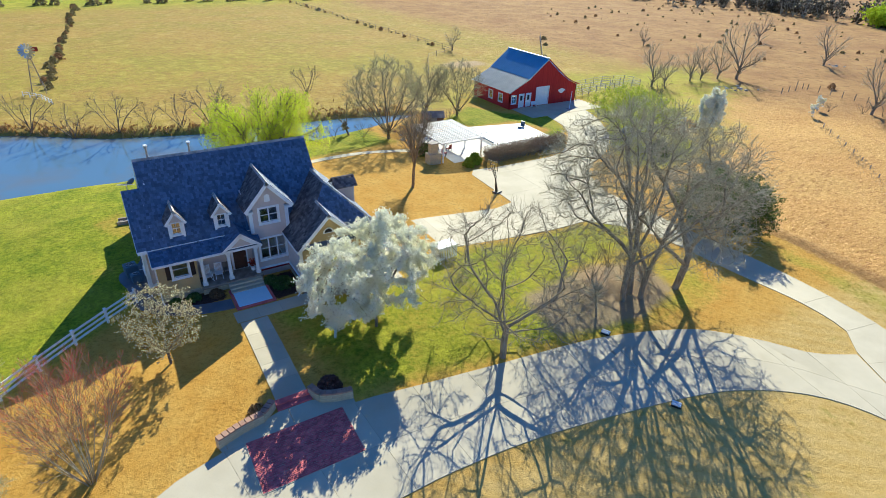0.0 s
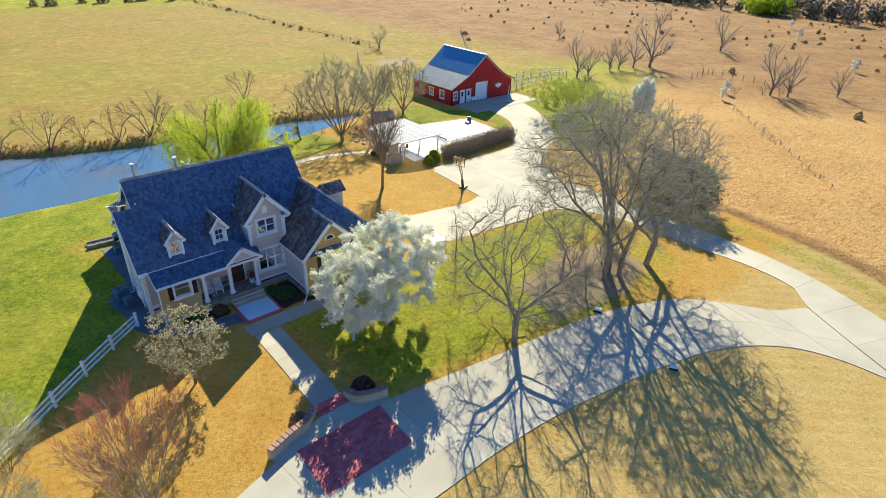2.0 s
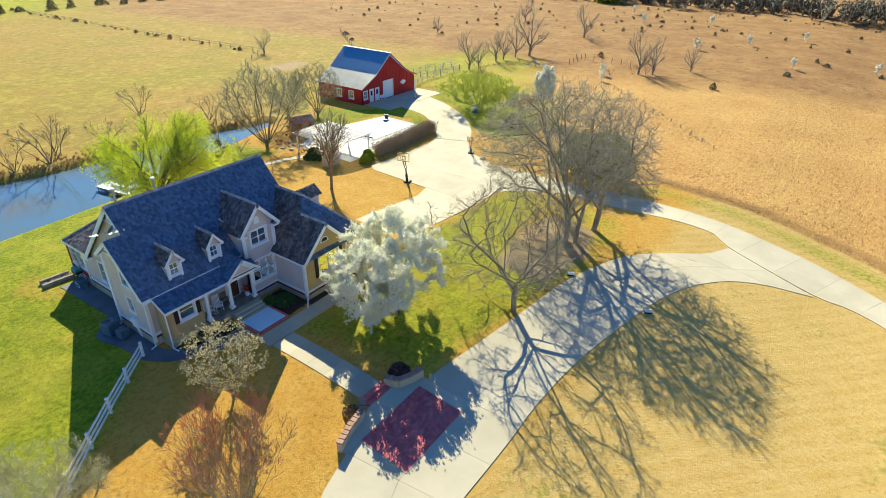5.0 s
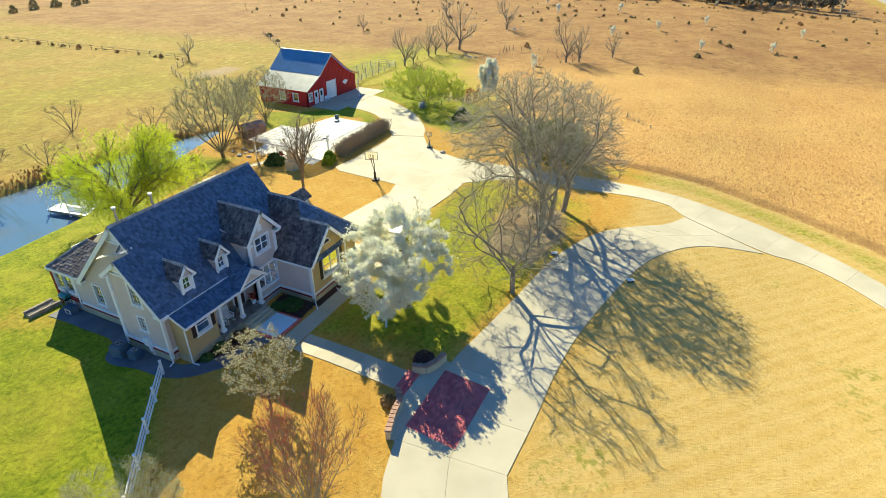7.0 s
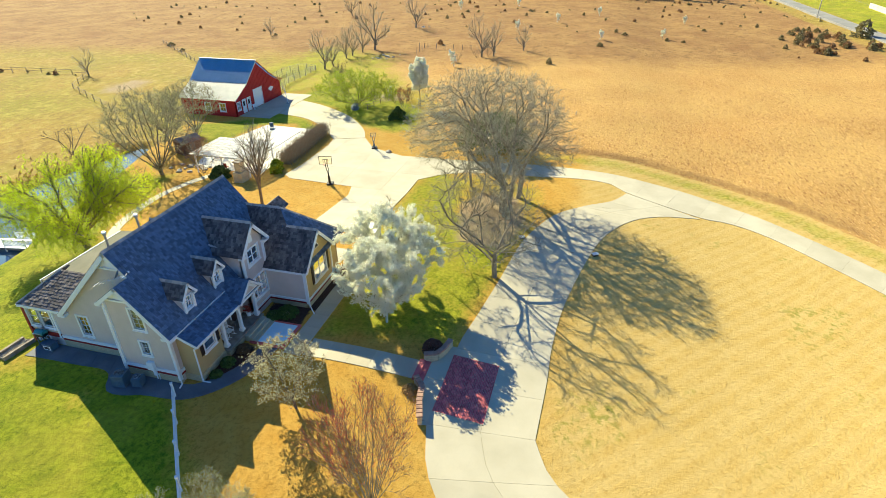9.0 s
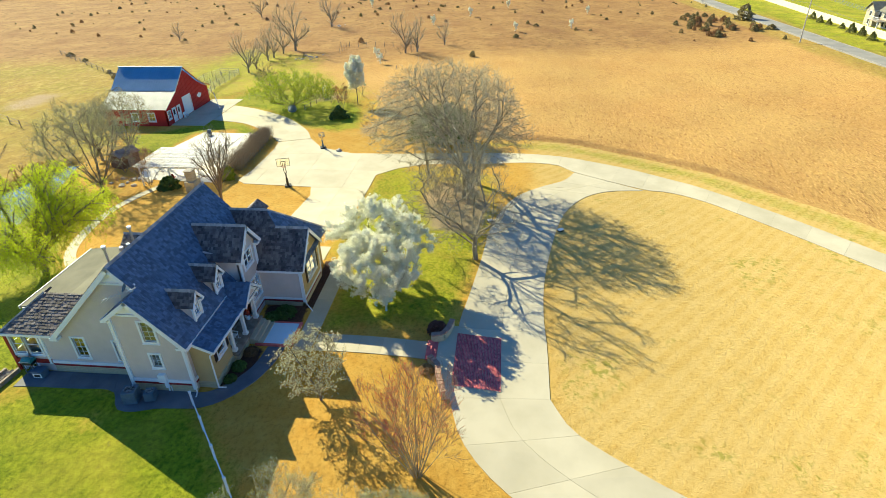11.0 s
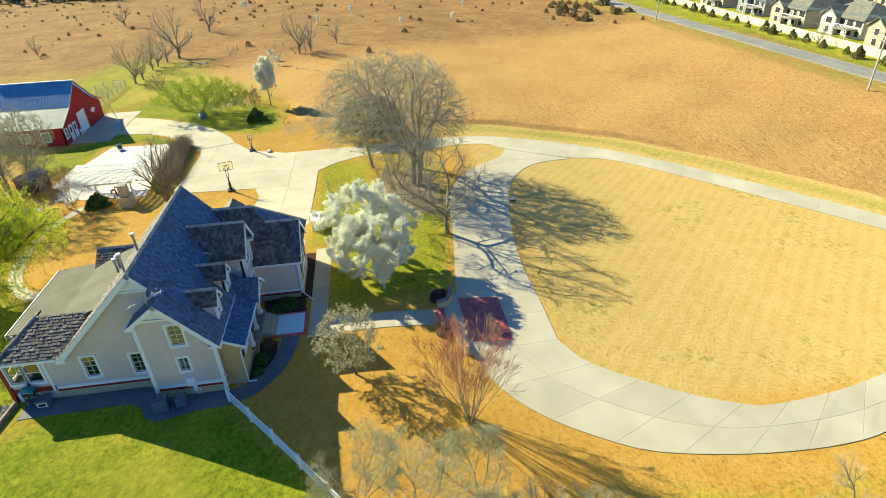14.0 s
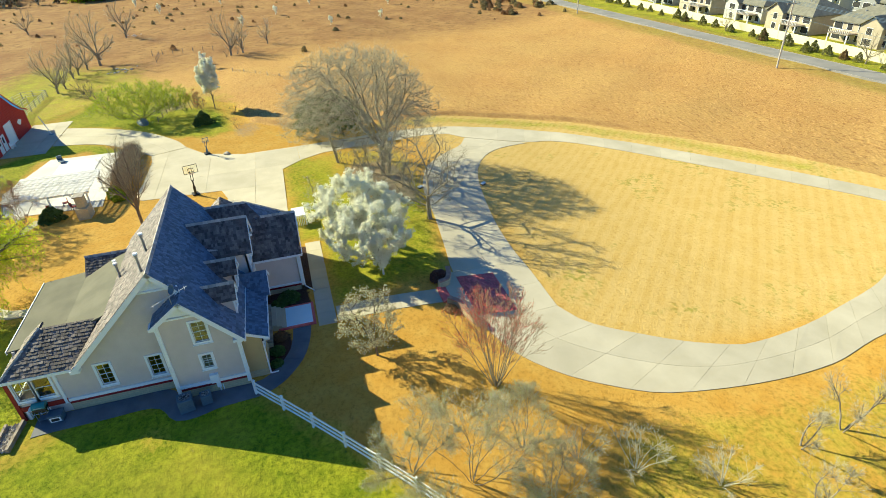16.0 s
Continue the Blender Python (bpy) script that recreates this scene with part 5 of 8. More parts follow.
def colonise(rng, stems, aims, step=0.42, kill=0.55, rise=0.08):
    """Limbs that grow from the stems' tips towards the aims until these are reached."""
    pos, up = [], []
    for stem in stems:
        for k, p in enumerate(stem):
            p = np.array(p, float)
            same = [i for i, q in enumerate(pos) if np.linalg.norm(q - p) < 1e-4]
            if k == 0 and same:
                last = same[0]
                continue
            up.append(last if k else -1)
            last = len(pos)
            pos.append(p)
    aims = np.array(aims)
    near, far = np.zeros(len(aims), int), np.full(len(aims), 1e9)
    fresh = 0
    for turn in range(120):
        pts = np.array(pos[fresh:])
        if len(pts):
            d = np.linalg.norm(aims[:, None] - pts[None], axis=2)
            j = d.argmin(1)
            dj = d[np.arange(len(aims)), j]
            better = dj < far
            near[better], far[better] = j[better] + fresh, dj[better]
        live = far > kill
        aims, near, far = aims[live], near[live], far[live]
        if not len(aims) or not len(pts):
            break
        fresh = len(pos)
        for n in np.unique(near):
            w = aims[near == n] - pos[n]
            w = (w / np.linalg.norm(w, axis=1)[:, None]).mean(0) + np.array([rng.gauss(0, 0.09), rng.gauss(0, 0.09), rng.gauss(0, 0.07) + rise])
            up.append(int(n))
            pos.append(pos[n] + w / (np.linalg.norm(w) + 1e-6) * step * rng.uniform(0.8, 1.15))
    return pos, up


def limbs_of(pos, up, tip=0.012, power=2.25, most=0.3):
    """Thickness from what each limb carries; chains of points from fork to fork."""
    n = len(pos)
    kids, sap = [[] for _ in range(n)], [0.0] * n
    for k in range(n - 1, -1, -1):
        if not kids[k]:
            sap[k] = tip ** power
        if up[k] >= 0:
            kids[up[k]].append(k)
            sap[up[k]] += sap[k]
    rad = [min(s ** (1 / power), most) for s in sap]
    out, todo = [], [(k, None) for k in range(n) if up[k] < 0]
    while todo:
        k, root = todo.pop()
        chain = ([root] if root is not None else []) + [k]
        while kids[k]:
            best = max(kids[k], key=lambda c: sap[c])
            todo += [(c, k) for c in kids[k] if c != best]
            k = best
            chain.append(k)
        rr = [rad[c] for c in chain]
        if root is not None:
            rr[0] = rr[1] * 1.15
        rr[-1] *= 0.5
        out.append(([Vector(pos[c]) for c in chain], rr, 0 if rr[0] > 0.15 else 1 if rr[0] > 0.06 else 2 if rr[0] > 0.03 else 3))
    return out


def blade(verts, faces, c, r, rng, droop=0.0):
    """A leaf: a slim folded lozenge."""
    k = len(verts)
    a = Vector((rng.gauss(0, 1), rng.gauss(0, 1), rng.gauss(0, 1) - droop)).normalized()
    b = a.orthogonal().normalized()
    b = Matrix.Rotation(rng.uniform(0, 6.283), 3, a) @ b
    n = a.cross(b) * (0.18 * r)
    for v in (-a * r, b * (0.45 * r) + n, a * r, -b * (0.45 * r) + n):
        verts.append((c[0] + v.x, c[1] + v.y, c[2] + v.z))
    faces += [(k, k + 1, k + 2), (k, k + 2, k + 3)]


def aims_in(rng, n, c, r, hollow=0.35, low=-1.0):
    """Points through an ellipsoid, thicker towards its skin, ragged at the edge."""
    out = []
    while len(out) < n:
        d = Vector((rng.gauss(0, 1), rng.gauss(0, 1), rng.gauss(0, 1))).normalized()
        if d.z < low:
            continue
        f = (hollow + (1 - hollow) * rng.random() ** 0.6) * rng.uniform(0.88, 1.06) * (1 + 0.07 * math.sin(5 * d.x + 3 * d.z) * math.cos(4 * d.y))
        out.append((c[0] + d.x * r[0] * f, c[1] + d.y * r[1] * f, c[2] + d.z * r[2] * f))
    return out


def twigs_on(rng, limbs, per, length, thick=0.009, lift=0.25, side=2, under=0.045):
    """Fine shoots along the thin limbs, each with side shoots."""
    out = []
    for pts, rad, level in limbs:
        for k in range(1, len(pts)):
            if rad[k] > under:
                continue
            along = (pts[k] - pts[k - 1]).normalized()
            for _ in range(per):
                p = pts[k - 1].lerp(pts[k], rng.random())
                d = (along * 0.9 + Vector((rng.gauss(0, 0.55), rng.gauss(0, 0.55), rng.gauss(0, 0.45) + lift))).normalized()
                L = length * rng.uniform(0.5, 1.3)
                m = p + d * (L * 0.5) + Vector((rng.gauss(0, 0.04), rng.gauss(0, 0.04), rng.gauss(0, 0.03)))
                q = p + d * L + Vector((0, 0, 0.08 * L))
                out.append(([p, m, q], [thick, thick * 0.8, thick * 0.4], 4))
                for _ in range(side):
                    e = (d + Vector((rng.gauss(0, 0.6), rng.gauss(0, 0.6), rng.gauss(0, 0.5) + lift * 0.5))).normalized()
                    s = p.lerp(q, rng.uniform(0.3, 0.9))
                    out.append(([s, s + e * (L * rng.uniform(0.25, 0.6))], [thick * 0.75, thick * 0.35], 5))
    return out


def crown_tree(name, base, trunk, aims, seed, label, category="tree", group="", step=0.42, kill=0.55, rise=0.08, tip=0.012, most=0.3, power=2.25, per=2, length=0.7, thick=0.009, lift=0.25, side=2,
               bark=None, twig=None, leaf=None, leaf_mat=None, leaf_name="leaves", puff=False, stems=None, droop=0.0, fork=None, shoot=None):
    """A tree standing at base; trunk and aims are given in the world."""
    rng = random.Random(seed)
    z = gh(*base)
    t = thing(name, base[0], base[1], z, label, category, group)
    o = np.array([base[0], base[1], z])
    lines = stems or [[(base[0], base[1], z - 0.15)] + trunk]
    if fork:
        count, reach, tilt = fork
        turn = rng.uniform(0, 6.283)
        for k in range(count):
            p, line = np.array(lines[0][-1 - (k % 2)], float), []
            turn += 6.283 / count + rng.uniform(-0.25, 0.25)
            d = np.array([math.cos(turn) * math.sin(tilt), math.sin(turn) * math.sin(tilt), math.cos(tilt)])
            line.append(tuple(p))
            for j in range(max(3, int(reach / 0.45))):
                d = d + np.array([rng.gauss(0, 0.10), rng.gauss(0, 0.10), 0.03 + rng.gauss(0, 0.07)])
                d = d / np.linalg.norm(d)
                p = p + d * 0.45 * rng.uniform(0.85, 1.15)
                line.append(tuple(p))
            lines.append(line)
    pos, up = colonise(rng, [[np.array(p) - o for p in line] for line in lines], [np.array(a) - o for a in aims], step, kill, rise)
    limbs = limbs_of(pos, up, tip, power, most)
    part("trunk", tubes("trunk", [b for b in limbs if b[2] < 2] or limbs[:1]), bark or M_BARK, t)
    shoots = twigs_on(rng, limbs, per, length, thick, lift, side)
    boughs = [b for b in limbs if b[2] >= 2 and b is not limbs[0]]
    if shoot:
        part("branch", tubes("branch", boughs), twig or M_TWIG, t, kind="stuff")
        part("crown", tubes("crown", shoots), shoot, t, kind="stuff")
    else:
        part("crown", tubes("crown", boughs + shoots), twig or M_TWIG, t, kind="stuff")
    if leaf:
        n, size, scatter, hang = leaf
        verts, faces = [], []
        for pts, rad, lv in shoots:
            for _ in range(n):
                c = pts[0].lerp(pts[-1], rng.uniform(0.2, 1.05)) + Vector((rng.gauss(0, scatter), rng.gauss(0, scatter), rng.gauss(0, scatter) - hang * rng.random()))
                if puff:
                    fleck(verts, faces, c, size * rng.uniform(0.6, 1.35), rng, 0.9)
                else:
                    blade(verts, faces, c, size * rng.uniform(0.6, 1.35), rng, droop)
        part(leaf_name, raw(leaf_name, verts, faces), leaf_mat, t, kind="stuff")
    return t


def room(p, d, shape):
    """How far a straight limb from p may run along d before it leaves the crown."""
    c, e = shape
    o = Vector([(p[k] - c[k]) / e[k] for k in range(3)])
    w = Vector([d[k] / e[k] for k in range(3)])
    a, b, g = w.dot(w), o.dot(w), o.dot(o) - 1
    return max(1.0, (-b + math.sqrt(max(b * b - a * g, 0.0))) / a)


def limb(rng, out, p, d, length, r, level, plan, shape, tip=0.006, taper=0.7):
    """One limb and all that it bears. plan: for each level the number of side limbs, their length against this one, the angle
    at which they leave, the waver and the pull upwards (a length over 1: as far as the crown goes); shape: the centre and radii of the crown that holds them."""
    kids, reach, angle, waver, pull = plan[level]
    c, e = shape
    n = max(2, min(12, round(length / 0.5))) if level < 3 else 2
    pts, rad = [p], [max(r, tip)]
    for k in range(n):
        d = (d + Vector((rng.gauss(0, waver), rng.gauss(0, waver), rng.gauss(0, waver * 0.8) + pull))).normalized()
        p = p + d * (length / n)
        f = math.sqrt(((p.x - c[0]) / e[0]) ** 2 + ((p.y - c[1]) / e[1]) ** 2 + ((p.z - c[2]) / e[2]) ** 2)
        if k and level and f > rng.uniform(0.9, 1.06):
            break
        pts.append(p)
        rad.append(max(r * (1 - taper * (k + 1) / n), tip * 0.7))
    out.append((pts, rad, min(level, 5)))
    if level + 1 >= len(plan):
        return
    turn = rng.uniform(0, 6.283)
    first = 0.25 if level else 0.45
    for j in range(kids):
        f = first + (1 - first) * (j + rng.random()) / kids
        i = min(int(f * (len(pts) - 1) + 0.5), len(pts) - 2) if level < 2 else min(int(f * (len(pts) - 1)), len(pts) - 2)
        x = i if level < 2 else f * (len(pts) - 1)
        q = pts[i].lerp(pts[i + 1], x - i) if level >= 2 else pts[i]
        along = (pts[i + 1] - pts[i]).normalized()
        turn += 2.4 + rng.uniform(-0.4, 0.4)
        side = Matrix.Rotation(turn, 3, along) @ along.orthogonal().normalized()
        a = angle * rng.uniform(0.65, 1.3) * (1 - 0.3 * f)
        here = rad[i] + (rad[i + 1] - rad[i]) * (x - i)
        way = along * math.cos(a) + side * math.sin(a)
        if reach > 1:
            reached = room(q, way, shape) * rng.uniform(0.82, 1.04)
        else:
            reached = length * reach * rng.uniform(0.65, 1.2) * (1.15 - 0.45 * f)
        limb(rng, out, q, way, reached, here * rng.uniform(0.5, 0.68), level + 1, plan, shape, tip)


def branch_tree(name, base, stems, plan, shape, seed, label, category="tree", group="", tip=0.006, bark=None, twig=None, shoot=None, leaf=None, leaf_mat=None, leaf_name="leaves", puff=False, droop=0.0, fine=3):
    """A tree grown limb by limb. stems: the direction, length and radius of each stem at the foot; shape in the world."""
    rng = random.Random(seed)
    z = gh(*base)
    t = thing(name, base[0], base[1], z, label, category, group)
    (cx, cy, cz), e = shape
    frame_of = ((cx - base[0], cy - base[1], cz - z), e)
    out = []
    for k, (d, length, r) in enumerate(stems):
        foot = Vector((d[0], d[1], 0)) * (0.15 if len(stems) > 1 else 0.0) + Vector((0, 0, -0.15))
        limb(rng, out, foot, Vector(d).normalized(), length, r, 0, plan, frame_of, tip, 0.25 if len(stems) == 1 else 0.6)
    part("trunk", tubes("trunk", [b for b in out if b[2] < 2]), bark or M_BARK, t)
    part("branch", tubes("branch", [b for b in out if 2 <= b[2] < fine]), twig or M_LIMB, t, kind="stuff")
    shoots = [b for b in out if b[2] >= fine]
    part("crown", tubes("crown", shoots), shoot or M_TWIG, t, kind="stuff")
    if leaf:
        n, size, scatter, hang = leaf
        verts, faces = [], []
        for pts, rad, level in shoots:
            for _ in range(n):
                c = pts[0].lerp(pts[-1], rng.uniform(0.15, 1.08)) + Vector((rng.gauss(0, scatter), rng.gauss(0, scatter), rng.gauss(0, scatter) - hang * rng.random()))
                if puff:
                    fleck(verts, faces, c, size * rng.uniform(0.6, 1.35), rng, 0.9)
                else:
                    blade(verts, faces, c, size * rng.uniform(0.6, 1.35), rng, droop)
        part(leaf_name, raw(leaf_name, verts, faces), leaf_mat, t, kind="stuff")
    return t


def boughs_of(seed, base, lean, height, plan, shape):
    """The large limbs of a crown as lines in the world, the trunk first."""
    out = []
    limb(random.Random(seed), out, Vector((base[0], base[1], gh(*base) - 0.15)), Vector((*lean, 1)).normalized(), height, 0.2, 0, plan, shape)
    return [[tuple(p) for p in pts] for pts, rad, level in out]


M_LIMB = surface("dark_limb_bark", (0.20, 0.17, 0.11), (0.32, 0.275, 0.185), 2, 20, 0.9, bump=0)
rng = random.Random(4)

LAWN_CROWN = ((20.0, -15.7, 4.4), (5.8, 5.6, 5.5))
crown_tree("lawn_tree", (18.6, -17.2), None, aims_in(rng, 620, *LAWN_CROWN, 0.45, -0.62), 11, "tall bare grey tree forking low on the island lawn", group="island trees", step=0.42, kill=0.5, rise=0.0, tip=0.0145, power=2.0, most=0.36,
           per=4, length=0.7, thick=0.0075, lift=0.1, side=2, bark=M_BARKL, twig=M_LIMB, shoot=M_TWIGD,
           stems=boughs_of(14, (18.6, -17.2), (0.06, 0.05), 3.0, [(8, 1.85, 1.35, 0.05, 0.0), (4, 0.45, 0.9, 0.10, 0.0), (0, 0, 0, 0.12, 0.02)], ((20.0, -15.7, 4.4), (4.9, 4.7, 4.8))))

# the clump: six trees sharing one wide dome
CLUMP = ((27.8, -16.5), (31.4, -15.7), (32.7, -15.2), (33.1, -16.0), (36.7, -16.4), (38.4, -10.6))
DOME = ((34.8, -13.3, 6.8), (7.7, 8.9, 6.6))
dome = aims_in(rng, 4400, *DOME, 0.42, -0.55)
boughs = [boughs_of(131 + k, (x, y), ((x - 33.6) * 0.05, (y + 14.9) * 0.05), 3.4 + 0.5 * (k % 3), [(6, 1.75, 0.95, 0.05, 0.02), (5, 0.42, 0.8, 0.08, 0.01), (0, 0, 0, 0.1, 0.02)], (DOME[0], (6.5, 7.7, 5.6))) for k, (x, y) in enumerate(CLUMP)]
spans = [np.array([p for line in lines for p in line]) for lines in boughs]
share = [[] for _ in CLUMP]
for a in dome:
    share[min(range(len(CLUMP)), key=lambda k: np.linalg.norm(spans[k] - np.array(a), axis=1).min())].append(a)
for k, (x, y) in enumerate(CLUMP):
    crown_tree("shade_tree", (x, y), None, share[k], 31 + k, "tall bare shade tree in a clump on the mulched island", group="island trees", step=0.45, kill=0.55, rise=0.03, tip=0.0155, power=2.0, most=0.38,
               per=4, length=0.8, thick=0.0105, lift=0.2, side=2, bark=M_BARKL, twig=M_LIMB, shoot=M_TWIG, stems=boughs[k])
crown_tree("lawn_sapling", (22.6, -6.5), [(22.6, -6.5, 0.0), (22.6, -6.5, 0.6)], aims_in(rng, 60, (22.6, -6.5, 2.6), (1.3, 1.3, 1.9), 0.2), 55, "slim bare sapling on the island lawn", group="island trees", step=0.25, kill=0.3, per=2, length=0.4, thick=0.006)

for k, (base, c, r, n, bark) in enumerate((((9.6, -10.7), (10.4, -10.0, 3.55), (2.8, 3.6, 2.75), 230, M_ZINC), ((12.5, -10.9), (14.0, -9.5, 4.2), (3.4, 4.3, 3.2), 310, M_BARK))):
    crown_tree("flowering_pear", base, None, aims_in(rng, n, c, r, 0.5, -0.75), 71 + k, "round pear tree thick with white blossom", group="front pears", step=0.38, kill=0.45, rise=0.02, most=0.15, per=4, length=0.42, thick=0.008, lift=0.45, side=2,
               bark=bark, twig=M_BARK, leaf=(8, 0.05, 0.09, 0.0), leaf_mat=M_BLOOM, leaf_name="blossom", puff=True,
               stems=boughs_of(171 + k, base, (0.1, 0.1), 2.0, [(9, 1.9, 1.25, 0.05, 0.0), (3, 0.4, 0.8, 0.08, 0.02), (0, 0, 0, 0.1, 0.02)], (c, (r[0] * 0.8, r[1] * 0.8, r[2] * 0.8))))
crown_tree("small_pear", (-0.1, -8.35), None, aims_in(rng, 330, (0.0, -8.1, 3.0), (2.4, 2.5, 2.5), 0.4, -0.8), 73, "small pear tree with thin fading blossom", step=0.3, kill=0.4, rise=0.02, most=0.13, per=3, length=0.4, thick=0.009, lift=0.3, side=1,
           twig=M_LIMB, leaf=(2, 0.042, 0.05, 0.0), leaf_mat=M_BLOOM2, leaf_name="blossom", puff=True, stems=boughs_of(173, (-0.1, -8.35), (0.05, 0.05), 1.5, [(8, 1.5, 1.1, 0.05, 0.0), (3, 0.4, 0.8, 0.08, 0.02), (0, 0, 0, 0.1, 0.02)], ((0.0, -8.1, 3.0), (1.9, 2.0, 2.0))))


M_SHOOTS = surface("tan_shoots", (0.27, 0.175, 0.10), (0.38, 0.26, 0.15), 1, 10, 0.85, bump=0)
M_REDTW = surface("red_shoots", (0.56, 0.06, 0.05), (0.66, 0.12, 0.08), 1, 10, 0.8, bump=0)




def vase_shrub(name, x, y, h, spread, count, seed, label, thick=0.036):
    """Straight stems fanning from one foot, forking upward, bright red at the tips."""
    rng = random.Random(seed)
    t = thing(name, x, y, gh(x, y), label, "shrub")
    out = []
    for k in range(count):
        a, f = k * 2.4 + rng.uniform(-0.3, 0.3), math.sqrt((k + 0.5) / count)
        d = Vector((math.cos(a) * spread * f, math.sin(a) * spread * f, 1)).normalized()
        foot = Vector((math.cos(a), math.sin(a), 0)) * (0.22 * f) + Vector((0, 0, -0.1))
        limb(rng, out, foot, d, h * rng.uniform(0.8, 1.0) * (1 - 0.18 * f), thick * rng.uniform(0.6, 1.0), 0, [(9, 0.36, 0.45, 0.035, 0.015), (6, 0.5, 0.5, 0.06, 0.06), (4, 0.55, 0.5, 0.1, 0.06), (3, 0.6, 0.6, 0.12, 0.05)], ((0, 0, h * 0.5), (h * 0.56, h * 0.56, h * 0.56)), 0.006, 0.8)
    high = [b for b in out if b[2] > 1]
    red = [b for b in high if b[0][-1].z > h * 0.5 and rng.random() < (0.38 if b[0][-1].y > 0.06 * h else 0.14)]
    part("trunk", tubes("trunk", [b for b in out if b[2] < 2]), M_TWIGD, t)
    part("crown", tubes("crown", [b for b in high if b not in red]), M_SHOOTS, t, "red-brown shoots", kind="stuff")
    part("red_tip", tubes("red_tip", red), M_REDTW, t, "bright red young shoots", kind="stuff")


vase_shrub("vase_shrub", -4.8, -15.1, 7.2, 0.52, 22, 74, "tall vase-shaped bare shrub with red-tipped shoots")


def stemmy(x, y, r, h, stems, seed, label, bark, twig, leaf=None, mat=None, name="budding_bush", group="roadside brush", kids=(9, 8, 5, 2), thick=0.032, spread=0.62):
    """A many-stemmed bare bush, open inside, finely twigged outside."""
    rng = random.Random(seed)
    feet = [((math.cos(2.4 * k) * spread * math.sqrt((k + 0.5) / stems), math.sin(2.4 * k) * spread * math.sqrt((k + 0.5) / stems), 1), h * rng.uniform(0.75, 1.0), thick * rng.uniform(0.6, 1.1)) for k in range(stems)]
    plan = [(kids[0], 0.5, 0.75, 0.13, 0.0), (kids[1], 0.5, 0.75, 0.14, 0.03), (kids[2], 0.5, 0.7, 0.13, 0.05), (kids[3], 0.55, 0.7, 0.16, 0.05), (0, 0, 0, 0.2, 0.03)]
    return branch_tree(name, (x, y), feet, plan, ((x, y, gh(x, y) + 0.5 * h), (r, r, 0.55 * h)), seed, label, "bush", group, 0.0042, bark, bark, twig, leaf, mat, "bud_haze")


for k, (x, y, r, h) in enumerate(((-9.6, -8.4, 2.6, 5.4), (-11.0, -11.4, 3.3, 6.2), (-9.8, -14.8, 2.5, 4.2), (-13.6, -8.8, 2.4, 4.4), (-13.6, -14.8, 2.6, 4.2))):
    stemmy(x, y, r, h, 7, 80 + k, "wide grey-green bush just coming into bud", M_LIMB, M_TWIG, (1, 0.028, 0.05, 0.0), M_OLIVE)
for k, (x, y, r, h) in enumerate(((-11.2, -17.6, 1.8, 2.6), (-12.6, -20.4, 1.6, 3.2), (-14.8, -24.2, 1.8, 2.8))):
    stemmy(x, y, r, h, 10, 180 + k, "pale bare thicket beside the drive", M_TWIG, M_TWIG, name="bare_thicket", kids=(6, 5, 3, 1), thick=0.04, spread=0.8)
for k, (x, y, r, h) in enumerate(((-13.7, -33.8, 2.6, 4.6), (-14.0, -30.4, 2.0, 3.0), (-17.4, -28.0, 2.2, 3.4), (-17.0, -36.0, 2.2, 3.4))):
    stemmy(x, y, r, h, 3, 190 + k, "small grey bare tree in the rough grass", M_BARKL, M_TWIG, name="verge_tree", kids=(9, 7, 5, 2), thick=0.06, spread=0.75)

for k, (x, y, r, h) in enumerate(((31.2, -12.4, 2.2, 3.2), (34.2, -11.4, 2.4, 3.6), (36.6, -13.4, 2.2, 3.2), (33.4, -14.0, 1.8, 2.6))):
    stemmy(x, y, r, h, 8, 200 + k, "brown bare brush under the shade trees", M_LIMB, M_TWIGD, name="understory_bush", group="island brush", kids=(6, 5, 4, 1))

# weeping willow: spreading limbs, then long hanging withes in fresh leaf
x, y = 13.7, 21.1
z = gh(x, y)
t = thing("willow", x, y, z, "weeping willow in fresh yellow-green leaf by the pond", "tree")
rng = random.Random(91)
limbs = []
limb(rng, limbs, Vector((0, 0, -0.15)), Vector((-0.12, 0.1, 1)).normalized(), 2.2, 0.30, 0, [(17, 2.5, 1.0, 0.06, 0.0), (13, 0.40, 0.8, 0.10, 0.0), (8, 0.55, 0.75, 0.15, 0.0)], ((0.6, -0.1, 5.5), (7.0, 7.0, 4.0)), 0.01, 0.25)
part("trunk", tubes("trunk", [b for b in limbs if b[2] < 1]), M_BARK, t)
part("branch", tubes("branch", [b for b in limbs if b[2] >= 1]), M_BARK, t, kind="stuff")
withes, verts, faces = [], [], []
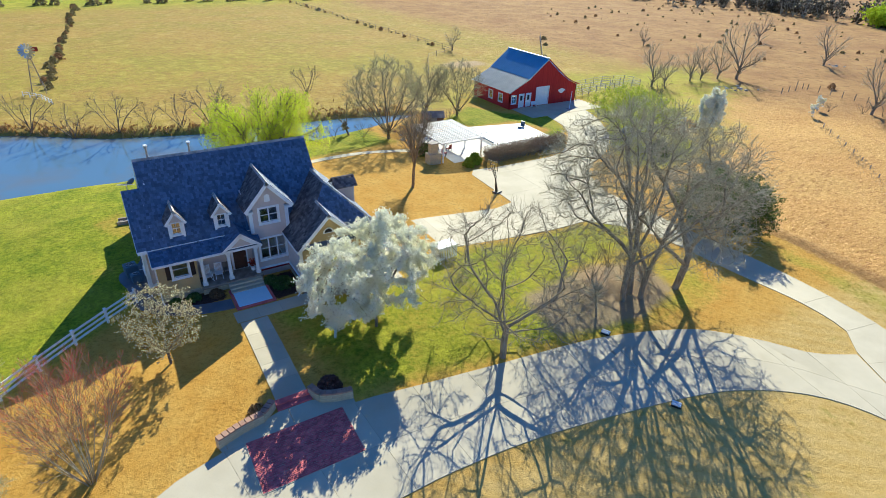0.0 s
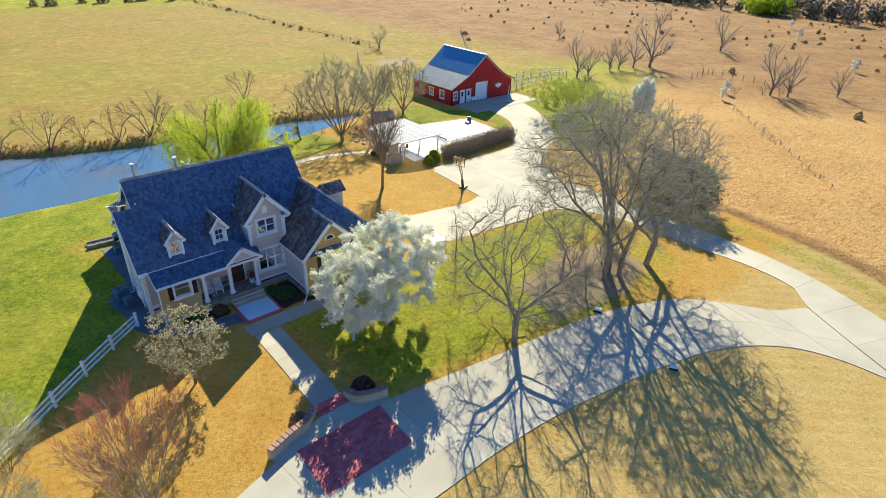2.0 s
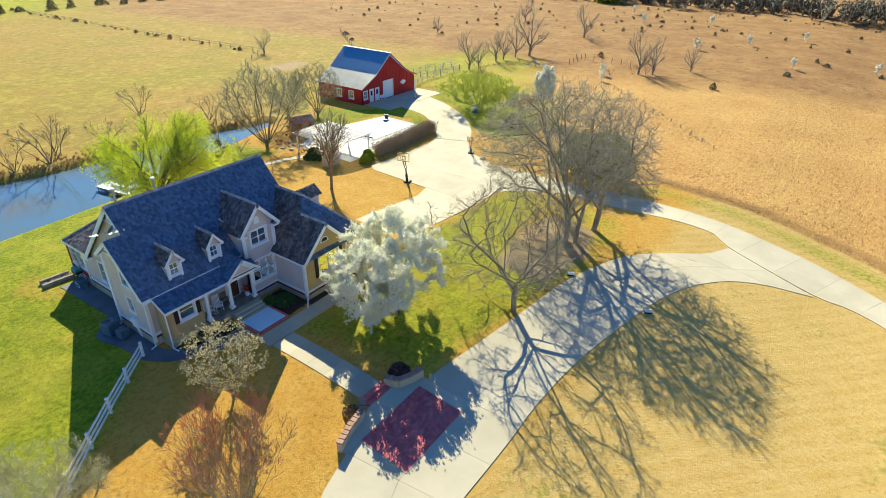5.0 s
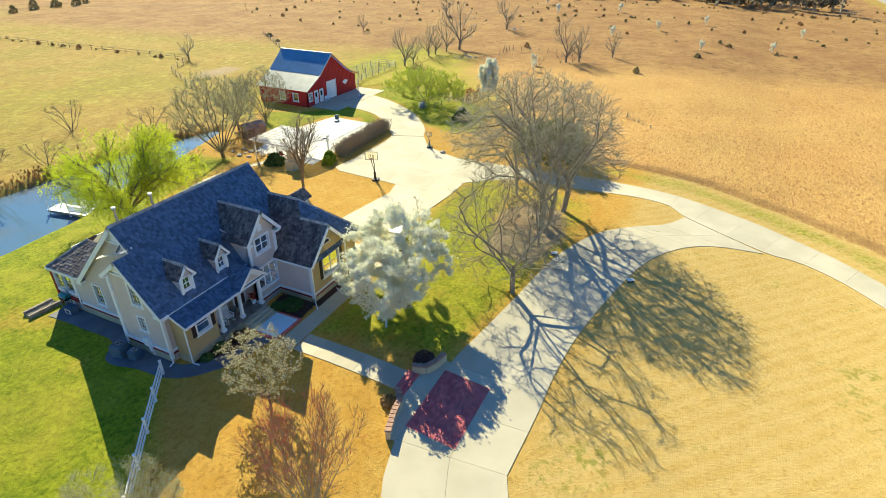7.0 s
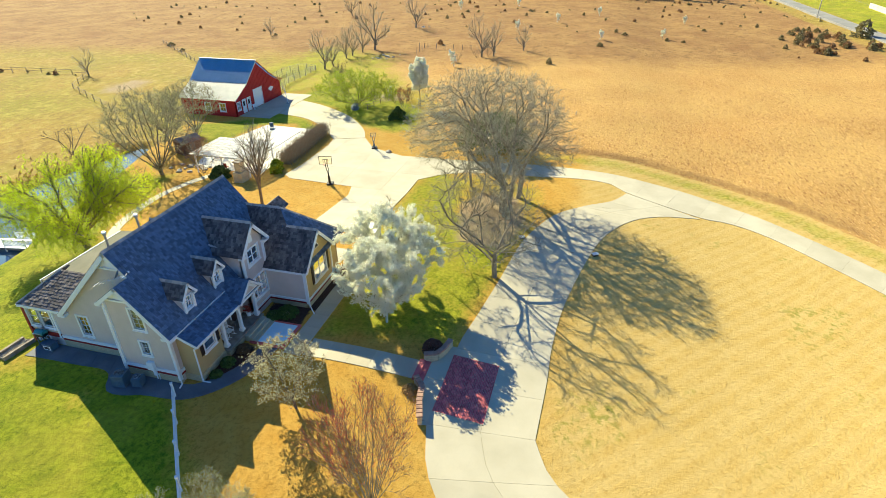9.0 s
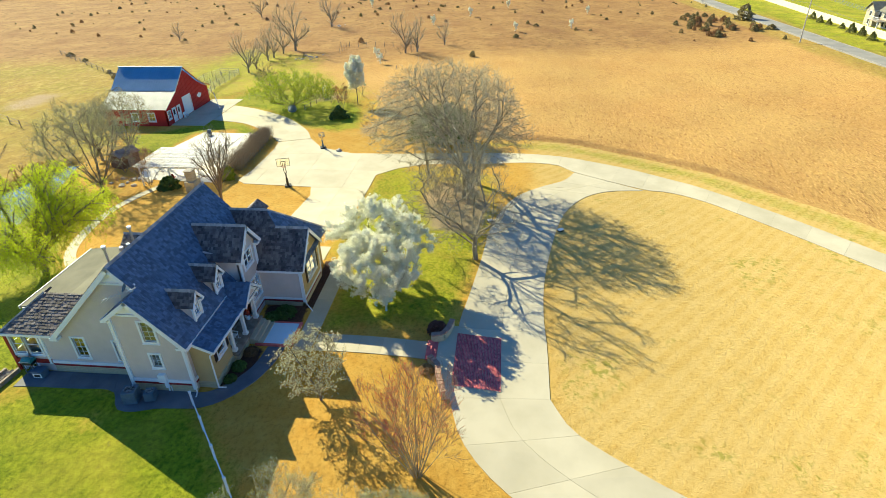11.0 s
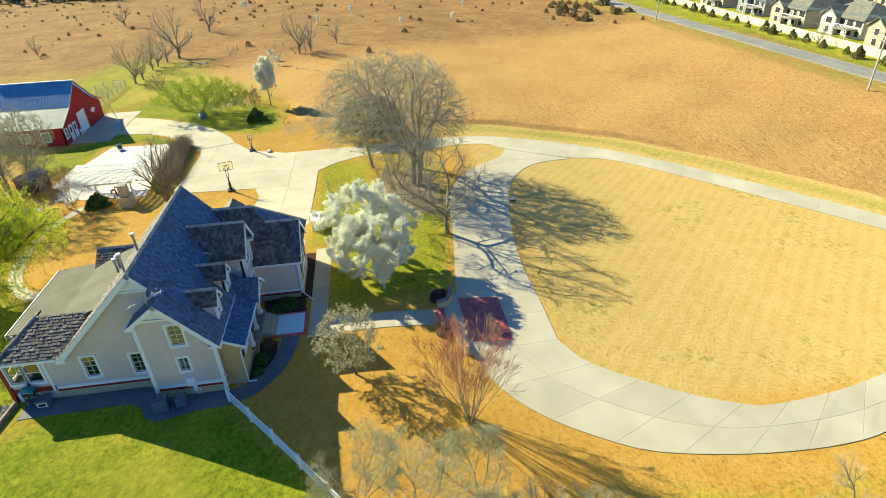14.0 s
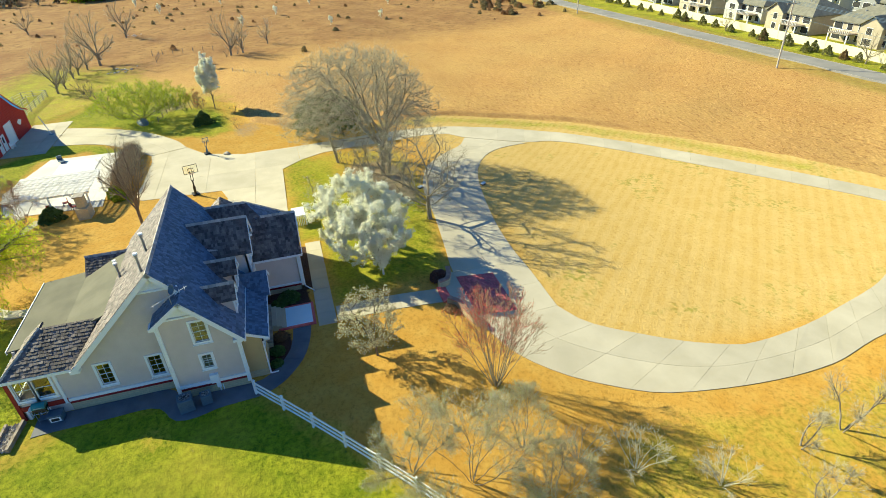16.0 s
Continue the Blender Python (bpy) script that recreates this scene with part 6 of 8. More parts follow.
for pts, rad, level in limbs:
    if level < 1:
        continue
    for k, p in enumerate(pts[1:]):
        if level == 1 and k < len(pts) // 2:
            continue
        for _ in range(2 if level == 2 else 4):
            a = rng.uniform(0, 6.283)
            q, d, line = Vector(p), Vector((math.cos(a), math.sin(a), 0.45)), [Vector(p)]
            for j in range(rng.randint(4, 11)):
                d = (d * 0.85 + Vector((rng.gauss(0, 0.16), rng.gauss(0, 0.16), -0.15))).normalized() * 0.28
                q = q + d
                if q.z < 1.7 + 0.9 * math.sin(p[0] * 1.7 + p[1]):
                    break
                line.append(q)
                for _ in range(5):
                    blade(verts, faces, q + Vector((rng.gauss(0, 0.06), rng.gauss(0, 0.06), rng.gauss(0, 0.09))), rng.uniform(0.04, 0.078), rng, 1.0)
            withes.append((line, [0.008] * len(line), 4))
part("withe", tubes("withe", withes), leafy("willow_withe", (0.30, 0.30, 0.05), (0.40, 0.38, 0.08)), t, kind="stuff")
part("leaves", raw("leaves", verts, faces), M_WILLOW, t, kind="stuff")

rng = random.Random(17)
M_TWIGS = surface("dark_brown_twigs", (0.14, 0.095, 0.06), (0.22, 0.15, 0.095), 1, 10, 0.85, bump=0)
WIDE = [(8, 1.7, 1.2, 0.05, 0.0), (10, 0.46, 0.8, 0.10, 0.02), (8, 0.5, 0.7, 0.13, 0.04), (6, 0.55, 0.7, 0.16, 0.04), (2, 0.6, 0.7, 0.2, 0.03)]
UPRIGHT = [(11, 1.6, 0.5, 0.04, 0.02), (11, 0.42, 0.75, 0.08, 0.05), (9, 0.5, 0.7, 0.1, 0.06), (7, 0.55, 0.7, 0.15, 0.06)]
SMALL = [(8, 1.6, 1.0, 0.06, 0.02), (8, 0.5, 0.75, 0.11, 0.03), (6, 0.5, 0.7, 0.13, 0.05), (4, 0.55, 0.7, 0.16, 0.04)]
bank = crown_tree("bank_tree", (32.8, 28.5), None, aims_in(rng, 950, (33.0, 28.8, 4.8), (6.1, 5.9, 4.8), 0.4, -0.6), 92, "big bare tree on the pond bank", group="pond trees", step=0.45, kill=0.55, rise=0.0, tip=0.014, power=2.0, most=0.3, per=4, length=0.7, thick=0.013, lift=0.15, side=1,
                  twig=M_LIMB, shoot=M_TWIGD, leaf=(1, 0.055, 0.08, 0.0), leaf_mat=M_OLIVE, leaf_name="bud_haze", stems=boughs_of(192, (32.8, 28.5), (0, 0.05), 1.5, [(8, 1.7, 1.25, 0.05, 0.0), (4, 0.45, 0.85, 0.1, 0.0), (0, 0, 0, 0.1, 0.02)], ((33.0, 28.8, 4.8), (5.0, 4.8, 4.0))))
branch_tree("yard_tree", (26.8, 10.4), [((0.02, 0, 1), 4.2, 0.17)], UPRIGHT, ((27.0, 10.2, 5.2), (2.5, 2.7, 4.2)), 93, "slim bare tree on the gold lawn", tip=0.010, bark=M_BARK, twig=M_BARK, shoot=M_TWIGD)
stemmy(34.6, 23.6, 2.3, 4.8, 7, 94, "small bare tree beside the terrace", M_LIMB, M_TWIGR, name="bank_tree", group="pond trees")
branch_tree("bank_tree", (28.5, 32.2), [((-0.3, 0.3, 1), 2.0, 0.15)], SMALL, ((26.8, 33.4, 3.4), (2.8, 2.8, 3.0)), 95, "leaning bare tree at the water's edge", group="pond trees", tip=0.009, shoot=M_TWIGD)
branch_tree("bank_tree", (42.5, 35.0), [((0, 0, 1), 2.4, 0.2)], WIDE, ((42.4, 35.0, 4.0), (3.6, 3.6, 3.7)), 90, "grey-green bare tree on the pond bank", group="pond trees", tip=0.010, shoot=M_TWIGD, leaf=(1, 0.05, 0.08, 0.0), leaf_mat=M_OLIVE, leaf_name="bud_haze")
sow(bank, [(47.5, 34.2, 0.78)], 4)
scrub = stemmy(1.2, 47.3, 3.6, 6.4, 6, 96, "bare brown scrub on the far bank", M_BARK, M_TWIGS, name="bank_scrub", group="far bank scrub", kids=(6, 4, 2, 0), thick=0.07, spread=0.75)
sow(scrub, [(60.4, 2.6, 0.2), (57.6, 2.0, 0.18), (63.6, 0.8, 0.22), (66.2, 2.6, 0.24), (70.4, 10.6, 0.26), (72, 12.4, 0.3), (71.6, 14.8, 0.3), (72.4, 8.8, 0.3), (113.2, 2.8, 0.42), (111.6, 5.2, 0.34), (107.2, 8.6, 0.3), (73, 22, 0.45), (77, 23.6, 0.5), (81, 25.6, 0.55), (85.5, 28, 0.55), (90, 30, 0.55), (73.5, 8.6, 0.4), (76, 6.4, 0.4), (37, 26.4, 0.42), (38.4, 29.2, 0.45), (30, 30.6, 0.4), (26, 31.4, 0.36), (44.6, 32, 0.4), (8.9, 45.6, 0.85), (12.7, 45.3, 1.1), (-4.2, 48.9, 0.9), (5.3, 48.9, 0.55), (-9, 53, 1.0), (-18, 58, 1.1), (20.5, 46, 0.7), (31, 57, 0.9), (15, 49, 0.7), (36, 46, 0.8), (-28, 62, 1.0), (-38, 68, 1.1)], 5)
crown_tree("spring_tree", (67.0, 16.2), None, aims_in(rng, 620, (66.9, 16.0, 1.5), (5.2, 8.0, 3.7), 0.4, -0.2), 97, "low spreading tree in fresh green leaf", step=0.45, kill=0.55, rise=0.0, most=0.2, per=3, length=0.6, thick=0.01, twig=M_TWIGD, leaf=(5, 0.07, 0.11, 0.0), leaf_mat=M_GREENT,
           stems=boughs_of(197, (67.0, 16.2), (0, 0), 1.2, [(11, 4.6, 1.35, 0.05, 0.0), (3, 0.42, 0.8, 0.08, 0.01), (0, 0, 0, 0.1, 0.02)], ((66.9, 16.0, 1.4), (4.4, 7.0, 3.1))))
wp = crown_tree("column_pear", (69.6, 5.7), [(69.6, 5.7, -0.6), (69.6, 5.7, 0.2), (69.6, 5.7, 0.9)], aims_in(rng, 330, (69.6, 5.7, 3.8), (1.6, 1.7, 3.3), 0.1, -0.7), 98, "narrow pear tree in white blossom", group="white pears", step=0.35, kill=0.4, rise=0.1, most=0.12, per=3, length=0.35, side=1, lift=0.6, leaf=(7, 0.10, 0.11, 0.0), leaf_mat=M_BLOOM, leaf_name="blossom", puff=True)
far_pear = crown_tree("column_pear", (106, 9.8), [(106, 9.8, -0.6), (106, 9.8, -0.2)], aims_in(rng, 40, (106, 9.8, 0.45), (0.75, 0.75, 1.15), 0.2, -0.9), 102, "small pear tree in white blossom on the prairie", group="white pears", step=0.3, kill=0.35, most=0.08, per=2, length=0.3, side=0, leaf=(4, 0.13, 0.08, 0.0), leaf_mat=M_BLOOM, leaf_name="blossom", puff=True)
sow(far_pear, [(100.6, 7.9, 0.9), (192, 29, 1.3), (150, -38, 1.0), (168, -8, 1.1), (152, 2, 1.1), (178, -46, 1.0), (140, -22, 1.0), (205, 10, 1.2), (215, 40, 1.2), (185, -20, 1.1)], 6)
for gx, gy, tall in ((70.6, 9.4, 3.6), (72.0, 9.0, 3.2)):
    vase_shrub("garden_shrub", gx, gy, tall, 0.5, 6, 100 + int(10 * gx), "bare red-brown shrub by the white pear", 0.026)
vase_shrub("garden_shrub", 66.2, 7.6, 3.4, 0.45, 6, 99, "bare red-brown shrub by the white pear", 0.03)
far_tree = branch_tree("field_tree", (93, 35), [((0.1, 0, 1), 2.0, 0.22)], SMALL, ((93.2, 35, 3.6), (3.4, 3.4, 3.8)), 101, "bare tree in the row behind the barn", group="field trees", tip=0.015, bark=M_BARKL, twig=M_TWIGD, shoot=M_TWIG)
sow(far_tree, [(96, 34.4, 0.75), (104.5, 35, 0.85), (107.4, 34.7, 0.85), (112, 34, 0.95), (116, 32.3, 1.4), (150, 32.5, 1.15), (112.5, 4.2, 1.15), (114, 1.6, 1.0), (122.5, -4.2, 0.75), (77, 83, 0.7), (170, 62, 0.9), (130, 70, 0.6)], 7)


def conifer(name, x, y, h, r, n, seed, label, mat, group="", size=0.12, full=0.75, airy=False):
    """A cedar: a stem and sprays of foliage, fuller low down, ragged at the edge."""
    rng = random.Random(seed)
    t = thing(name, x, y, gh(x, y), label, "tree", group)
    part("trunk", tube((0, 0, -0.1), (0, 0, h * 0.8), 0.05 * h ** 0.5, 0.01, 6), M_BARK, t)
    verts, faces = [], []
    for k in range(n):
        f = rng.random() ** 1.3
        a = rng.uniform(0, 6.283)
        rr = r * (1 - f) ** full * (0.55 + 0.45 * rng.random() ** 0.5) * (1 + 0.22 * math.sin(3 * a + 9 * f))
        c = (rr * math.cos(a), rr * math.sin(a), 0.08 * h + f * h * 0.92)
        if airy:
            blade(verts, faces, c, size * rng.uniform(0.6, 1.5), rng)
        else:
            fleck(verts, faces, c, size * rng.uniform(0.6, 1.5), rng, 1.8)
    part("foliage", raw("foliage", verts, faces), mat, t, kind="stuff")
    return t


rng = random.Random(19)
crown_tree("old_cedar", (50.2, -10.9), [(50.2, -10.9, -0.8), (50.2, -10.9, -0.3), (50.2, -10.9, 0.3)], aims_in(rng, 620, (50.2, -10.9, 1.2), (4.5, 4.9, 3.1), 0.5, -0.6), 7, "broad dark green cedar across the drive from the clump",
           step=0.45, kill=0.5, rise=-0.02, most=0.24, per=4, length=0.7, thick=0.012, lift=0.0, side=2, fork=(6, 2.0, 0.9), twig=M_TWIGD, leaf=(5, 0.10, 0.10, 0.1), leaf_mat=M_CEDAR, leaf_name="foliage", droop=0.5)
conifer("garden_evergreen", 62.0, 7.0, 2.0, 1.5, 700, 8, "round dark evergreen by the drive", M_CEDAR)
conifer("terrace_evergreen", 33.9, 20.6, 1.4, 1.2, 700, 9, "low green evergreen beside the terrace", M_CEDAR, full=0.4)
conifer("court_evergreen", 38.2, 15.2, 1.2, 0.8, 500, 10, "small green shrub at the hedge's end", M_GREENT, "hedge shrubs", full=0.4)
conifer("court_evergreen", 36.9, 14.6, 1.0, 0.7, 400, 12, "small green shrub at the hedge's end", M_GREENT, "hedge shrubs", full=0.4)

# hedge of bare brown stems
t = thing("hedge", 0, 0, 0, "clipped brown leafless hedge along the court", "hedge")
rng = random.Random(12)
verts, faces, limbs = [], [], []
for k in range(2600):
    f = rng.random()
    x, y = 39.6 + 13.4 * f, 14.9 + 0.9 * f + rng.gauss(0, 0.55)
    p = Vector((x, y, gh(x, y)))
    q = p + Vector((rng.gauss(0, 0.3), rng.gauss(0, 0.3), rng.uniform(0.9, 1.9)))
    limbs.append(([p, p.lerp(q, 0.5) + Vector((rng.gauss(0, 0.08), rng.gauss(0, 0.08), 0)), q], [0.014, 0.011, 0.006], 3))
    for _ in range(3):
        fleck(verts, faces, p.lerp(q, rng.uniform(0.4, 1)) + Vector((rng.gauss(0, 0.08), rng.gauss(0, 0.08), 0)), 0.05, rng, 1.3)
part("stem", tubes("stem", limbs), M_TWIGD, t, kind="stuff")
part("dry_leaves", raw("dry_leaves", verts, faces), leafy("dry_hedge_leaf", (0.22, 0.145, 0.085), (0.37, 0.25, 0.15)), t, kind="stuff")


def shrub(name, x, y, r, h, n, seed, label, mat, size=0.07, group=""):
    rng = random.Random(seed)
    t = thing(name, x, y, gh(x, y), label, "shrub", group)
    verts, faces, limbs = [], [], []
    for k in range(n):
        a, b = rng.uniform(0, 6.283), rng.random()
        f = math.sqrt(rng.random())
        p = Vector((r * f * math.cos(a), r * f * math.sin(a), h * (0.15 + 0.85 * math.sqrt(max(0, 1 - f * f)) * b)))
        fleck(verts, faces, p, size * rng.uniform(0.6, 1.4), rng, 1.2)
        if k % 12 == 0:
            limbs.append(([Vector((p.x * 0.2, p.y * 0.2, -0.05)), p * 0.6, p], [0.02, 0.014, 0.008], 3))
    part("stem", tubes("stem", limbs), M_TWIG, t, kind="stuff")
    part("leaves", raw("leaves", verts, faces), mat, t, kind="stuff")


shrub("bed_shrub", 8.5, -3.0, 0.85, 0.75, 600, 21, "dark low evergreen shrub in the mulch bed", M_CEDAR, group="bed shrubs")
shrub("bed_shrub", 7.9, -2.2, 0.6, 0.6, 400, 22, "dark low evergreen shrub in the mulch bed", M_CEDAR, group="bed shrubs")
shrub("porch_shrub", 1.2, -1.75, 0.4, 0.4, 350, 23, "low green shrub against the porch footing", M_CEDAR, group="bed shrubs")
shrub("porch_shrub", 2.4, -1.85, 0.5, 0.5, 400, 24, "low green shrub against the porch footing", M_CEDAR, group="bed shrubs")
shrub("porch_shrub", 3.9, -2.1, 0.5, 0.55, 400, 25, "low russet shrub beside the steps", M_RUSTC, group="bed shrubs")
shrub("wall_shrub", 7.6, -14.9, 0.75, 1.0, 800, 26, "dark rounded barberry behind the low wall", leafy("barberry_leaf", (0.07, 0.036, 0.03), (0.15, 0.075, 0.055)))
shrub("wall_shrub", 3.4, -14.6, 0.5, 0.5, 300, 27, "dry tufted grass beside the walk", leafy("dry_tuft", (0.3, 0.19, 0.07), (0.42, 0.28, 0.1)))

# ---- front yard ----
pav = thing("brick_panel", 0, 0, 0, "rectangle of dull red pavers set in the drive", "paving", kind="structure")
verts, faces = [], []
rng = random.Random(31)
for j in range(31):
    x = 2.3 - (0.1 if j % 2 else 0)
    while x < 7.75:
        a, b = max(x, 2.3) + 0.004, min(x + 0.2, 7.75) - 0.004
        y0, y1 = -19.65 + j * 0.105 + 0.004, -19.65 + (j + 1) * 0.105 - 0.004
        if b - a > 0.03:
            z = gh((a + b) / 2, y0) + 0.075 + rng.uniform(-0.003, 0.004)
            k = len(verts)
            verts += [(a, y0, z), (b, y0, z), (b, y1, z), (a, y1, z), (a, y0, z - 0.06), (b, y0, z - 0.06), (b, y1, z - 0.06), (a, y1, z - 0.06)]
            faces += [(k, k + 1, k + 2, k + 3), (k, k + 4, k + 5, k + 1), (k + 1, k + 5, k + 6, k + 2), (k + 2, k + 6, k + 7, k + 3), (k + 3, k + 7, k + 4, k)]
        x += 0.2
part("paver", raw("paver", verts, faces), M_BRICK, pav, kind="stuff")
part("mortar_bed", prism([(2.25, -19.7), (7.8, -19.7), (7.8, -16.35), (2.25, -16.35)], lambda x, y: gh(x, y) - 0.02, lambda x, y: gh(x, y) + 0.062), M_CONC, pav)


def low_wall(name, pts, high, label):
    """A thin garden wall of stone with separate brick caps."""
    t = thing(name, 0, 0, 0, label, "garden wall", "walk walls")
    line = resample(np.array(pts, float), max(2, round(sum(math.dist(a, b) for a, b in zip(pts, pts[1:])) / 0.32)))
    bm = bmesh.new()
    cap = raw("cap_brick_mesh", [(-0.15, -0.2, 0), (0.15, -0.2, 0), (0.15, 0.2, 0), (-0.15, 0.2, 0), (-0.14, -0.19, 0.09), (0.14, -0.19, 0.09), (0.14, 0.19, 0.09), (-0.14, 0.19, 0.09)],
              [(4, 5, 6, 7), (0, 1, 5, 4), (1, 2, 6, 5), (2, 3, 7, 6), (3, 0, 4, 7), (3, 2, 1, 0)])
    cap.materials.append(M_CAP)
    for p, q in zip(line, line[1:]):
        c, d = (p + q) / 2, q - p
        a = math.degrees(math.atan2(d[1], d[0]))
        z = gh(*c)
        n = float(np.hypot(*d)) / 2 + 0.02
        add_box(bm, -n, n, -0.14, 0.14, -0.2, high, 0, pose(c[0], c[1], z, 0, 0, a))
        ob = new("cap_brick", cap)
        ob.parent = t
        ob.matrix_basis = pose(c[0], c[1], z + high, 0, 0, a)
    part("wall_body", bm, M_STONE, t)


low_wall("garden_wall", [(1.0, -16.0), (2.4, -15.55), (3.6, -15.35), (4.3, -14.7)], 0.6, "low stone wall with pale brick caps by the walk")
low_wall("garden_wall", [(6.5, -14.6), (6.8, -15.4), (7.6, -15.75), (8.6, -15.95)], 0.6, "low stone wall with pale brick caps by the walk")
steps = thing("walk_steps", 0, 0, 0, "two dark red brick steps at the end of the walk", "steps")
for k in range(2):
    part("step", box(4.45, 6.45, -15.1 + 0.35 * k, -14.7 + 0.35 * k, gh(5.4, -15) - 0.2, gh(5.4, -15) + 0.1 + 0.12 * k, 0.01), M_BRICK, steps)

fence = thing("rail_fence", 0, 0, 0, "white three-rail fence running out from the house", "fence")
FA, FB, FN = Vector((-1.15, -0.35)), Vector((-16.5, -13.2)), 9
for k in range(FN):
    p = FA.lerp(FB, k / (FN - 1))
    z = gh(p.x, p.y)
    bm = box(-0.065, 0.065, -0.065, 0.065, z - 0.3, z + 1.12)
    add_box(bm, -0.085, 0.085, -0.085, 0.085, z + 1.12, z + 1.17)
    ob = part("post", bm, M_WHITE, fence)
    ob.matrix_basis = pose(p.x, p.y, 0, 0, 0, 40)
    if k < FN - 1:
        q = FA.lerp(FB, (k + 1) / (FN - 1))
        for h in (0.30, 0.64, 0.98):
            a, b = Vector((p.x, p.y, z + h)), Vector((q.x, q.y, gh(q.x, q.y) + h))
            m = Matrix.Translation(a) @ (b - a).to_track_quat("X", "Z").to_matrix().to_4x4()
            part("rail", box(0, (b - a).length, -0.025, 0.025, -0.07, 0.07, 0, m), M_WHITE, fence)


def drive_marker(x, y, turn):
    t = thing("drive_light", x, y, gh(x, y), "pair of short white tubes of a low drive light", "lamp", "drive lights", turn)
    for s in (-0.11, 0.11):
        part("tube", tube((-0.28, s, 0.2), (0.28, s, 0.2), 0.075, 0.075, 10), M_WHITE, t)
    part("stand", box(-0.3, 0.3, -0.2, 0.2, 0, 0.13, 0.02), M_BLACK, t)


drive_marker(26.9, -18.3, 115)
drive_marker(25.8, -25.4, 120)


def basketball_hoop(x, y, high, turn, board, label, post_mat):
    t = thing("basketball_hoop", x, y, gh(x, y) + PAVE_LIFT, label, "basketball hoop", "hoops", turn)
    w, h = board
    reach = 1.1 * high / 3
    part("base", box(-0.55, 0.35, -0.38, 0.38, 0, 0.16, 0.05), M_BLACK, t)
    part("post", tube((0, 0, 0.1), (reach * 0.35, 0, high * 0.62), 0.09, 0.075, 10), post_mat, t)
    part("post_sleeve", tube((0.0, 0, 0.1), (reach * 0.2, 0, high * 0.36), 0.15, 0.14, 10), post_mat, t, "padded post sleeve")
    for s in (-0.12, 0.12):
        part("arm", tube((reach * 0.33, s, high * 0.6), (reach, s, high * 1.03), 0.03, 0.03, 6), post_mat, t)
        part("arm", tube((reach * 0.36, s, high * 0.66), (reach, s, high * 1.2), 0.03, 0.03, 6), post_mat, t)
    clear = part("backboard", box(reach, reach + 0.03, -w / 2, w / 2, high - 0.05, high + h - 0.05), pane_glass("backboard_acrylic", (0.95, 0.95, 0.85)), t, "clear acrylic backboard")
    clear.visible_shadow = False
    bm = bmesh.new()
    e = 0.045
    for q in ((-w / 2, w / 2, high - 0.05, high - 0.05 + e), (-w / 2, w / 2, high + h - 0.05 - e, high + h - 0.05), (-w / 2, -w / 2 + e, high - 0.05, high + h - 0.05), (w / 2 - e, w / 2, high - 0.05, high + h - 0.05), (-0.3, 0.3, high + 0.1, high + 0.14), (-0.3, 0.3, high + 0.52, high + 0.56), (-0.3, -0.26, high + 0.1, high + 0.56), (0.26, 0.3, high + 0.1, high + 0.56)):
        add_box(bm, reach - 0.012, reach + 0.045, q[0], q[1], q[2], q[3])
    part("board_frame", bm, post_mat, t)
    bm = bmesh.new()
    for k in range(20):
        a, b = 2 * math.pi * k / 20, 2 * math.pi * (k + 1) / 20
        add_tube(bm, (reach + 0.3 + 0.23 * math.cos(a), 0.23 * math.sin(a), high), (reach + 0.3 + 0.23 * math.cos(b), 0.23 * math.sin(b), high), 0.014, sides=5)
    part("rim", bm, M_RED, t)


basketball_hoop(35.0, 6.2, 3.05, 197, (1.5, 0.98), "black portable basketball hoop with clear board on the court", M_BLACK)
basketball_hoop(48.2, 5.7, 1.9, 200, (0.8, 0.6), "small grey children's basketball hoop at the court's edge", M_GREYP)
t = thing("edge_rock", 47.2, 3.2, gh(47.2, 3.2), "grey rock on the gold grass by the court", "rock")
bm = bmesh.new()
bmesh.ops.create_icosphere(bm, subdivisions=2, radius=0.4)
for v in bm.verts:
    v.co *= 1 + 0.25 * noise.noise(v.co * 4)
    v.co.z = max(v.co.z * 0.7, -0.1) + 0.08
part("boulder", bm, M_ROCK, t)

bin_ = thing("slatted_bin", 21.6, -4.75, gh(21.6, -4.75), "white slatted bin store with a lid beside the drive", "bin store", turn=4)
part("lid", box(-0.95, 0.95, -0.6, 0.6, 1.1, 1.18, 0.02), M_WHITE, bin_)
for s in (-0.58, 0.56):
    part("rail", box(-0.9, 0.9, s, s + 0.03, 0.1, 0.2), M_WHITE, bin_)
    part("rail", box(-0.9, 0.9, s, s + 0.03, 0.98, 1.08), M_WHITE, bin_)
    for k in range(11):
        part("slat", box(-0.9 + k * 0.172, -0.82 + k * 0.172, s - 0.02, s + 0.01, 0.02, 1.1), M_WHITE, bin_)
for s in (-0.92, 0.89):
    for k in range(7):
        part("slat", box(s, s + 0.03, -0.56 + k * 0.17, -0.48 + k * 0.17, 0.02, 1.1), M_WHITE, bin_)

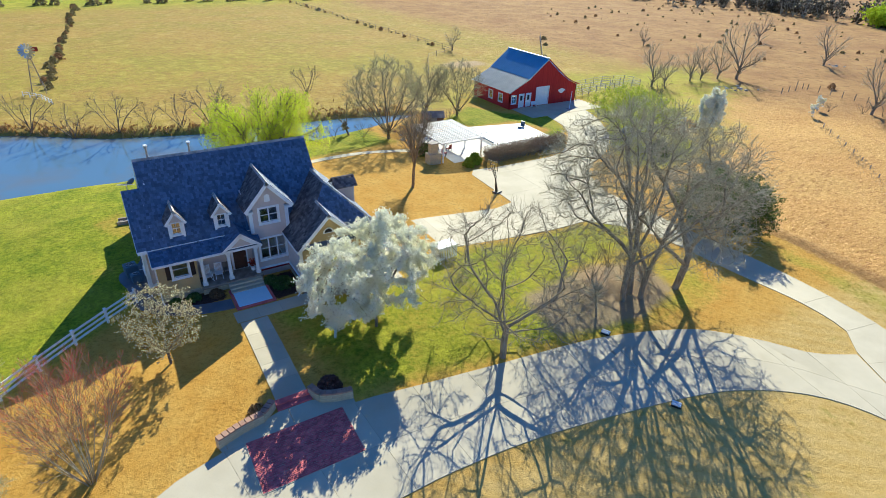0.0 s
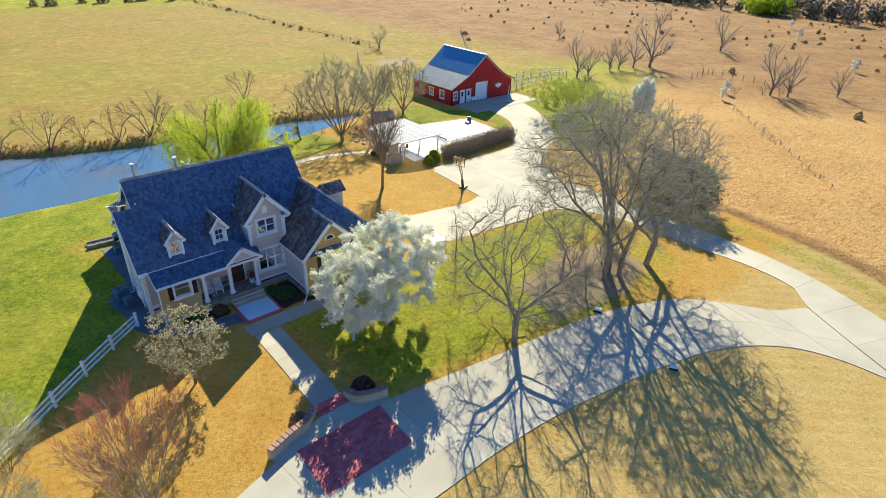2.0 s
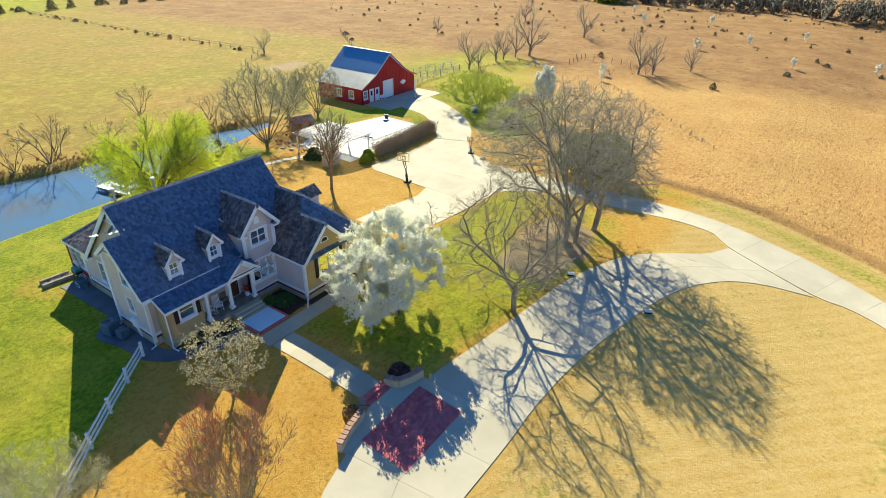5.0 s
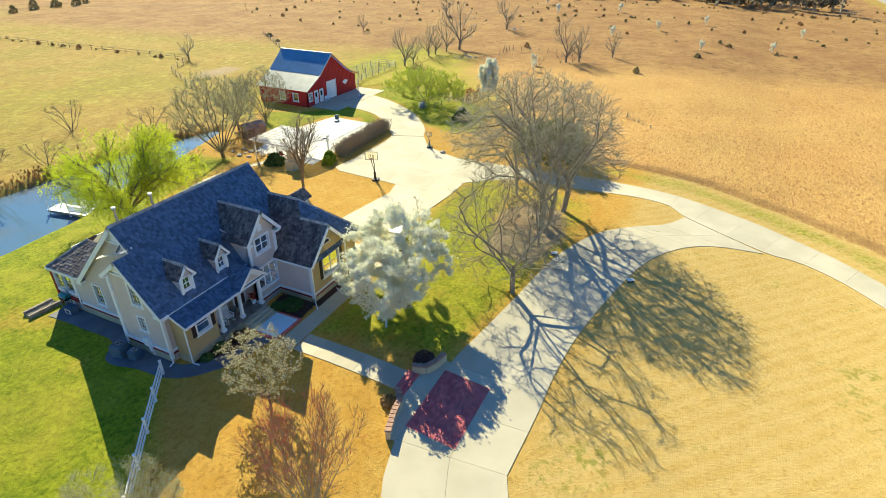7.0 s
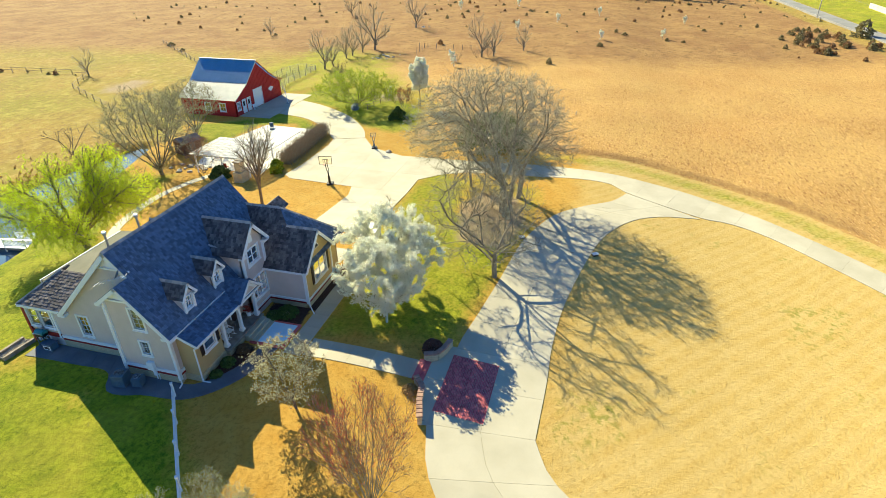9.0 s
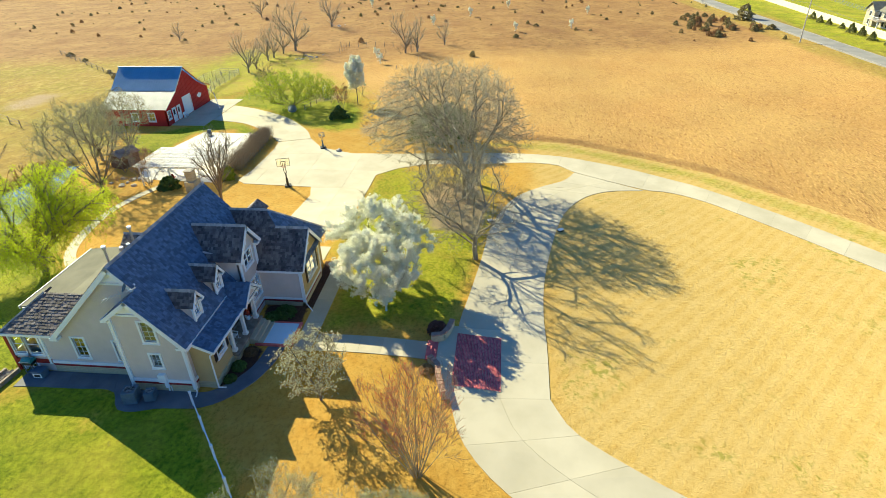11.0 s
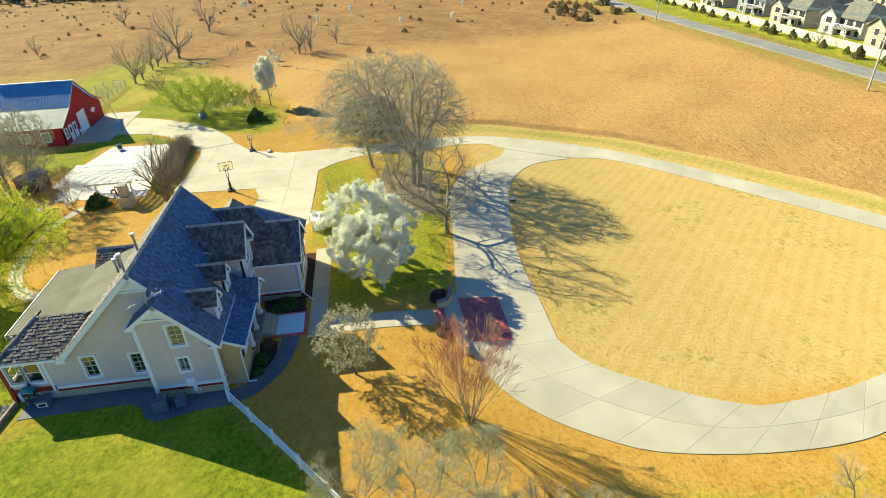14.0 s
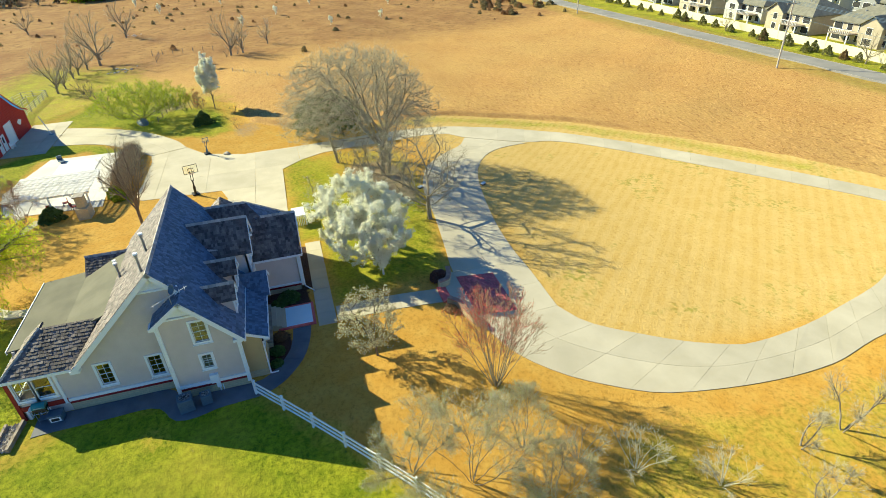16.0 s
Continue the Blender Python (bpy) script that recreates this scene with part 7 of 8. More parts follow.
plank = thing("timber_edging", 0, 0, 0, "low timber retaining edge filled with stones", "planter")
for p, q in (((-1.3, 13.5), (1.0, 13.3)), ((-1.2, 14.3), (0.9, 14.2))):
    a, b = Vector((*p, gh(*p) + 0.22)), Vector((*q, gh(*q) + 0.22))
    m = Matrix.Translation(a) @ (b - a).to_track_quat("X", "Z").to_matrix().to_4x4()
    part("timber", box(0, (b - a).length, -0.09, 0.09, -0.4, 0.08, 0.01, m), M_WOOD, plank)
verts, faces = [], []
rng = random.Random(8)
for k in range(420):
    x, y = rng.uniform(-1.2, 0.9), rng.uniform(13.5, 14.2)
    fleck(verts, faces, (x, y, gh(x, y) + 0.1), rng.uniform(0.05, 0.11), rng, 0.7)
part("stone_fill", raw("stone_fill", verts, faces), M_ROCK, plank, kind="stuff")

t = thing("grill", 0.8, 12.05, gh(0.8, 12.05) + 0.05, "small gas grill with a teal lid by the sunroom", "grill")
for sx in (-0.2, 0.2):
    for sy in (-0.3, 0.3):
        part("leg", box(sx - 0.02, sx + 0.02, sy - 0.02, sy + 0.02, 0, 0.88), M_GREYP, t)
part("shelf", box(-0.22, 0.22, -0.32, 0.32, 0.2, 0.23), M_GREYP, t)
part("firebox", box(-0.25, 0.25, -0.36, 0.36, 0.88, 1.12, 0.03), M_BLACK, t, "black firebox")
part("lid", tube((0, -0.36, 1.13), (0, 0.36, 1.13), 0.25, 0.25, 16), surface("teal_enamel", (0.05, 0.20, 0.22), (0.08, 0.27, 0.29), 2, 20, 0.35), t, "teal enamel lid")
part("lid_handle", tube((-0.28, -0.22, 1.2), (-0.28, 0.22, 1.2), 0.018, 0.018, 8), M_STEEL, t)
part("side_table", box(-0.2, 0.2, 0.36, 0.62, 1.02, 1.06, 0.01), M_WHITE, t, "white side shelf")
t = thing("storage_box", 0.6, 11.35, gh(0.6, 11.35) + 0.05, "blue-grey storage box with a pale front against the wall", "box")
part("body", box(-0.3, 0.3, -0.38, 0.38, 0, 0.5, 0.03), M_GREYP, t)
part("lid", box(-0.33, 0.33, -0.41, 0.41, 0.5, 0.58, 0.02), M_GREYP, t)
part("front_frame", box(-0.315, -0.3, -0.3, 0.3, 0.1, 0.42), M_WHITE, t, "pale front panel")
part("vent", box(-0.325, -0.315, -0.22, 0.22, 0.16, 0.36), M_BLACK, t)

# ---- terrace, pond side ----
M_PALE = surface("bleached_terrace", (0.62, 0.59, 0.52), (0.70, 0.665, 0.595), 0.5, 25, 0.8, bump=0.15, vary=0.04)
terrace = thing("terrace", 0, 0, 0, "bright bleached concrete pool terrace", "terrace", kind="structure")
paved(terrace, [(35.8, 16.2), (39, 16.4), (53.9, 17.4), (54.3, 26.2), (43.6, 28.6), (36.4, 26.4)], 3.4, 0.4, 0.7, 0.012, mat=M_PALE, name="terrace_slab")
pool = thing("covered_pool", 48.6, 21.8, gh(48.6, 21.8) + 0.06, "swimming pool under a taut white winter cover", "pool")
part("cover", box(-4.2, 4.2, -2.3, 2.6, 0.0, 0.05, 0.02), surface("faded_pool_cover", (0.72, 0.70, 0.66), (0.80, 0.78, 0.74), 0.7, 20, 0.7, bump=0.2), pool)
part("coping", box(-4.3, -2.0, 2.62, 2.8, 0, 0.09, 0.01), M_GREYP, pool)
part("roller", tube((-4.3, -2.0, 0.25), (-4.3, 2.3, 0.25), 0.1, 0.1, 10), M_GREYP, pool)
lounger = thing("folded_lounger", 52.6, 24.4, gh(52.6, 24.4) + 0.06, "dark folded lounger lying on the terrace", "chair", turn=30)
part("seat", box(-0.7, 0.7, -0.3, 0.3, 0.25, 0.3), M_GREYP, lounger)
part("backrest", box(0.5, 0.75, -0.3, 0.3, 0.3, 0.8, 0.01), M_GREYP, lounger)
for sx in (-0.6, 0.6):
    part("leg", box(sx - 0.03, sx + 0.03, -0.28, 0.28, 0, 0.25), M_GREYP, lounger)

perg = thing("pergola", 0, 0, 0, "white timber pergola with slatted roof over the terrace", "pergola")
PX0, PX1, PY0, PY1, PZ = 34.2, 40.4, 16.5, 24.6, 1.35
for x in (PX0 + 0.3, PX1 - 0.3):
    for y in (PY0 + 0.3, (PY0 + PY1) / 2, PY1 - 0.3):
        part("post", box(x - 0.08, x + 0.08, y - 0.08, y + 0.08, gh(x, y) - 0.1, PZ - 0.3), M_WHITE, perg)
    part("beam", box(x - 0.05, x + 0.05, PY0, PY1, PZ - 0.32, PZ - 0.12), M_WHITE, perg)
n = 11
for k in range(n):
    y = PY0 + 0.1 + k * (PY1 - PY0 - 0.2) / (n - 1)
    part("rafter", box(PX0 - 0.2, PX1 + 0.2, y - 0.035, y + 0.035, PZ - 0.12, PZ + 0.04), M_WHITE, perg)
n = 26
for k in range(n):
    x = PX0 - 0.1 + k * (PX1 - PX0 + 0.2) / (n - 1)
    part("slat", box(x - 0.06, x + 0.06, PY0 - 0.15, PY1 + 0.15, PZ + 0.04, PZ + 0.075), M_SLAT, perg, "weathered white slat")
t = thing("outdoor_fireplace", 33.3, 17.2, gh(33.3, 17.2), "cream stone outdoor fireplace at the pergola", "fireplace")
part("hearth", box(-0.8, 0.8, -0.6, 0.6, -0.2, 1.3, 0.03), M_STONE, t)
part("chimney", box(-0.5, 0.5, -0.4, 0.4, 1.3, 2.5, 0.03), M_STONE, t)
part("cap", box(-0.62, 0.62, -0.52, 0.52, 2.5, 2.62, 0.02), M_ROCK, t)
# No recess is cut; a dark panel on the face stands for its shade.
part("firebox", box(0.79, 0.83, -0.35, 0.35, 0.1, 0.8), M_DARK, t, "dark panel standing for the shaded firebox opening")


def patio_chair(x, y, turn, mat, label):
    t = thing("patio_chair", x, y, gh(x, y) + 0.05, label, "chair", "patio chairs", turn)
    part("seat", box(-0.28, 0.28, -0.28, 0.28, 0.36, 0.42, 0.02), mat, t)
    part("backrest", box(-0.28, 0.28, 0.24, 0.3, 0.42, 0.95, 0.02), mat, t)
    for sx in (-0.24, 0.24):
        for sy in (-0.24, 0.24):
            part("leg", box(sx - 0.025, sx + 0.025, sy - 0.025, sy + 0.025, 0, 0.36), M_GREYP, t)


for x, y, a in ((36.0, 19.0, 40), (37.4, 20.2, 200), (36.2, 21.4, 100)):
    patio_chair(x, y, a, M_RED, "red-cushioned patio chair under the pergola")

hut = thing("garden_shed", 41.0, 30.6, gh(41.0, 30.6), "small brown timber shed by the pond", "shed", turn=-20)
part("wall", box(-1.4, 1.4, -1.1, 1.1, -0.1, 1.7), surface("brown_shed_boards", (0.12, 0.065, 0.035), (0.18, 0.10, 0.055), 2, 20, 0.85, stretch=(3, 3, 0.3)), hut)
part("door", box(-0.4, 0.4, -1.15, -1.1, 0, 1.55), M_WOOD, hut)
for s in (-1, 1):
    m = pose(0, 0, 2.35, -s * 28, 0, 0)
    part("roof", box(-1.6, 1.6, 0 if s > 0 else -1.45, 1.45 if s > 0 else 0, -0.06, 0.0, 0, m), M_SHAKEB, hut)
for s in (-1.4, 1.36):
    part("gable", wall([(-1.1, 1.6), (1.1, 1.6), (0, 2.3)], [], (s, 0, 0), Y, NX, 0.04), M_WOOD, hut)


def rock_group(name, cx, cy, n, spread, seed, label):
    rng = random.Random(seed)
    for k in range(n):
        x, y = cx + rng.gauss(0, spread), cy + rng.gauss(0, spread)
        bm = bmesh.new()
        bmesh.ops.create_icosphere(bm, subdivisions=2, radius=rng.uniform(0.18, 0.42))
        off = Vector((rng.random() * 9, rng.random() * 9, rng.random() * 9))
        for v in bm.verts:
            v.co *= 1 + 0.35 * noise.noise(v.co * 3 + off)
            v.co.z *= 0.6
        t = part(name, bm, M_ROCK)
        t.matrix_basis = pose(x, y, gh(x, y) + 0.05, 0, 0, rng.uniform(0, 360))
        tagged(t, label, "rock", "garden rocks")


rock_group("boulder", 34.8, 27.6, 10, 1.0, 3, "pale limestone boulder by the pond path")
rock_group("boulder", 36.2, 24.8, 5, 0.5, 4, "pale limestone boulder by the pond path")
# stones along the near bank
verts, faces = [], []
rng = random.Random(14)
for k in range(1500):
    x = rng.uniform(-14, 30)
    y = float(np.interp(x, POND_X, POND_NEAR)) + rng.gauss(-0.1, 0.16)
    fleck(verts, faces, (x, y, gh(x, y) + 0.03), rng.uniform(0.06, 0.17), rng, 0.7)
t = part("bank_stones", raw("bank_stones", verts, faces), M_ROCK)
tagged(t, "pale stones edging the pond's mown bank", "stones", "", "stuff")

dock = thing("dock", 14.05, 31.8, -1.55, "white board dock with slatted rails reaching into the pond", "dock", turn=9.5)
for k in range(20):
    part("board", box(-0.9, 0.9, -2.75 + k * 0.275, -2.49 + k * 0.275, 0.0, 0.05), M_WHITE, dock)
part("ramp", box(-0.75, 0.75, -1.15, 0.0, -0.03, 0.03, 0, pose(0, -2.7, 0.03, 14)), M_SLAT, dock, "weathered landing ramp")
for x in (-0.82, 0.82):
    part("joist", box(x - 0.06, x + 0.06, -2.7, 2.7, -0.24, 0.0), M_WOOD, dock)
    for y in (-2.6, -0.3, 2.5):
        part("pile", tube((x, y, -1.4), (x, y, 0.95), 0.075, 0.075, 10), M_WHITE, dock)
        part("pile_cap", tube((x, y, 0.95), (x, y, 1.03), 0.1, 0.04, 10), M_WHITE, dock)
    for z in (0.2, 0.8):
        part("rail", box(x - 0.035, x + 0.035, -2.55, -0.35, z, z + 0.09, 0.01), M_WHITE, dock)
    for k in range(15):
        part("slat", box(x - 0.02, x + 0.02, -2.48 + k * 0.145, -2.39 + k * 0.145, 0.22, 0.86), M_WHITE, dock)
part("bench_seat", box(0.3, 0.75, -2.4, -0.5, 0.4, 0.45, 0.01), M_WHITE, dock)
part("cleat", box(-0.06, 0.06, 2.35, 2.6, 0.05, 0.14, 0.02), M_STEEL, dock)

# ---- barn ----
barn = thing("barn", 0, 0, 0, "red board barn with blue steel roof and pale lean-to", "barn")
BY0, BY1, BG = 33.3, 43.6, -1.5
gable = [(57.0, BG), (71.3, BG), (71.3, 1.55), (69.6, 2.25), (67.9, 3.3), (64.2, 6.15), (60.5, 3.25), (57.0, 1.55)]
doors = [(58.95, 59.85, -1.22, 0.95), (60.4, 61.3, -1.22, 0.95), (62.5, 65.1, -1.22, 1.75), (57.45, 58.25, -0.35, 0.85)]
part("gable_wall", wall(gable, doors, (0, BY0, 0), X, NY, 0.15), M_BARN, barn)
part("gable_wall", wall(gable, [], (0, BY1, 0), X, Y, 0.15), M_BARN, barn)
part("side_wall", wall([(BY0, BG), (BY1, BG), (BY1, 1.55), (BY0, 1.55)], [(35.3, 36.3, -0.45, 0.75), (38.1, 39.1, -0.45, 0.75)], (57.0, 0, 0), Y, NX, 0.15), M_BARN, barn)
part("side_wall", wall([(BY0, BG), (BY1, BG), (BY1, 1.55), (BY0, 1.55)], [], (71.3, 0, 0), Y, X, 0.15), M_BARN, barn)
for k in range(36):
    x = 57.1 + k * 0.4
    top = float(np.interp(x, [57.0, 60.5, 64.2, 67.9, 69.6, 71.3], [1.55, 3.25, 6.15, 3.3, 2.25, 1.55]))
    low = BG
    for a, b, c, d in doors:
        if a - 0.12 < x < b + 0.12:
            low = d + 0.12
    part("batten", box(x - 0.03, x + 0.03, BY0 - 0.025, BY0, low, top - 0.1), M_BARN, barn)


def rib_roof(parent, p0, p1, y0, y1, mat, name):
    """A ribbed steel sheet from the high edge p0 to the low edge p1 (x, z), standing seams down the slope."""
    a, b = Vector((p0[0], 0, p0[1])), Vector((p1[0], 0, p1[1]))
    d = b - a
    n = Vector((-d.z, 0, d.x)).normalized()
    n = n if n.z > 0 else -n
    bm = bmesh.new()
    cols = int((y1 - y0) / 0.1)
    top, low = [], []
    for k in range(cols + 1):
        y = y0 + k * (y1 - y0) / cols
        h = (0.012 if k % 4 == 0 else 0.0)
        top.append((bm.verts.new(a + Vector((0, y, 0)) + n * h), bm.verts.new(b + Vector((0, y, 0)) + n * h)))
    for k in range(cols):
        bm.faces.new((top[k][0], top[k][1], top[k + 1][1], top[k + 1][0]))
    geo = bmesh.ops.solidify(bm, geom=bm.faces[:], thickness=0.03)
    bmesh.ops.recalc_face_normals(bm, faces=bm.faces[:])
    return part(name, bm, mat, parent)


rib_roof(barn, (64.2, 6.32), (60.42, 3.36), BY0 - 0.35, BY1 + 0.3, M_BLUER, "roof_slope")
rib_roof(barn, (60.48, 3.34), (56.5, 1.45), BY0 - 0.35, BY1 + 0.3, M_ZINC, "lean_to_roof")
rib_roof(barn, (64.2, 6.32), (67.95, 3.42), BY0 - 0.35, BY1 + 0.3, M_BLUER, "roof_slope")
rib_roof(barn, (67.9, 3.44), (69.6, 2.4), BY0 - 0.35, BY1 + 0.3, M_BLUER, "roof_slope")
rib_roof(barn, (69.56, 2.42), (71.7, 1.6), BY0 - 0.35, BY1 + 0.3, M_BLUER, "roof_slope")
part("ridge_cap", box(64.0, 64.4, BY0 - 0.4, BY1 + 0.35, 6.32, 6.42, 0.03), M_WHITE, barn)
for p, q in (((64.2, 6.3), (60.45, 3.36)), ((60.45, 3.36), (56.5, 1.45)), ((64.2, 6.3), (67.95, 3.42)), ((67.95, 3.42), (69.6, 2.42)), ((69.6, 2.42), (71.7, 1.6))):
    beam(barn, (p[0], BY0 - 0.36, p[1] + 0.02), (q[0], BY0 - 0.36, q[1] + 0.02), 0.06, 0.16, M_ZINC if p[0] < 64.1 or q[0] < 64 else M_BARN, "rake_trim")
for a, b, c, d in doors:
    bm = bmesh.new()
    for q in ((a - 0.1, a, c, d + 0.1), (b, b + 0.1, c, d + 0.1), (a, b, d, d + 0.1)):
        add_box(bm, q[0], q[1], BY0 - 0.05, BY0 + 0.02, q[2], q[3])
    part("door_trim", bm, M_WHITE, barn)
for a, b, c, d in doors[:2]:
    lf = part("door", box(a, b, BY0 + 0.02, BY0 + 0.07, c, d), M_WHITE, barn, "white half-glazed door")
    part("door_pane", box(a + 0.22, b - 0.22, BY0 + 0.005, BY0 + 0.02, c + 1.15, d - 0.25), M_DARK, lf, "dark glass")
    part("door_handle", tube((b - 0.1, BY0 - 0.05, c + 1.0), (b - 0.1, BY0 + 0.02, c + 1.0), 0.03, 0.03, 8), M_STEEL, lf)
a, b, c, d = doors[2]
big = part("overhead_door", box(a, b, BY0 + 0.03, BY0 + 0.08, c, d), M_WHITE, barn, "white panelled overhead door")
for k in range(4):
    part("panel", box(a + 0.08, b - 0.08, BY0 + 0.012, BY0 + 0.03, c + 0.06 + k * 0.74, c + 0.7 + k * 0.74), M_WHITE, big)
window(barn, (0, BY0, 0), X, NY, 57.45, 58.25, -0.35, 0.85, 2, 2)
window(barn, (57.0, 0, 0), Y, NX, 35.3, 36.3, -0.45, 0.75, 2, 2)
window(barn, (57.0, 0, 0), Y, NX, 38.1, 39.1, -0.45, 0.75, 2, 2)
sign = [(68.0 + 0.75 * math.cos(a) * (1 + 0.18 * math.sin(3 * a)), 0.75 + 0.36 * math.sin(a) * (1 + 0.2 * math.cos(4 * a))) for a in np.linspace(0, 2 * math.pi, 25)[:-1]]
part("wall_plaque", wall(sign, [], (0, BY0 - 0.04, 0), X, NY, 0.03), M_WHITE, barn, "white cut-out plaque")
t = thing("barn_bench", 61.9, 32.9, gh(61.9, 32.9) + 0.05, "white bench against the barn wall", "bench")
part("seat", box(-0.5, 0.5, -0.2, 0.2, 0.38, 0.44), M_WHITE, t)
part("backrest", box(-0.5, 0.5, 0.18, 0.24, 0.44, 0.85), M_WHITE, t)
for s in (-0.45, 0.41):
    part("leg", box(s, s + 0.05, -0.18, 0.18, 0, 0.38), M_WHITE, t)
pole = thing("flag_pole", 66.4, 29.2, gh(66.4, 29.2), "slim white pole leaning beside the apron", "pole")
part("shaft", tube((0, 0, 0), (1.4, 1.3, 2.6), 0.06, 0.05, 8), M_WHITE, pole)
part("foot", box(-0.3, 0.3, -0.3, 0.3, 0, 0.08), M_GREYP, pole)


M_BLEACH = surface("bleached_rails", (0.42, 0.39, 0.34), (0.58, 0.55, 0.50), 2, 30, 0.85, bump=0.3)


def post_fence(name, pts, high, rails, mat, label, step=2.4, group="field fences"):
    t = thing(name, 0, 0, 0, label, "fence", group)
    line = resample(np.array(pts, float), max(1, round(sum(math.dist(a, b) for a, b in zip(pts, pts[1:])) / step)))
    for k, p in enumerate(line):
        z = gh(*p)
        part("post", tube((p[0], p[1], z - 0.2), (p[0], p[1], z + high), 0.07, 0.06, 6), mat, t)
        if k + 1 < len(line):
            q = line[k + 1]
            for h in rails:
                part("rail", tube((p[0], p[1], z + h), (q[0], q[1], gh(*q) + h), 0.035, 0.035, 5), mat, t)
    return t


post_fence("corral_fence", [(72.6, 34.4), (78.5, 36.2), (91.0, 36.2)], 1.3, (0.3, 0.6, 0.9, 1.2), M_BLEACH, "pale weathered corral fence beside the barn")
post_fence("corral_fence", [(73.5, 40.0), (86.0, 41.5), (92.0, 40.0), (91.0, 36.2)], 1.3, (0.4, 0.8, 1.2), M_BLEACH, "pale weathered corral fence beside the barn")
post_fence("corral_fence", [(72.6, 37.2), (79, 38.6), (88, 38.6)], 1.3, (0.3, 0.7, 1.1), M_BLEACH, "pale weathered corral fence beside the barn")
post_fence("post_row", [(96.0, 3.5), (85.0, -7.2), (70.0, -20.5)], 0.75, (), M_BLEACH, "row of low grey stakes across the prairie", 3.3)
rng = random.Random(61)
stalks = []
for _ in range(700):
    f = rng.random()
    x, y = 96 - 26 * f + rng.gauss(0, 0.5), 3.5 - 24 * f + rng.gauss(0, 0.5)
    foot = Vector((x, y, gh(x, y) - 0.05))
    stalks.append(([foot, foot + Vector((rng.gauss(0, 0.16), rng.gauss(0, 0.16), rng.uniform(0.25, 0.6)))], [0.022, 0.008], 4))
weeds = thing("dry_weeds", 0, 0, 0, "dry pale weeds along the prairie stakes", "weeds", kind="stuff")
part("stalk", tubes("stalk", stalks), M_TWIG, weeds, kind="stuff")
post_fence("post_row", [(120.0, 8.5), (120.6, 22.0)], 1.2, (), M_WOOD, "row of weathered field posts", 2.2)
post_fence("post_row", [(112, 20), (120.0, 20.5)], 1.2, (), M_WOOD, "row of weathered field posts", 2.4)
post_fence("pasture_fence", [(56, 58), (66, 76), (76.7, 82.9)], 1.2, (0.5, 1.0), M_WOOD, "old wire pasture fence on thin posts", 4)
post_fence("pasture_fence", [(76.7, 82.9), (74.0, 135), (73, 180), (72.5, 205)], 1.2, (0.5, 1.0), M_WOOD, "old wire pasture fence on thin posts", 4)
post_fence("pasture_fence", [(74, 48), (88, 62), (112, 92)], 1.2, (0.5, 1.0), M_WOOD, "old wire pasture fence on thin posts", 4)
seat = thing("garden_swing", 73.6, 12.7, gh(73.6, 12.7), "weathered white garden arch with a swing seat", "swing")
for s in (-0.8, 0.8):
    part("upright", box(s - 0.05, s + 0.05, -0.05, 0.05, 0, 1.9), M_WHITE, seat)
part("crossbar", box(-0.95, 0.95, -0.06, 0.06, 1.85, 2.0), M_WHITE, seat)
part("swing_seat", box(-0.6, 0.6, -0.25, 0.2, 0.5, 0.56), M_WHITE, seat)
for s in (-0.55, 0.55):
    part("chain", tube((s, 0, 0.55), (s, 0, 1.88), 0.015, 0.015, 5), M_STEEL, seat)
post_fence("garden_fence", [(66, 14.0), (70, 13.2), (73, 13.0), (76, 11.8)], 0.9, (0.3, 0.7), M_WOOD, "low grey rail fence behind the green tree", 2.0)
boat = thing("upturned_boat", 66.6, 16.4, gh(66.6, 16.4), "grey-blue upturned rowing boat under the tree", "boat", turn=20)
bm = bmesh.new()
bmesh.ops.create_uvsphere(bm, u_segments=16, v_segments=10, radius=1.0)
bmesh.ops.delete(bm, geom=[v for v in bm.verts if v.co.z < -0.05], context="VERTS")
bmesh.ops.scale(bm, vec=(1.9, 0.8, 0.7), verts=bm.verts[:])
bmesh.ops.solidify(bm, geom=bm.faces[:], thickness=0.03)
part("hull", bm, M_GREYP, boat)

# ---- far land ----
road = part("road", box(-470, 630, -2.6, 2.6, -1.9, -1.1), M_ASPH)
road.matrix_basis = pose(70, -98.3, 0, 0, 0, 4.0)
tagged(road, "straight grey asphalt county road", "road", "", "structure")
for y in (-2.4, 2.4):
    part("edge_line", box(-470, 630, y - 0.05, y + 0.05, -1.1, -1.094), M_ROCK, road, "worn pale edge line")
wallf = thing("boundary_fence", 0, 0, 0, "long cream vinyl panel fence along the road", "fence")
M_VINYL = surface("cream_vinyl", (0.70, 0.64, 0.46), (0.76, 0.70, 0.52), 0.5, 20, 0.5, bump=0.05)
for k in range(60):
    x = -20 + k * 4.0
    part("panel", box(x, x + 3.85, -109.06, -109.0, -1.3, 0.4), M_VINYL, wallf)
    part("post", box(x - 0.13, x - 0.0, -109.1, -108.96, -1.3, 0.5), M_VINYL, wallf)

M_TANW = siding("tan_house_siding", (0.42, 0.36, 0.26), (0.50, 0.43, 0.32), 0.18)
M_GREYW = siding("grey_house_siding", (0.26, 0.27, 0.29), (0.32, 0.33, 0.35), 0.18)
M_LIGHTW = siding("pale_house_siding", (0.50, 0.49, 0.46), (0.58, 0.57, 0.53), 0.18)
M_SHING = surface("grey_asphalt_shingle", (0.16, 0.155, 0.12), (0.235, 0.225, 0.175), 1.2, 16, 0.85, bump=0.4)


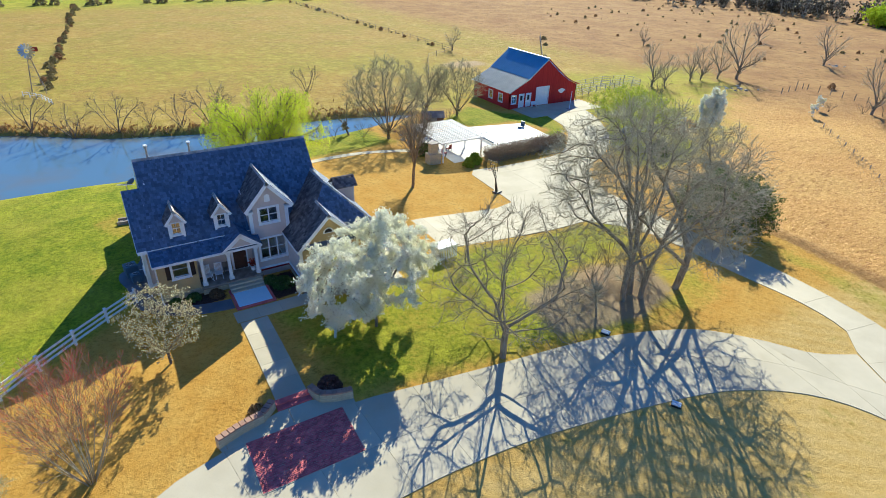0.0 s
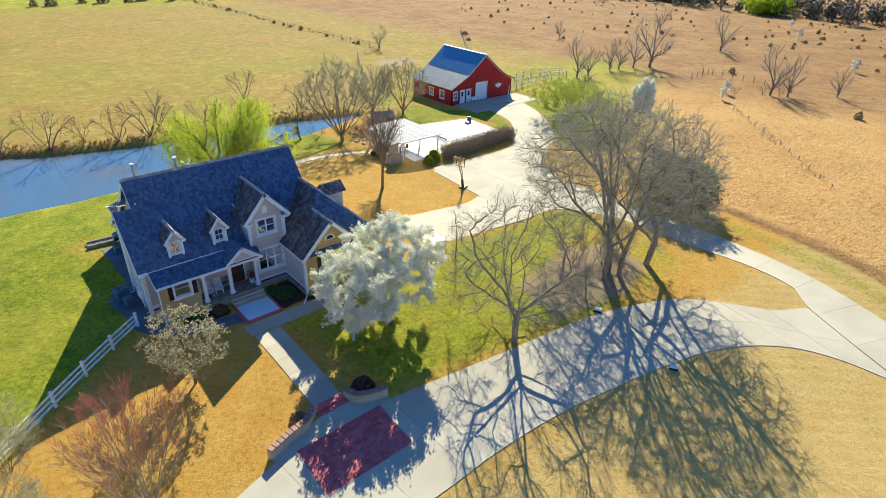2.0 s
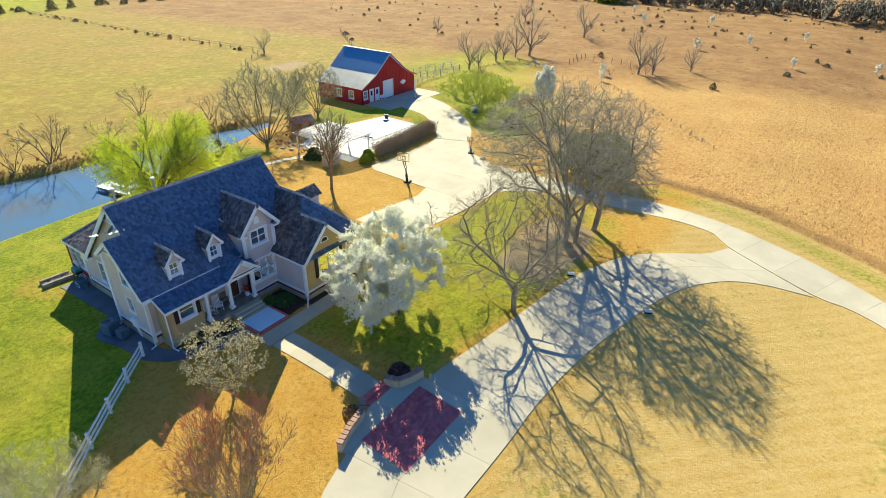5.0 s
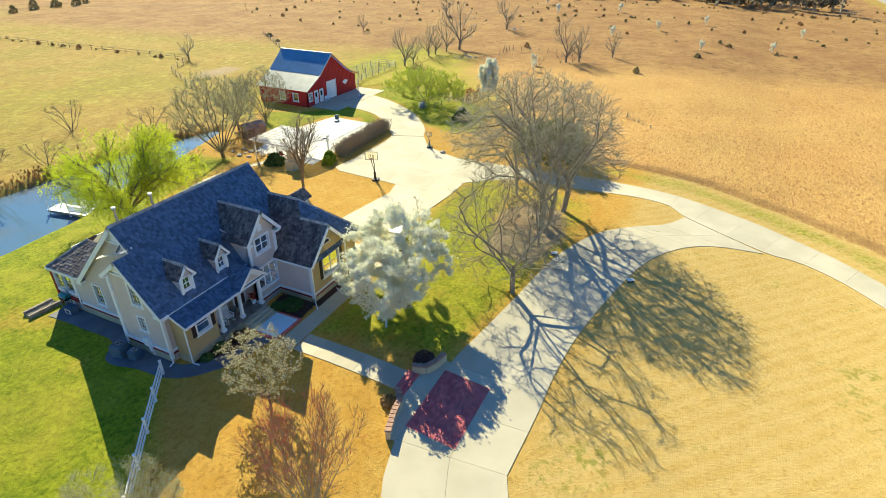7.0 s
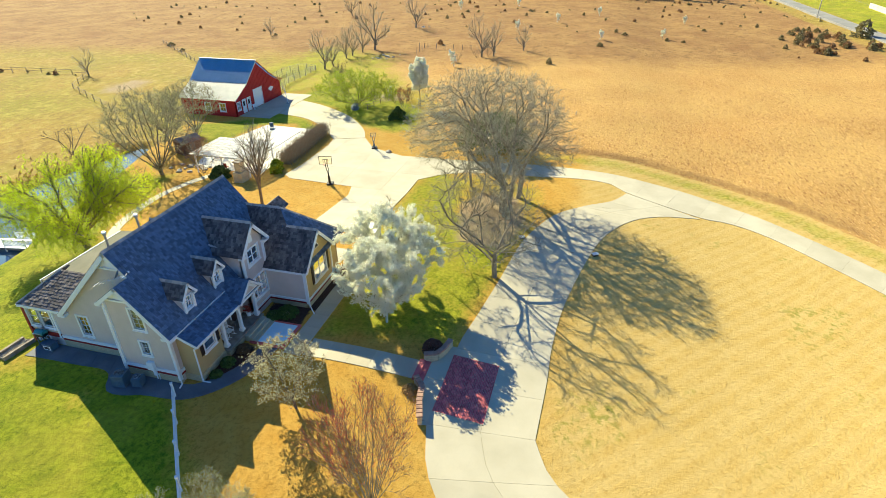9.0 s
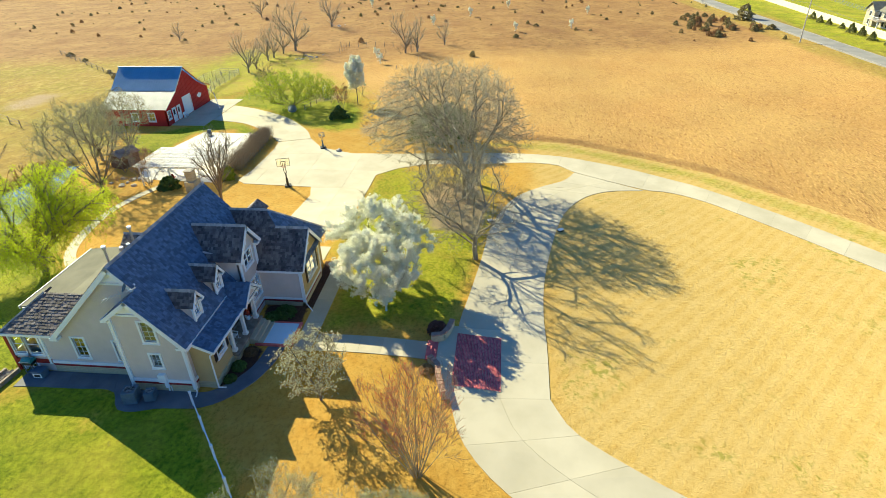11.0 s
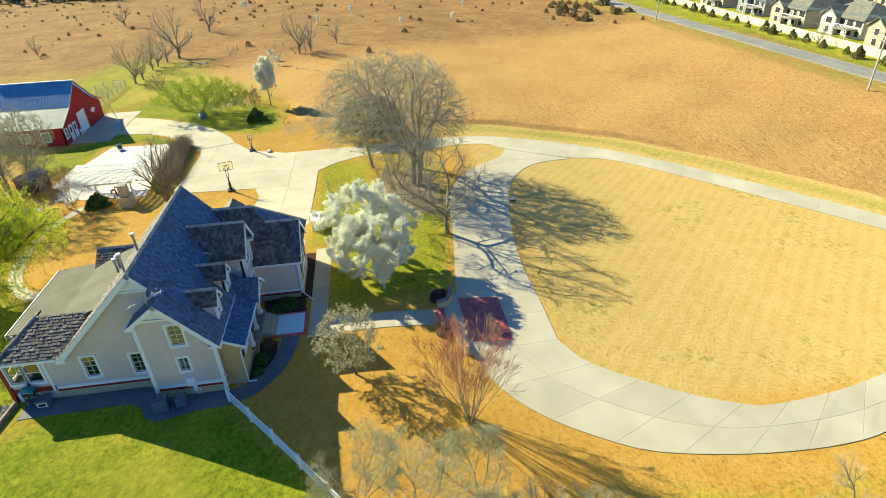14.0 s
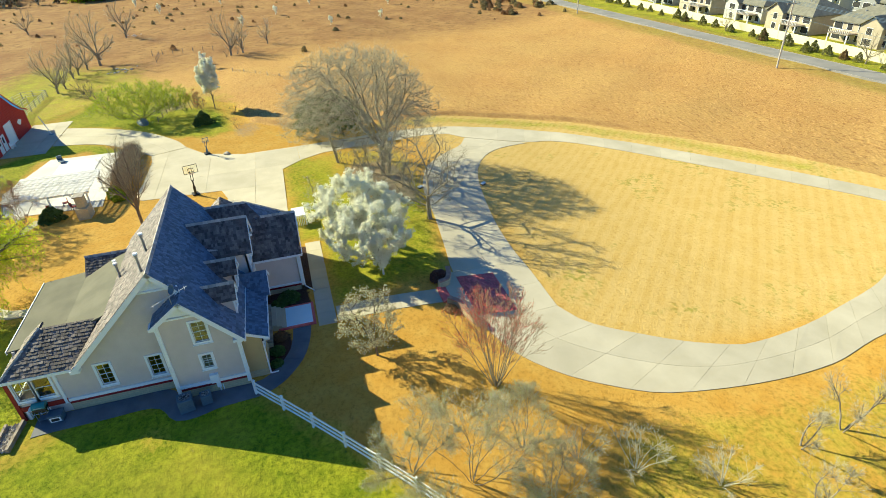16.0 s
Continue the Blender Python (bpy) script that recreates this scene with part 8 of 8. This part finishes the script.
def suburban_house(x, y, w, d, body, seed, label):
    """A two-storey house seen from its back garden: hipped main roof, a gabled bay, windows and a raised deck."""
    rng = random.Random(seed)
    t = thing("suburban_house", x, y, -1.4, label, "house", "estate houses", rng.uniform(-4, 4))
    H = 4.1
    part("wall", box(-w / 2, w / 2, -d / 2, d / 2, 0, H), body, t)
    r = d / 2 + 0.5
    rise = 2.9
    e = w / 2 + 0.5
    bm = bmesh.new()
    v = [bm.verts.new(p) for p in ((-e, -r, H), (e, -r, H), (e, r, H), (-e, r, H), (-e + r * 0.8, 0, H + rise), (e - r * 0.8, 0, H + rise), (-e, -r, H - 0.2), (e, -r, H - 0.2), (e, r, H - 0.2), (-e, r, H - 0.2))]
    for q in ((0, 1, 5, 4), (1, 2, 5), (2, 3, 4, 5), (3, 0, 4), (0, 6, 7, 1), (1, 7, 8, 2), (2, 8, 9, 3), (3, 9, 6, 0), (9, 8, 7, 6)):
        bm.faces.new([v[i] for i in q])
    part("roof", bm, M_SHING, t)
    bx, bw = rng.choice((-1, 1)) * w * 0.22, w * 0.36
    part("bay", wall([(-bw / 2, 0), (bw / 2, 0), (bw / 2, H), (0, H + bw * 0.36), (-bw / 2, H)], [], (bx, d / 2 + 1.2, 0), X, Y, 1.4), body, t)
    for s in (-1, 1):
        bm = bmesh.new()
        p = [(bx, d / 2 + 1.6, H + bw * 0.42), (bx, -0.5, H + bw * 0.42), (bx + s * (bw / 2 + 0.45), -0.5, H - 0.12), (bx + s * (bw / 2 + 0.45), d / 2 + 1.6, H - 0.12)]
        vv = [bm.verts.new(q) for q in p] + [bm.verts.new((q[0], q[1], q[2] - 0.16)) for q in p]
        for q in ((0, 1, 2, 3), (7, 6, 5, 4), (0, 3, 7, 4), (1, 0, 4, 5), (2, 1, 5, 6), (3, 2, 6, 7)):
            bm.faces.new([vv[i] for i in q])
        bmesh.ops.recalc_face_normals(bm, faces=bm.faces[:])
        part("bay_roof", bm, M_SHING, t)
    front = d / 2
    for row in (0.5, 2.5):
        for k in range(5):
            u = -w / 2 + (k + 0.5) * w / 5
            yy = front + (1.2 if abs(u - bx) < bw / 2 else 0)
            ww = 0.55 if rng.random() < 0.6 else 0.9
            win = part("window", box(u - ww - 0.08, u + ww + 0.08, yy - 0.02, yy + 0.05, row - 0.08, row + 1.28), M_WHITE, t)
            part("pane", box(u - ww, u + ww, yy + 0.03, yy + 0.065, row, row + 1.2), M_DARK, win, "dark glass")
    dx = -bx
    part("deck", box(dx - 2.2, dx + 2.2, front, front + 2.6, 1.9, 2.1), M_WOOD, t)
    for s in (-2.1, 2.1):
        part("deck_post", box(dx + s - 0.1, dx + s + 0.1, front + 2.4, front + 2.6, 0, 1.9), M_WHITE, t)
    part("deck_rail", box(dx - 2.2, dx + 2.2, front + 2.54, front + 2.6, 2.9, 3.0), M_WHITE, t)
    for k in range(12):
        part("baluster", box(dx - 2.15 + k * 0.39, dx - 2.1 + k * 0.39, front + 2.55, front + 2.59, 2.1, 2.9), M_WHITE, t)
    for k in range(3):
        vx, vy = rng.uniform(-w / 4, w / 4), rng.uniform(0.5, r * 0.4)
        zz = H + rise * (1 - vy / r)
        part("roof_vent", tube((vx, vy, zz - 0.1), (vx, vy, zz + 0.35), 0.12, 0.12, 8), M_STEEL, t)


for k, (x, body, label) in enumerate(((28, M_TANW, "tan two-storey house with grey roof beyond the road"), (45, M_TANW, "tan two-storey house with grey roof beyond the road"), (61, M_TANW, "tan two-storey house with a raised white deck"), (77.5, M_TANW, "tan two-storey house with grey roof beyond the road"), (93, M_LIGHTW, "pale house with grey roof beyond the road"), (109, M_TANW, "tan two-storey house with grey roof beyond the road"), (126, M_GREYW, "grey house with grey roof beyond the road"), (143, M_TANW, "tan two-storey house with grey roof beyond the road"))):
    suburban_house(x, -123 + (k % 2) * 1.5, 12.5, 10, body, 60 + k, label)
for k, x in enumerate((24, 42, 60, 78, 97, 116, 136, 156)):
    suburban_house(x, -148 - (k % 3) * 2, 13, 10, (M_GREYW, M_LIGHTW, M_TANW)[k % 3], 90 + k, "house with grey roof deeper in the estate")
for k, x in enumerate((35, 55, 76, 98, 120, 142, 165)):
    suburban_house(x, -178 - (k % 2) * 3, 13, 10, (M_LIGHTW, M_GREYW, M_TANW)[k % 3], 110 + k, "house with grey roof deeper in the estate")

M_FIR = leafy("fir_needles", (0.15, 0.16, 0.045), (0.30, 0.29, 0.10), trans=0.35)
M_FIRR = leafy("russet_fir_needles", (0.16, 0.11, 0.05), (0.28, 0.18, 0.08), trans=0.35)
fir = conifer("roadside_fir", 60, -104.5, 2.0, 1.15, 420, 41, "small dark fir on the roadside verge", M_FIR, "roadside firs", 0.2, 0.85, True)
sow(fir, [(44 + 5.3 * k + ((k * 37) % 11) * 0.2, -105.6 - ((k * 13) % 5) * 0.25, 0.75 + 0.09 * ((k * 7) % 6)) for k in range(22)], 9)
russet = conifer("roadside_fir", 72, -105.4, 1.9, 1.05, 400, 42, "small russet-brown fir on the roadside verge", M_FIRR, "roadside firs", 0.2, 0.85, True)
sow(russet, [(52.6, -105.8, 0.9), (98, -105.6, 0.8)], 10)
sow(far_tree, [(48.4, -106.2, 0.75), (84, -106, 0.6)], 11)

for x in (-18, 52.9, 122.7, 193):
    t = thing("utility_pole", x, -91.2 + (x - 52.9) * 0.035, -1.3, "tall brown timber utility pole by the road", "utility pole", "power line")
    part("shaft", tube((0, 0, -0.2), (0, 0, 11.5), 0.16, 0.11, 8), M_BLEACH, t)
    part("crossarm", box(-0.06, 0.06, -1.2, 1.2, 10.6, 10.75), M_WOOD, t)
    for s in (-1.1, -0.4, 0.4, 1.1):
        part("insulator", tube((0, s, 10.75), (0, s, 10.95), 0.05, 0.04, 6), M_GREYP, t)
    if x < 190:
        nx, ny = x + 70.3, 0.035 * 70.3
        for s, h in ((-1.1, 10.9), (-0.4, 10.9), (0.4, 10.9), (1.1, 10.9), (0, 8.6)):
            pts = [Vector((70.3 * f, s + ny * f, h - 1.0 * 4 * f * (1 - f))) for f in np.linspace(0, 1, 9)]
            part("wire", tubes("wire", [(pts, [0.025] * 9, 2)]), M_GREYP, t)

# scattered cedars and brush over the prairie
M_FIELDC = leafy("winter_cedar_foliage", (0.17, 0.15, 0.065), (0.30, 0.25, 0.12), trans=0.35)
M_RUSTC2 = leafy("rusty_cedar_foliage", (0.22, 0.13, 0.06), (0.36, 0.21, 0.10), trans=0.35)
rng = random.Random(77)
cedars = [conifer("prairie_cedar", 108, -12, 1.3, 0.7, 150, 51, "small dark cedar dotted over the prairie", M_FIELDC, "prairie cedars", 0.2, 0.45, True),
          conifer("prairie_cedar", 126, 18, 1.1, 0.75, 150, 52, "small russet cedar dotted over the prairie", M_RUSTC2, "prairie cedars", 0.2, 0.45, True),
          conifer("prairie_cedar", 131, -22, 0.9, 0.9, 150, 53, "low wide dark cedar on the prairie", M_FIELDC, "prairie cedars", 0.2, 0.45, True)]
for k in range(260):
    x = 128 + 126 * rng.random() ** 0.8
    y = rng.uniform(-88, 150)
    if x < 150 + 12 * math.sin(y * 0.05) - 0.12 * y and rng.random() < 0.86:
        continue
    if y < -30 and x < 128:
        continue
    if y > 40 and x < 118 + 0.3 * (y - 40):
        continue
    sow(cedars[k % 3], [(x, y, rng.uniform(0.3, 0.85))], 1000 + k)
for k in range(46):
    sow(cedars[(k % 5) // 2], [(rng.gauss(148, 9), rng.gauss(-77, 5), rng.uniform(0.7, 1.5))], 2000 + k)
sow(cedars[0], [(158, -88, 3.2)], 5)
for k in range(34):
    y = 78 + k * 3.8 + rng.uniform(-1.2, 1.2)
    sow(cedars[k % 3], [(-7.2 + (y - 78) * 0.06 + rng.gauss(0, 0.4), y, rng.uniform(0.5, 1.3))], 3000 + k)
for k in range(26):
    y = 84 + 5 * k + rng.uniform(-2, 2)
    sow(cedars[k % 3], [(76 - 0.03 * (y - 84) + rng.gauss(0, 0.5), y, rng.uniform(0.3, 1.0))], 3500 + k)
for k in range(26):
    x = -60 + k * 8 + rng.uniform(-3, 3)
    sow(cedars[k % 3 if k % 3 != 1 else 0], [(x, 206 + rng.gauss(0, 2), rng.uniform(1.6, 3.0))], 4000 + k)
sow(cedars[2], [(88, 62, 1.0), (92, 66, 0.9), (104, 80, 0.8), (110, 88, 1.0), (78, 52, 0.6)], 6)

# woods along the far edge of the prairie
verts, faces, limbs = [], [], []
rng = random.Random(5)
for k in range(330):
    y = rng.uniform(-62, 230)
    x = 256 + rng.gauss(0, 7) - 0.0008 * (y - 60) ** 2 + abs(rng.gauss(0, 14))
    h = rng.uniform(4, 9)
    base = Vector((x, y, -1.4))
    for _ in range(9):
        q = base + Vector((rng.gauss(0, h * 0.22), rng.gauss(0, h * 0.22), h * rng.uniform(0.55, 1.0)))
        limbs.append(([base, base.lerp(q, 0.5) + Vector((0, 0, 0.3)), q], [0.16, 0.1, 0.03], 3))
        for _ in range(8):
            fleck(verts, faces, base.lerp(q, rng.uniform(0.3, 1.05)) + Vector((rng.gauss(0, 0.7), rng.gauss(0, 0.7), rng.gauss(0, 0.6))), rng.uniform(0.18, 0.5), rng, 1.4)
wood = thing("woodland", 0, 0, 0, "grey-brown leafless woodland closing the prairie", "woods", kind="stuff")
part("stems", tubes("stems", limbs), M_TWIG, wood, kind="stuff")
part("canopy", raw("canopy", verts, faces), leafy("woodland_canopy", (0.05, 0.045, 0.025), (0.17, 0.14, 0.08)), wood, kind="stuff")
verts, faces = [], []
for k in range(3000):
    fleck(verts, faces, (252 + rng.gauss(0, 3.2), 64 + rng.gauss(0, 3.4), 2.2 + rng.gauss(0, 1.6)), rng.uniform(0.2, 0.5), rng, 1.3)
t = thing("green_tree", 0, 0, 0, "bright green tree in front of the woods", "tree")
part("crown", raw("crown", verts, faces), M_WILLOW, t)
part("trunk", tube((252, 64, -1.5), (252, 64, 2), 0.3, 0.15, 8), M_BARK, t)

# windmill
mill = thing("windmill", -8.3, 74.8, gh(-8.3, 74.8), "old steel farm windmill at the end of the field", "windmill")
for sx in (-1, 1):
    for sy in (-1, 1):
        part("leg", tube((1.0 * sx, 1.0 * sy, 0), (0.12 * sx, 0.12 * sy, 6.2), 0.05, 0.04, 6), M_WOOD, mill)
for k, h in enumerate((1.4, 2.8, 4.2, 5.3)):
    r = 1.0 - 0.88 * h / 6.2
    for a, b in (((-r, -r), (r, -r)), ((r, -r), (r, r)), ((r, r), (-r, r)), ((-r, r), (-r, -r))):
        part("brace", tube((*a, h), (*b, h), 0.025, 0.025, 5), M_WOOD, mill)
    r2 = 1.0 - 0.88 * max(h - 1.3, 0) / 6.2
    part("brace", tube((-r2, -r2, max(h - 1.3, 0)), (r, -r, h), 0.02, 0.02, 5), M_WOOD, mill)
    part("brace", tube((r2, r2, max(h - 1.3, 0)), (-r, r, h), 0.02, 0.02, 5), M_WOOD, mill)
part("platform", box(-0.4, 0.4, -0.4, 0.4, 5.5, 5.58), M_WOOD, mill)
wheel = part("wheel", tube((0, -0.5, 6.7), (0, -0.35, 6.7), 0.14, 0.14, 10), M_STEEL, mill)
for k in range(14):
    a = 2 * math.pi * k / 14
    m = Matrix.Translation((0, -0.45, 6.7)) @ Matrix.Rotation(a, 4, "Y") @ Matrix.Rotation(radians(28), 4, "Z")
    part("blade", box(-0.16, 0.16, -0.008, 0.008, 0.35, 1.15, 0, m), M_STEEL, wheel)
part("tail_vane", box(-0.02, 0.02, 0.7, 1.7, 6.4, 7.1, 0, pose(0, 0, 0, 0, 0, -60)), M_RED, mill, "dull red tail vane")
part("tail_bar", tube((0, -0.4, 6.7), (0.8, 0.4, 6.7), 0.03, 0.03, 6), M_STEEL, mill)
post_fence("mill_trough", [(-10.5, 73.4), (-8, 70.5), (-6.5, 66)], 0.8, (0.35, 0.7), M_WHITE, "short white rail fence below the windmill", 1.5)
rock_group("field_rock", 107.5, 26.5, 14, 2.0, 9, "blue-grey rubble heaped at the tree row")
rock_group("field_rock", 152, 31, 7, 1.6, 10, "pale rubble at the foot of a field tree")

# rough grass tussocks along the far bank
verts, faces = [], []
rng = random.Random(55)
for k in range(1300):
    x = rng.uniform(-45, 42)
    y = float(np.interp(x, POND_X, POND_FAR)) + abs(rng.gauss(0, 2.2)) + 0.2
    z = gh(x, y)
    for j in range(3):
        a, h, r = rng.uniform(0, 6.283), rng.uniform(0.15, 0.45), rng.uniform(0.05, 0.16)
        i = len(verts)
        dx, dy = math.cos(a), math.sin(a)
        verts += [(x - dx * r, y - dy * r, z - 0.05), (x + dx * r, y + dy * r, z - 0.05), (x + rng.gauss(0, 0.12), y + rng.gauss(0, 0.12), z + h), (x - dy * r, y + dx * r, z - 0.05)]
        faces += [(i, i + 1, i + 2), (i + 1, i + 3, i + 2), (i + 3, i, i + 2)]
t = part("tussock", raw("tussock", verts, faces), leafy("dry_tussock", (0.46, 0.31, 0.13), (0.60, 0.43, 0.20), trans=0.5))
tagged(t, "tawny tussocks of dead prairie grass", "grass", "", "stuff")
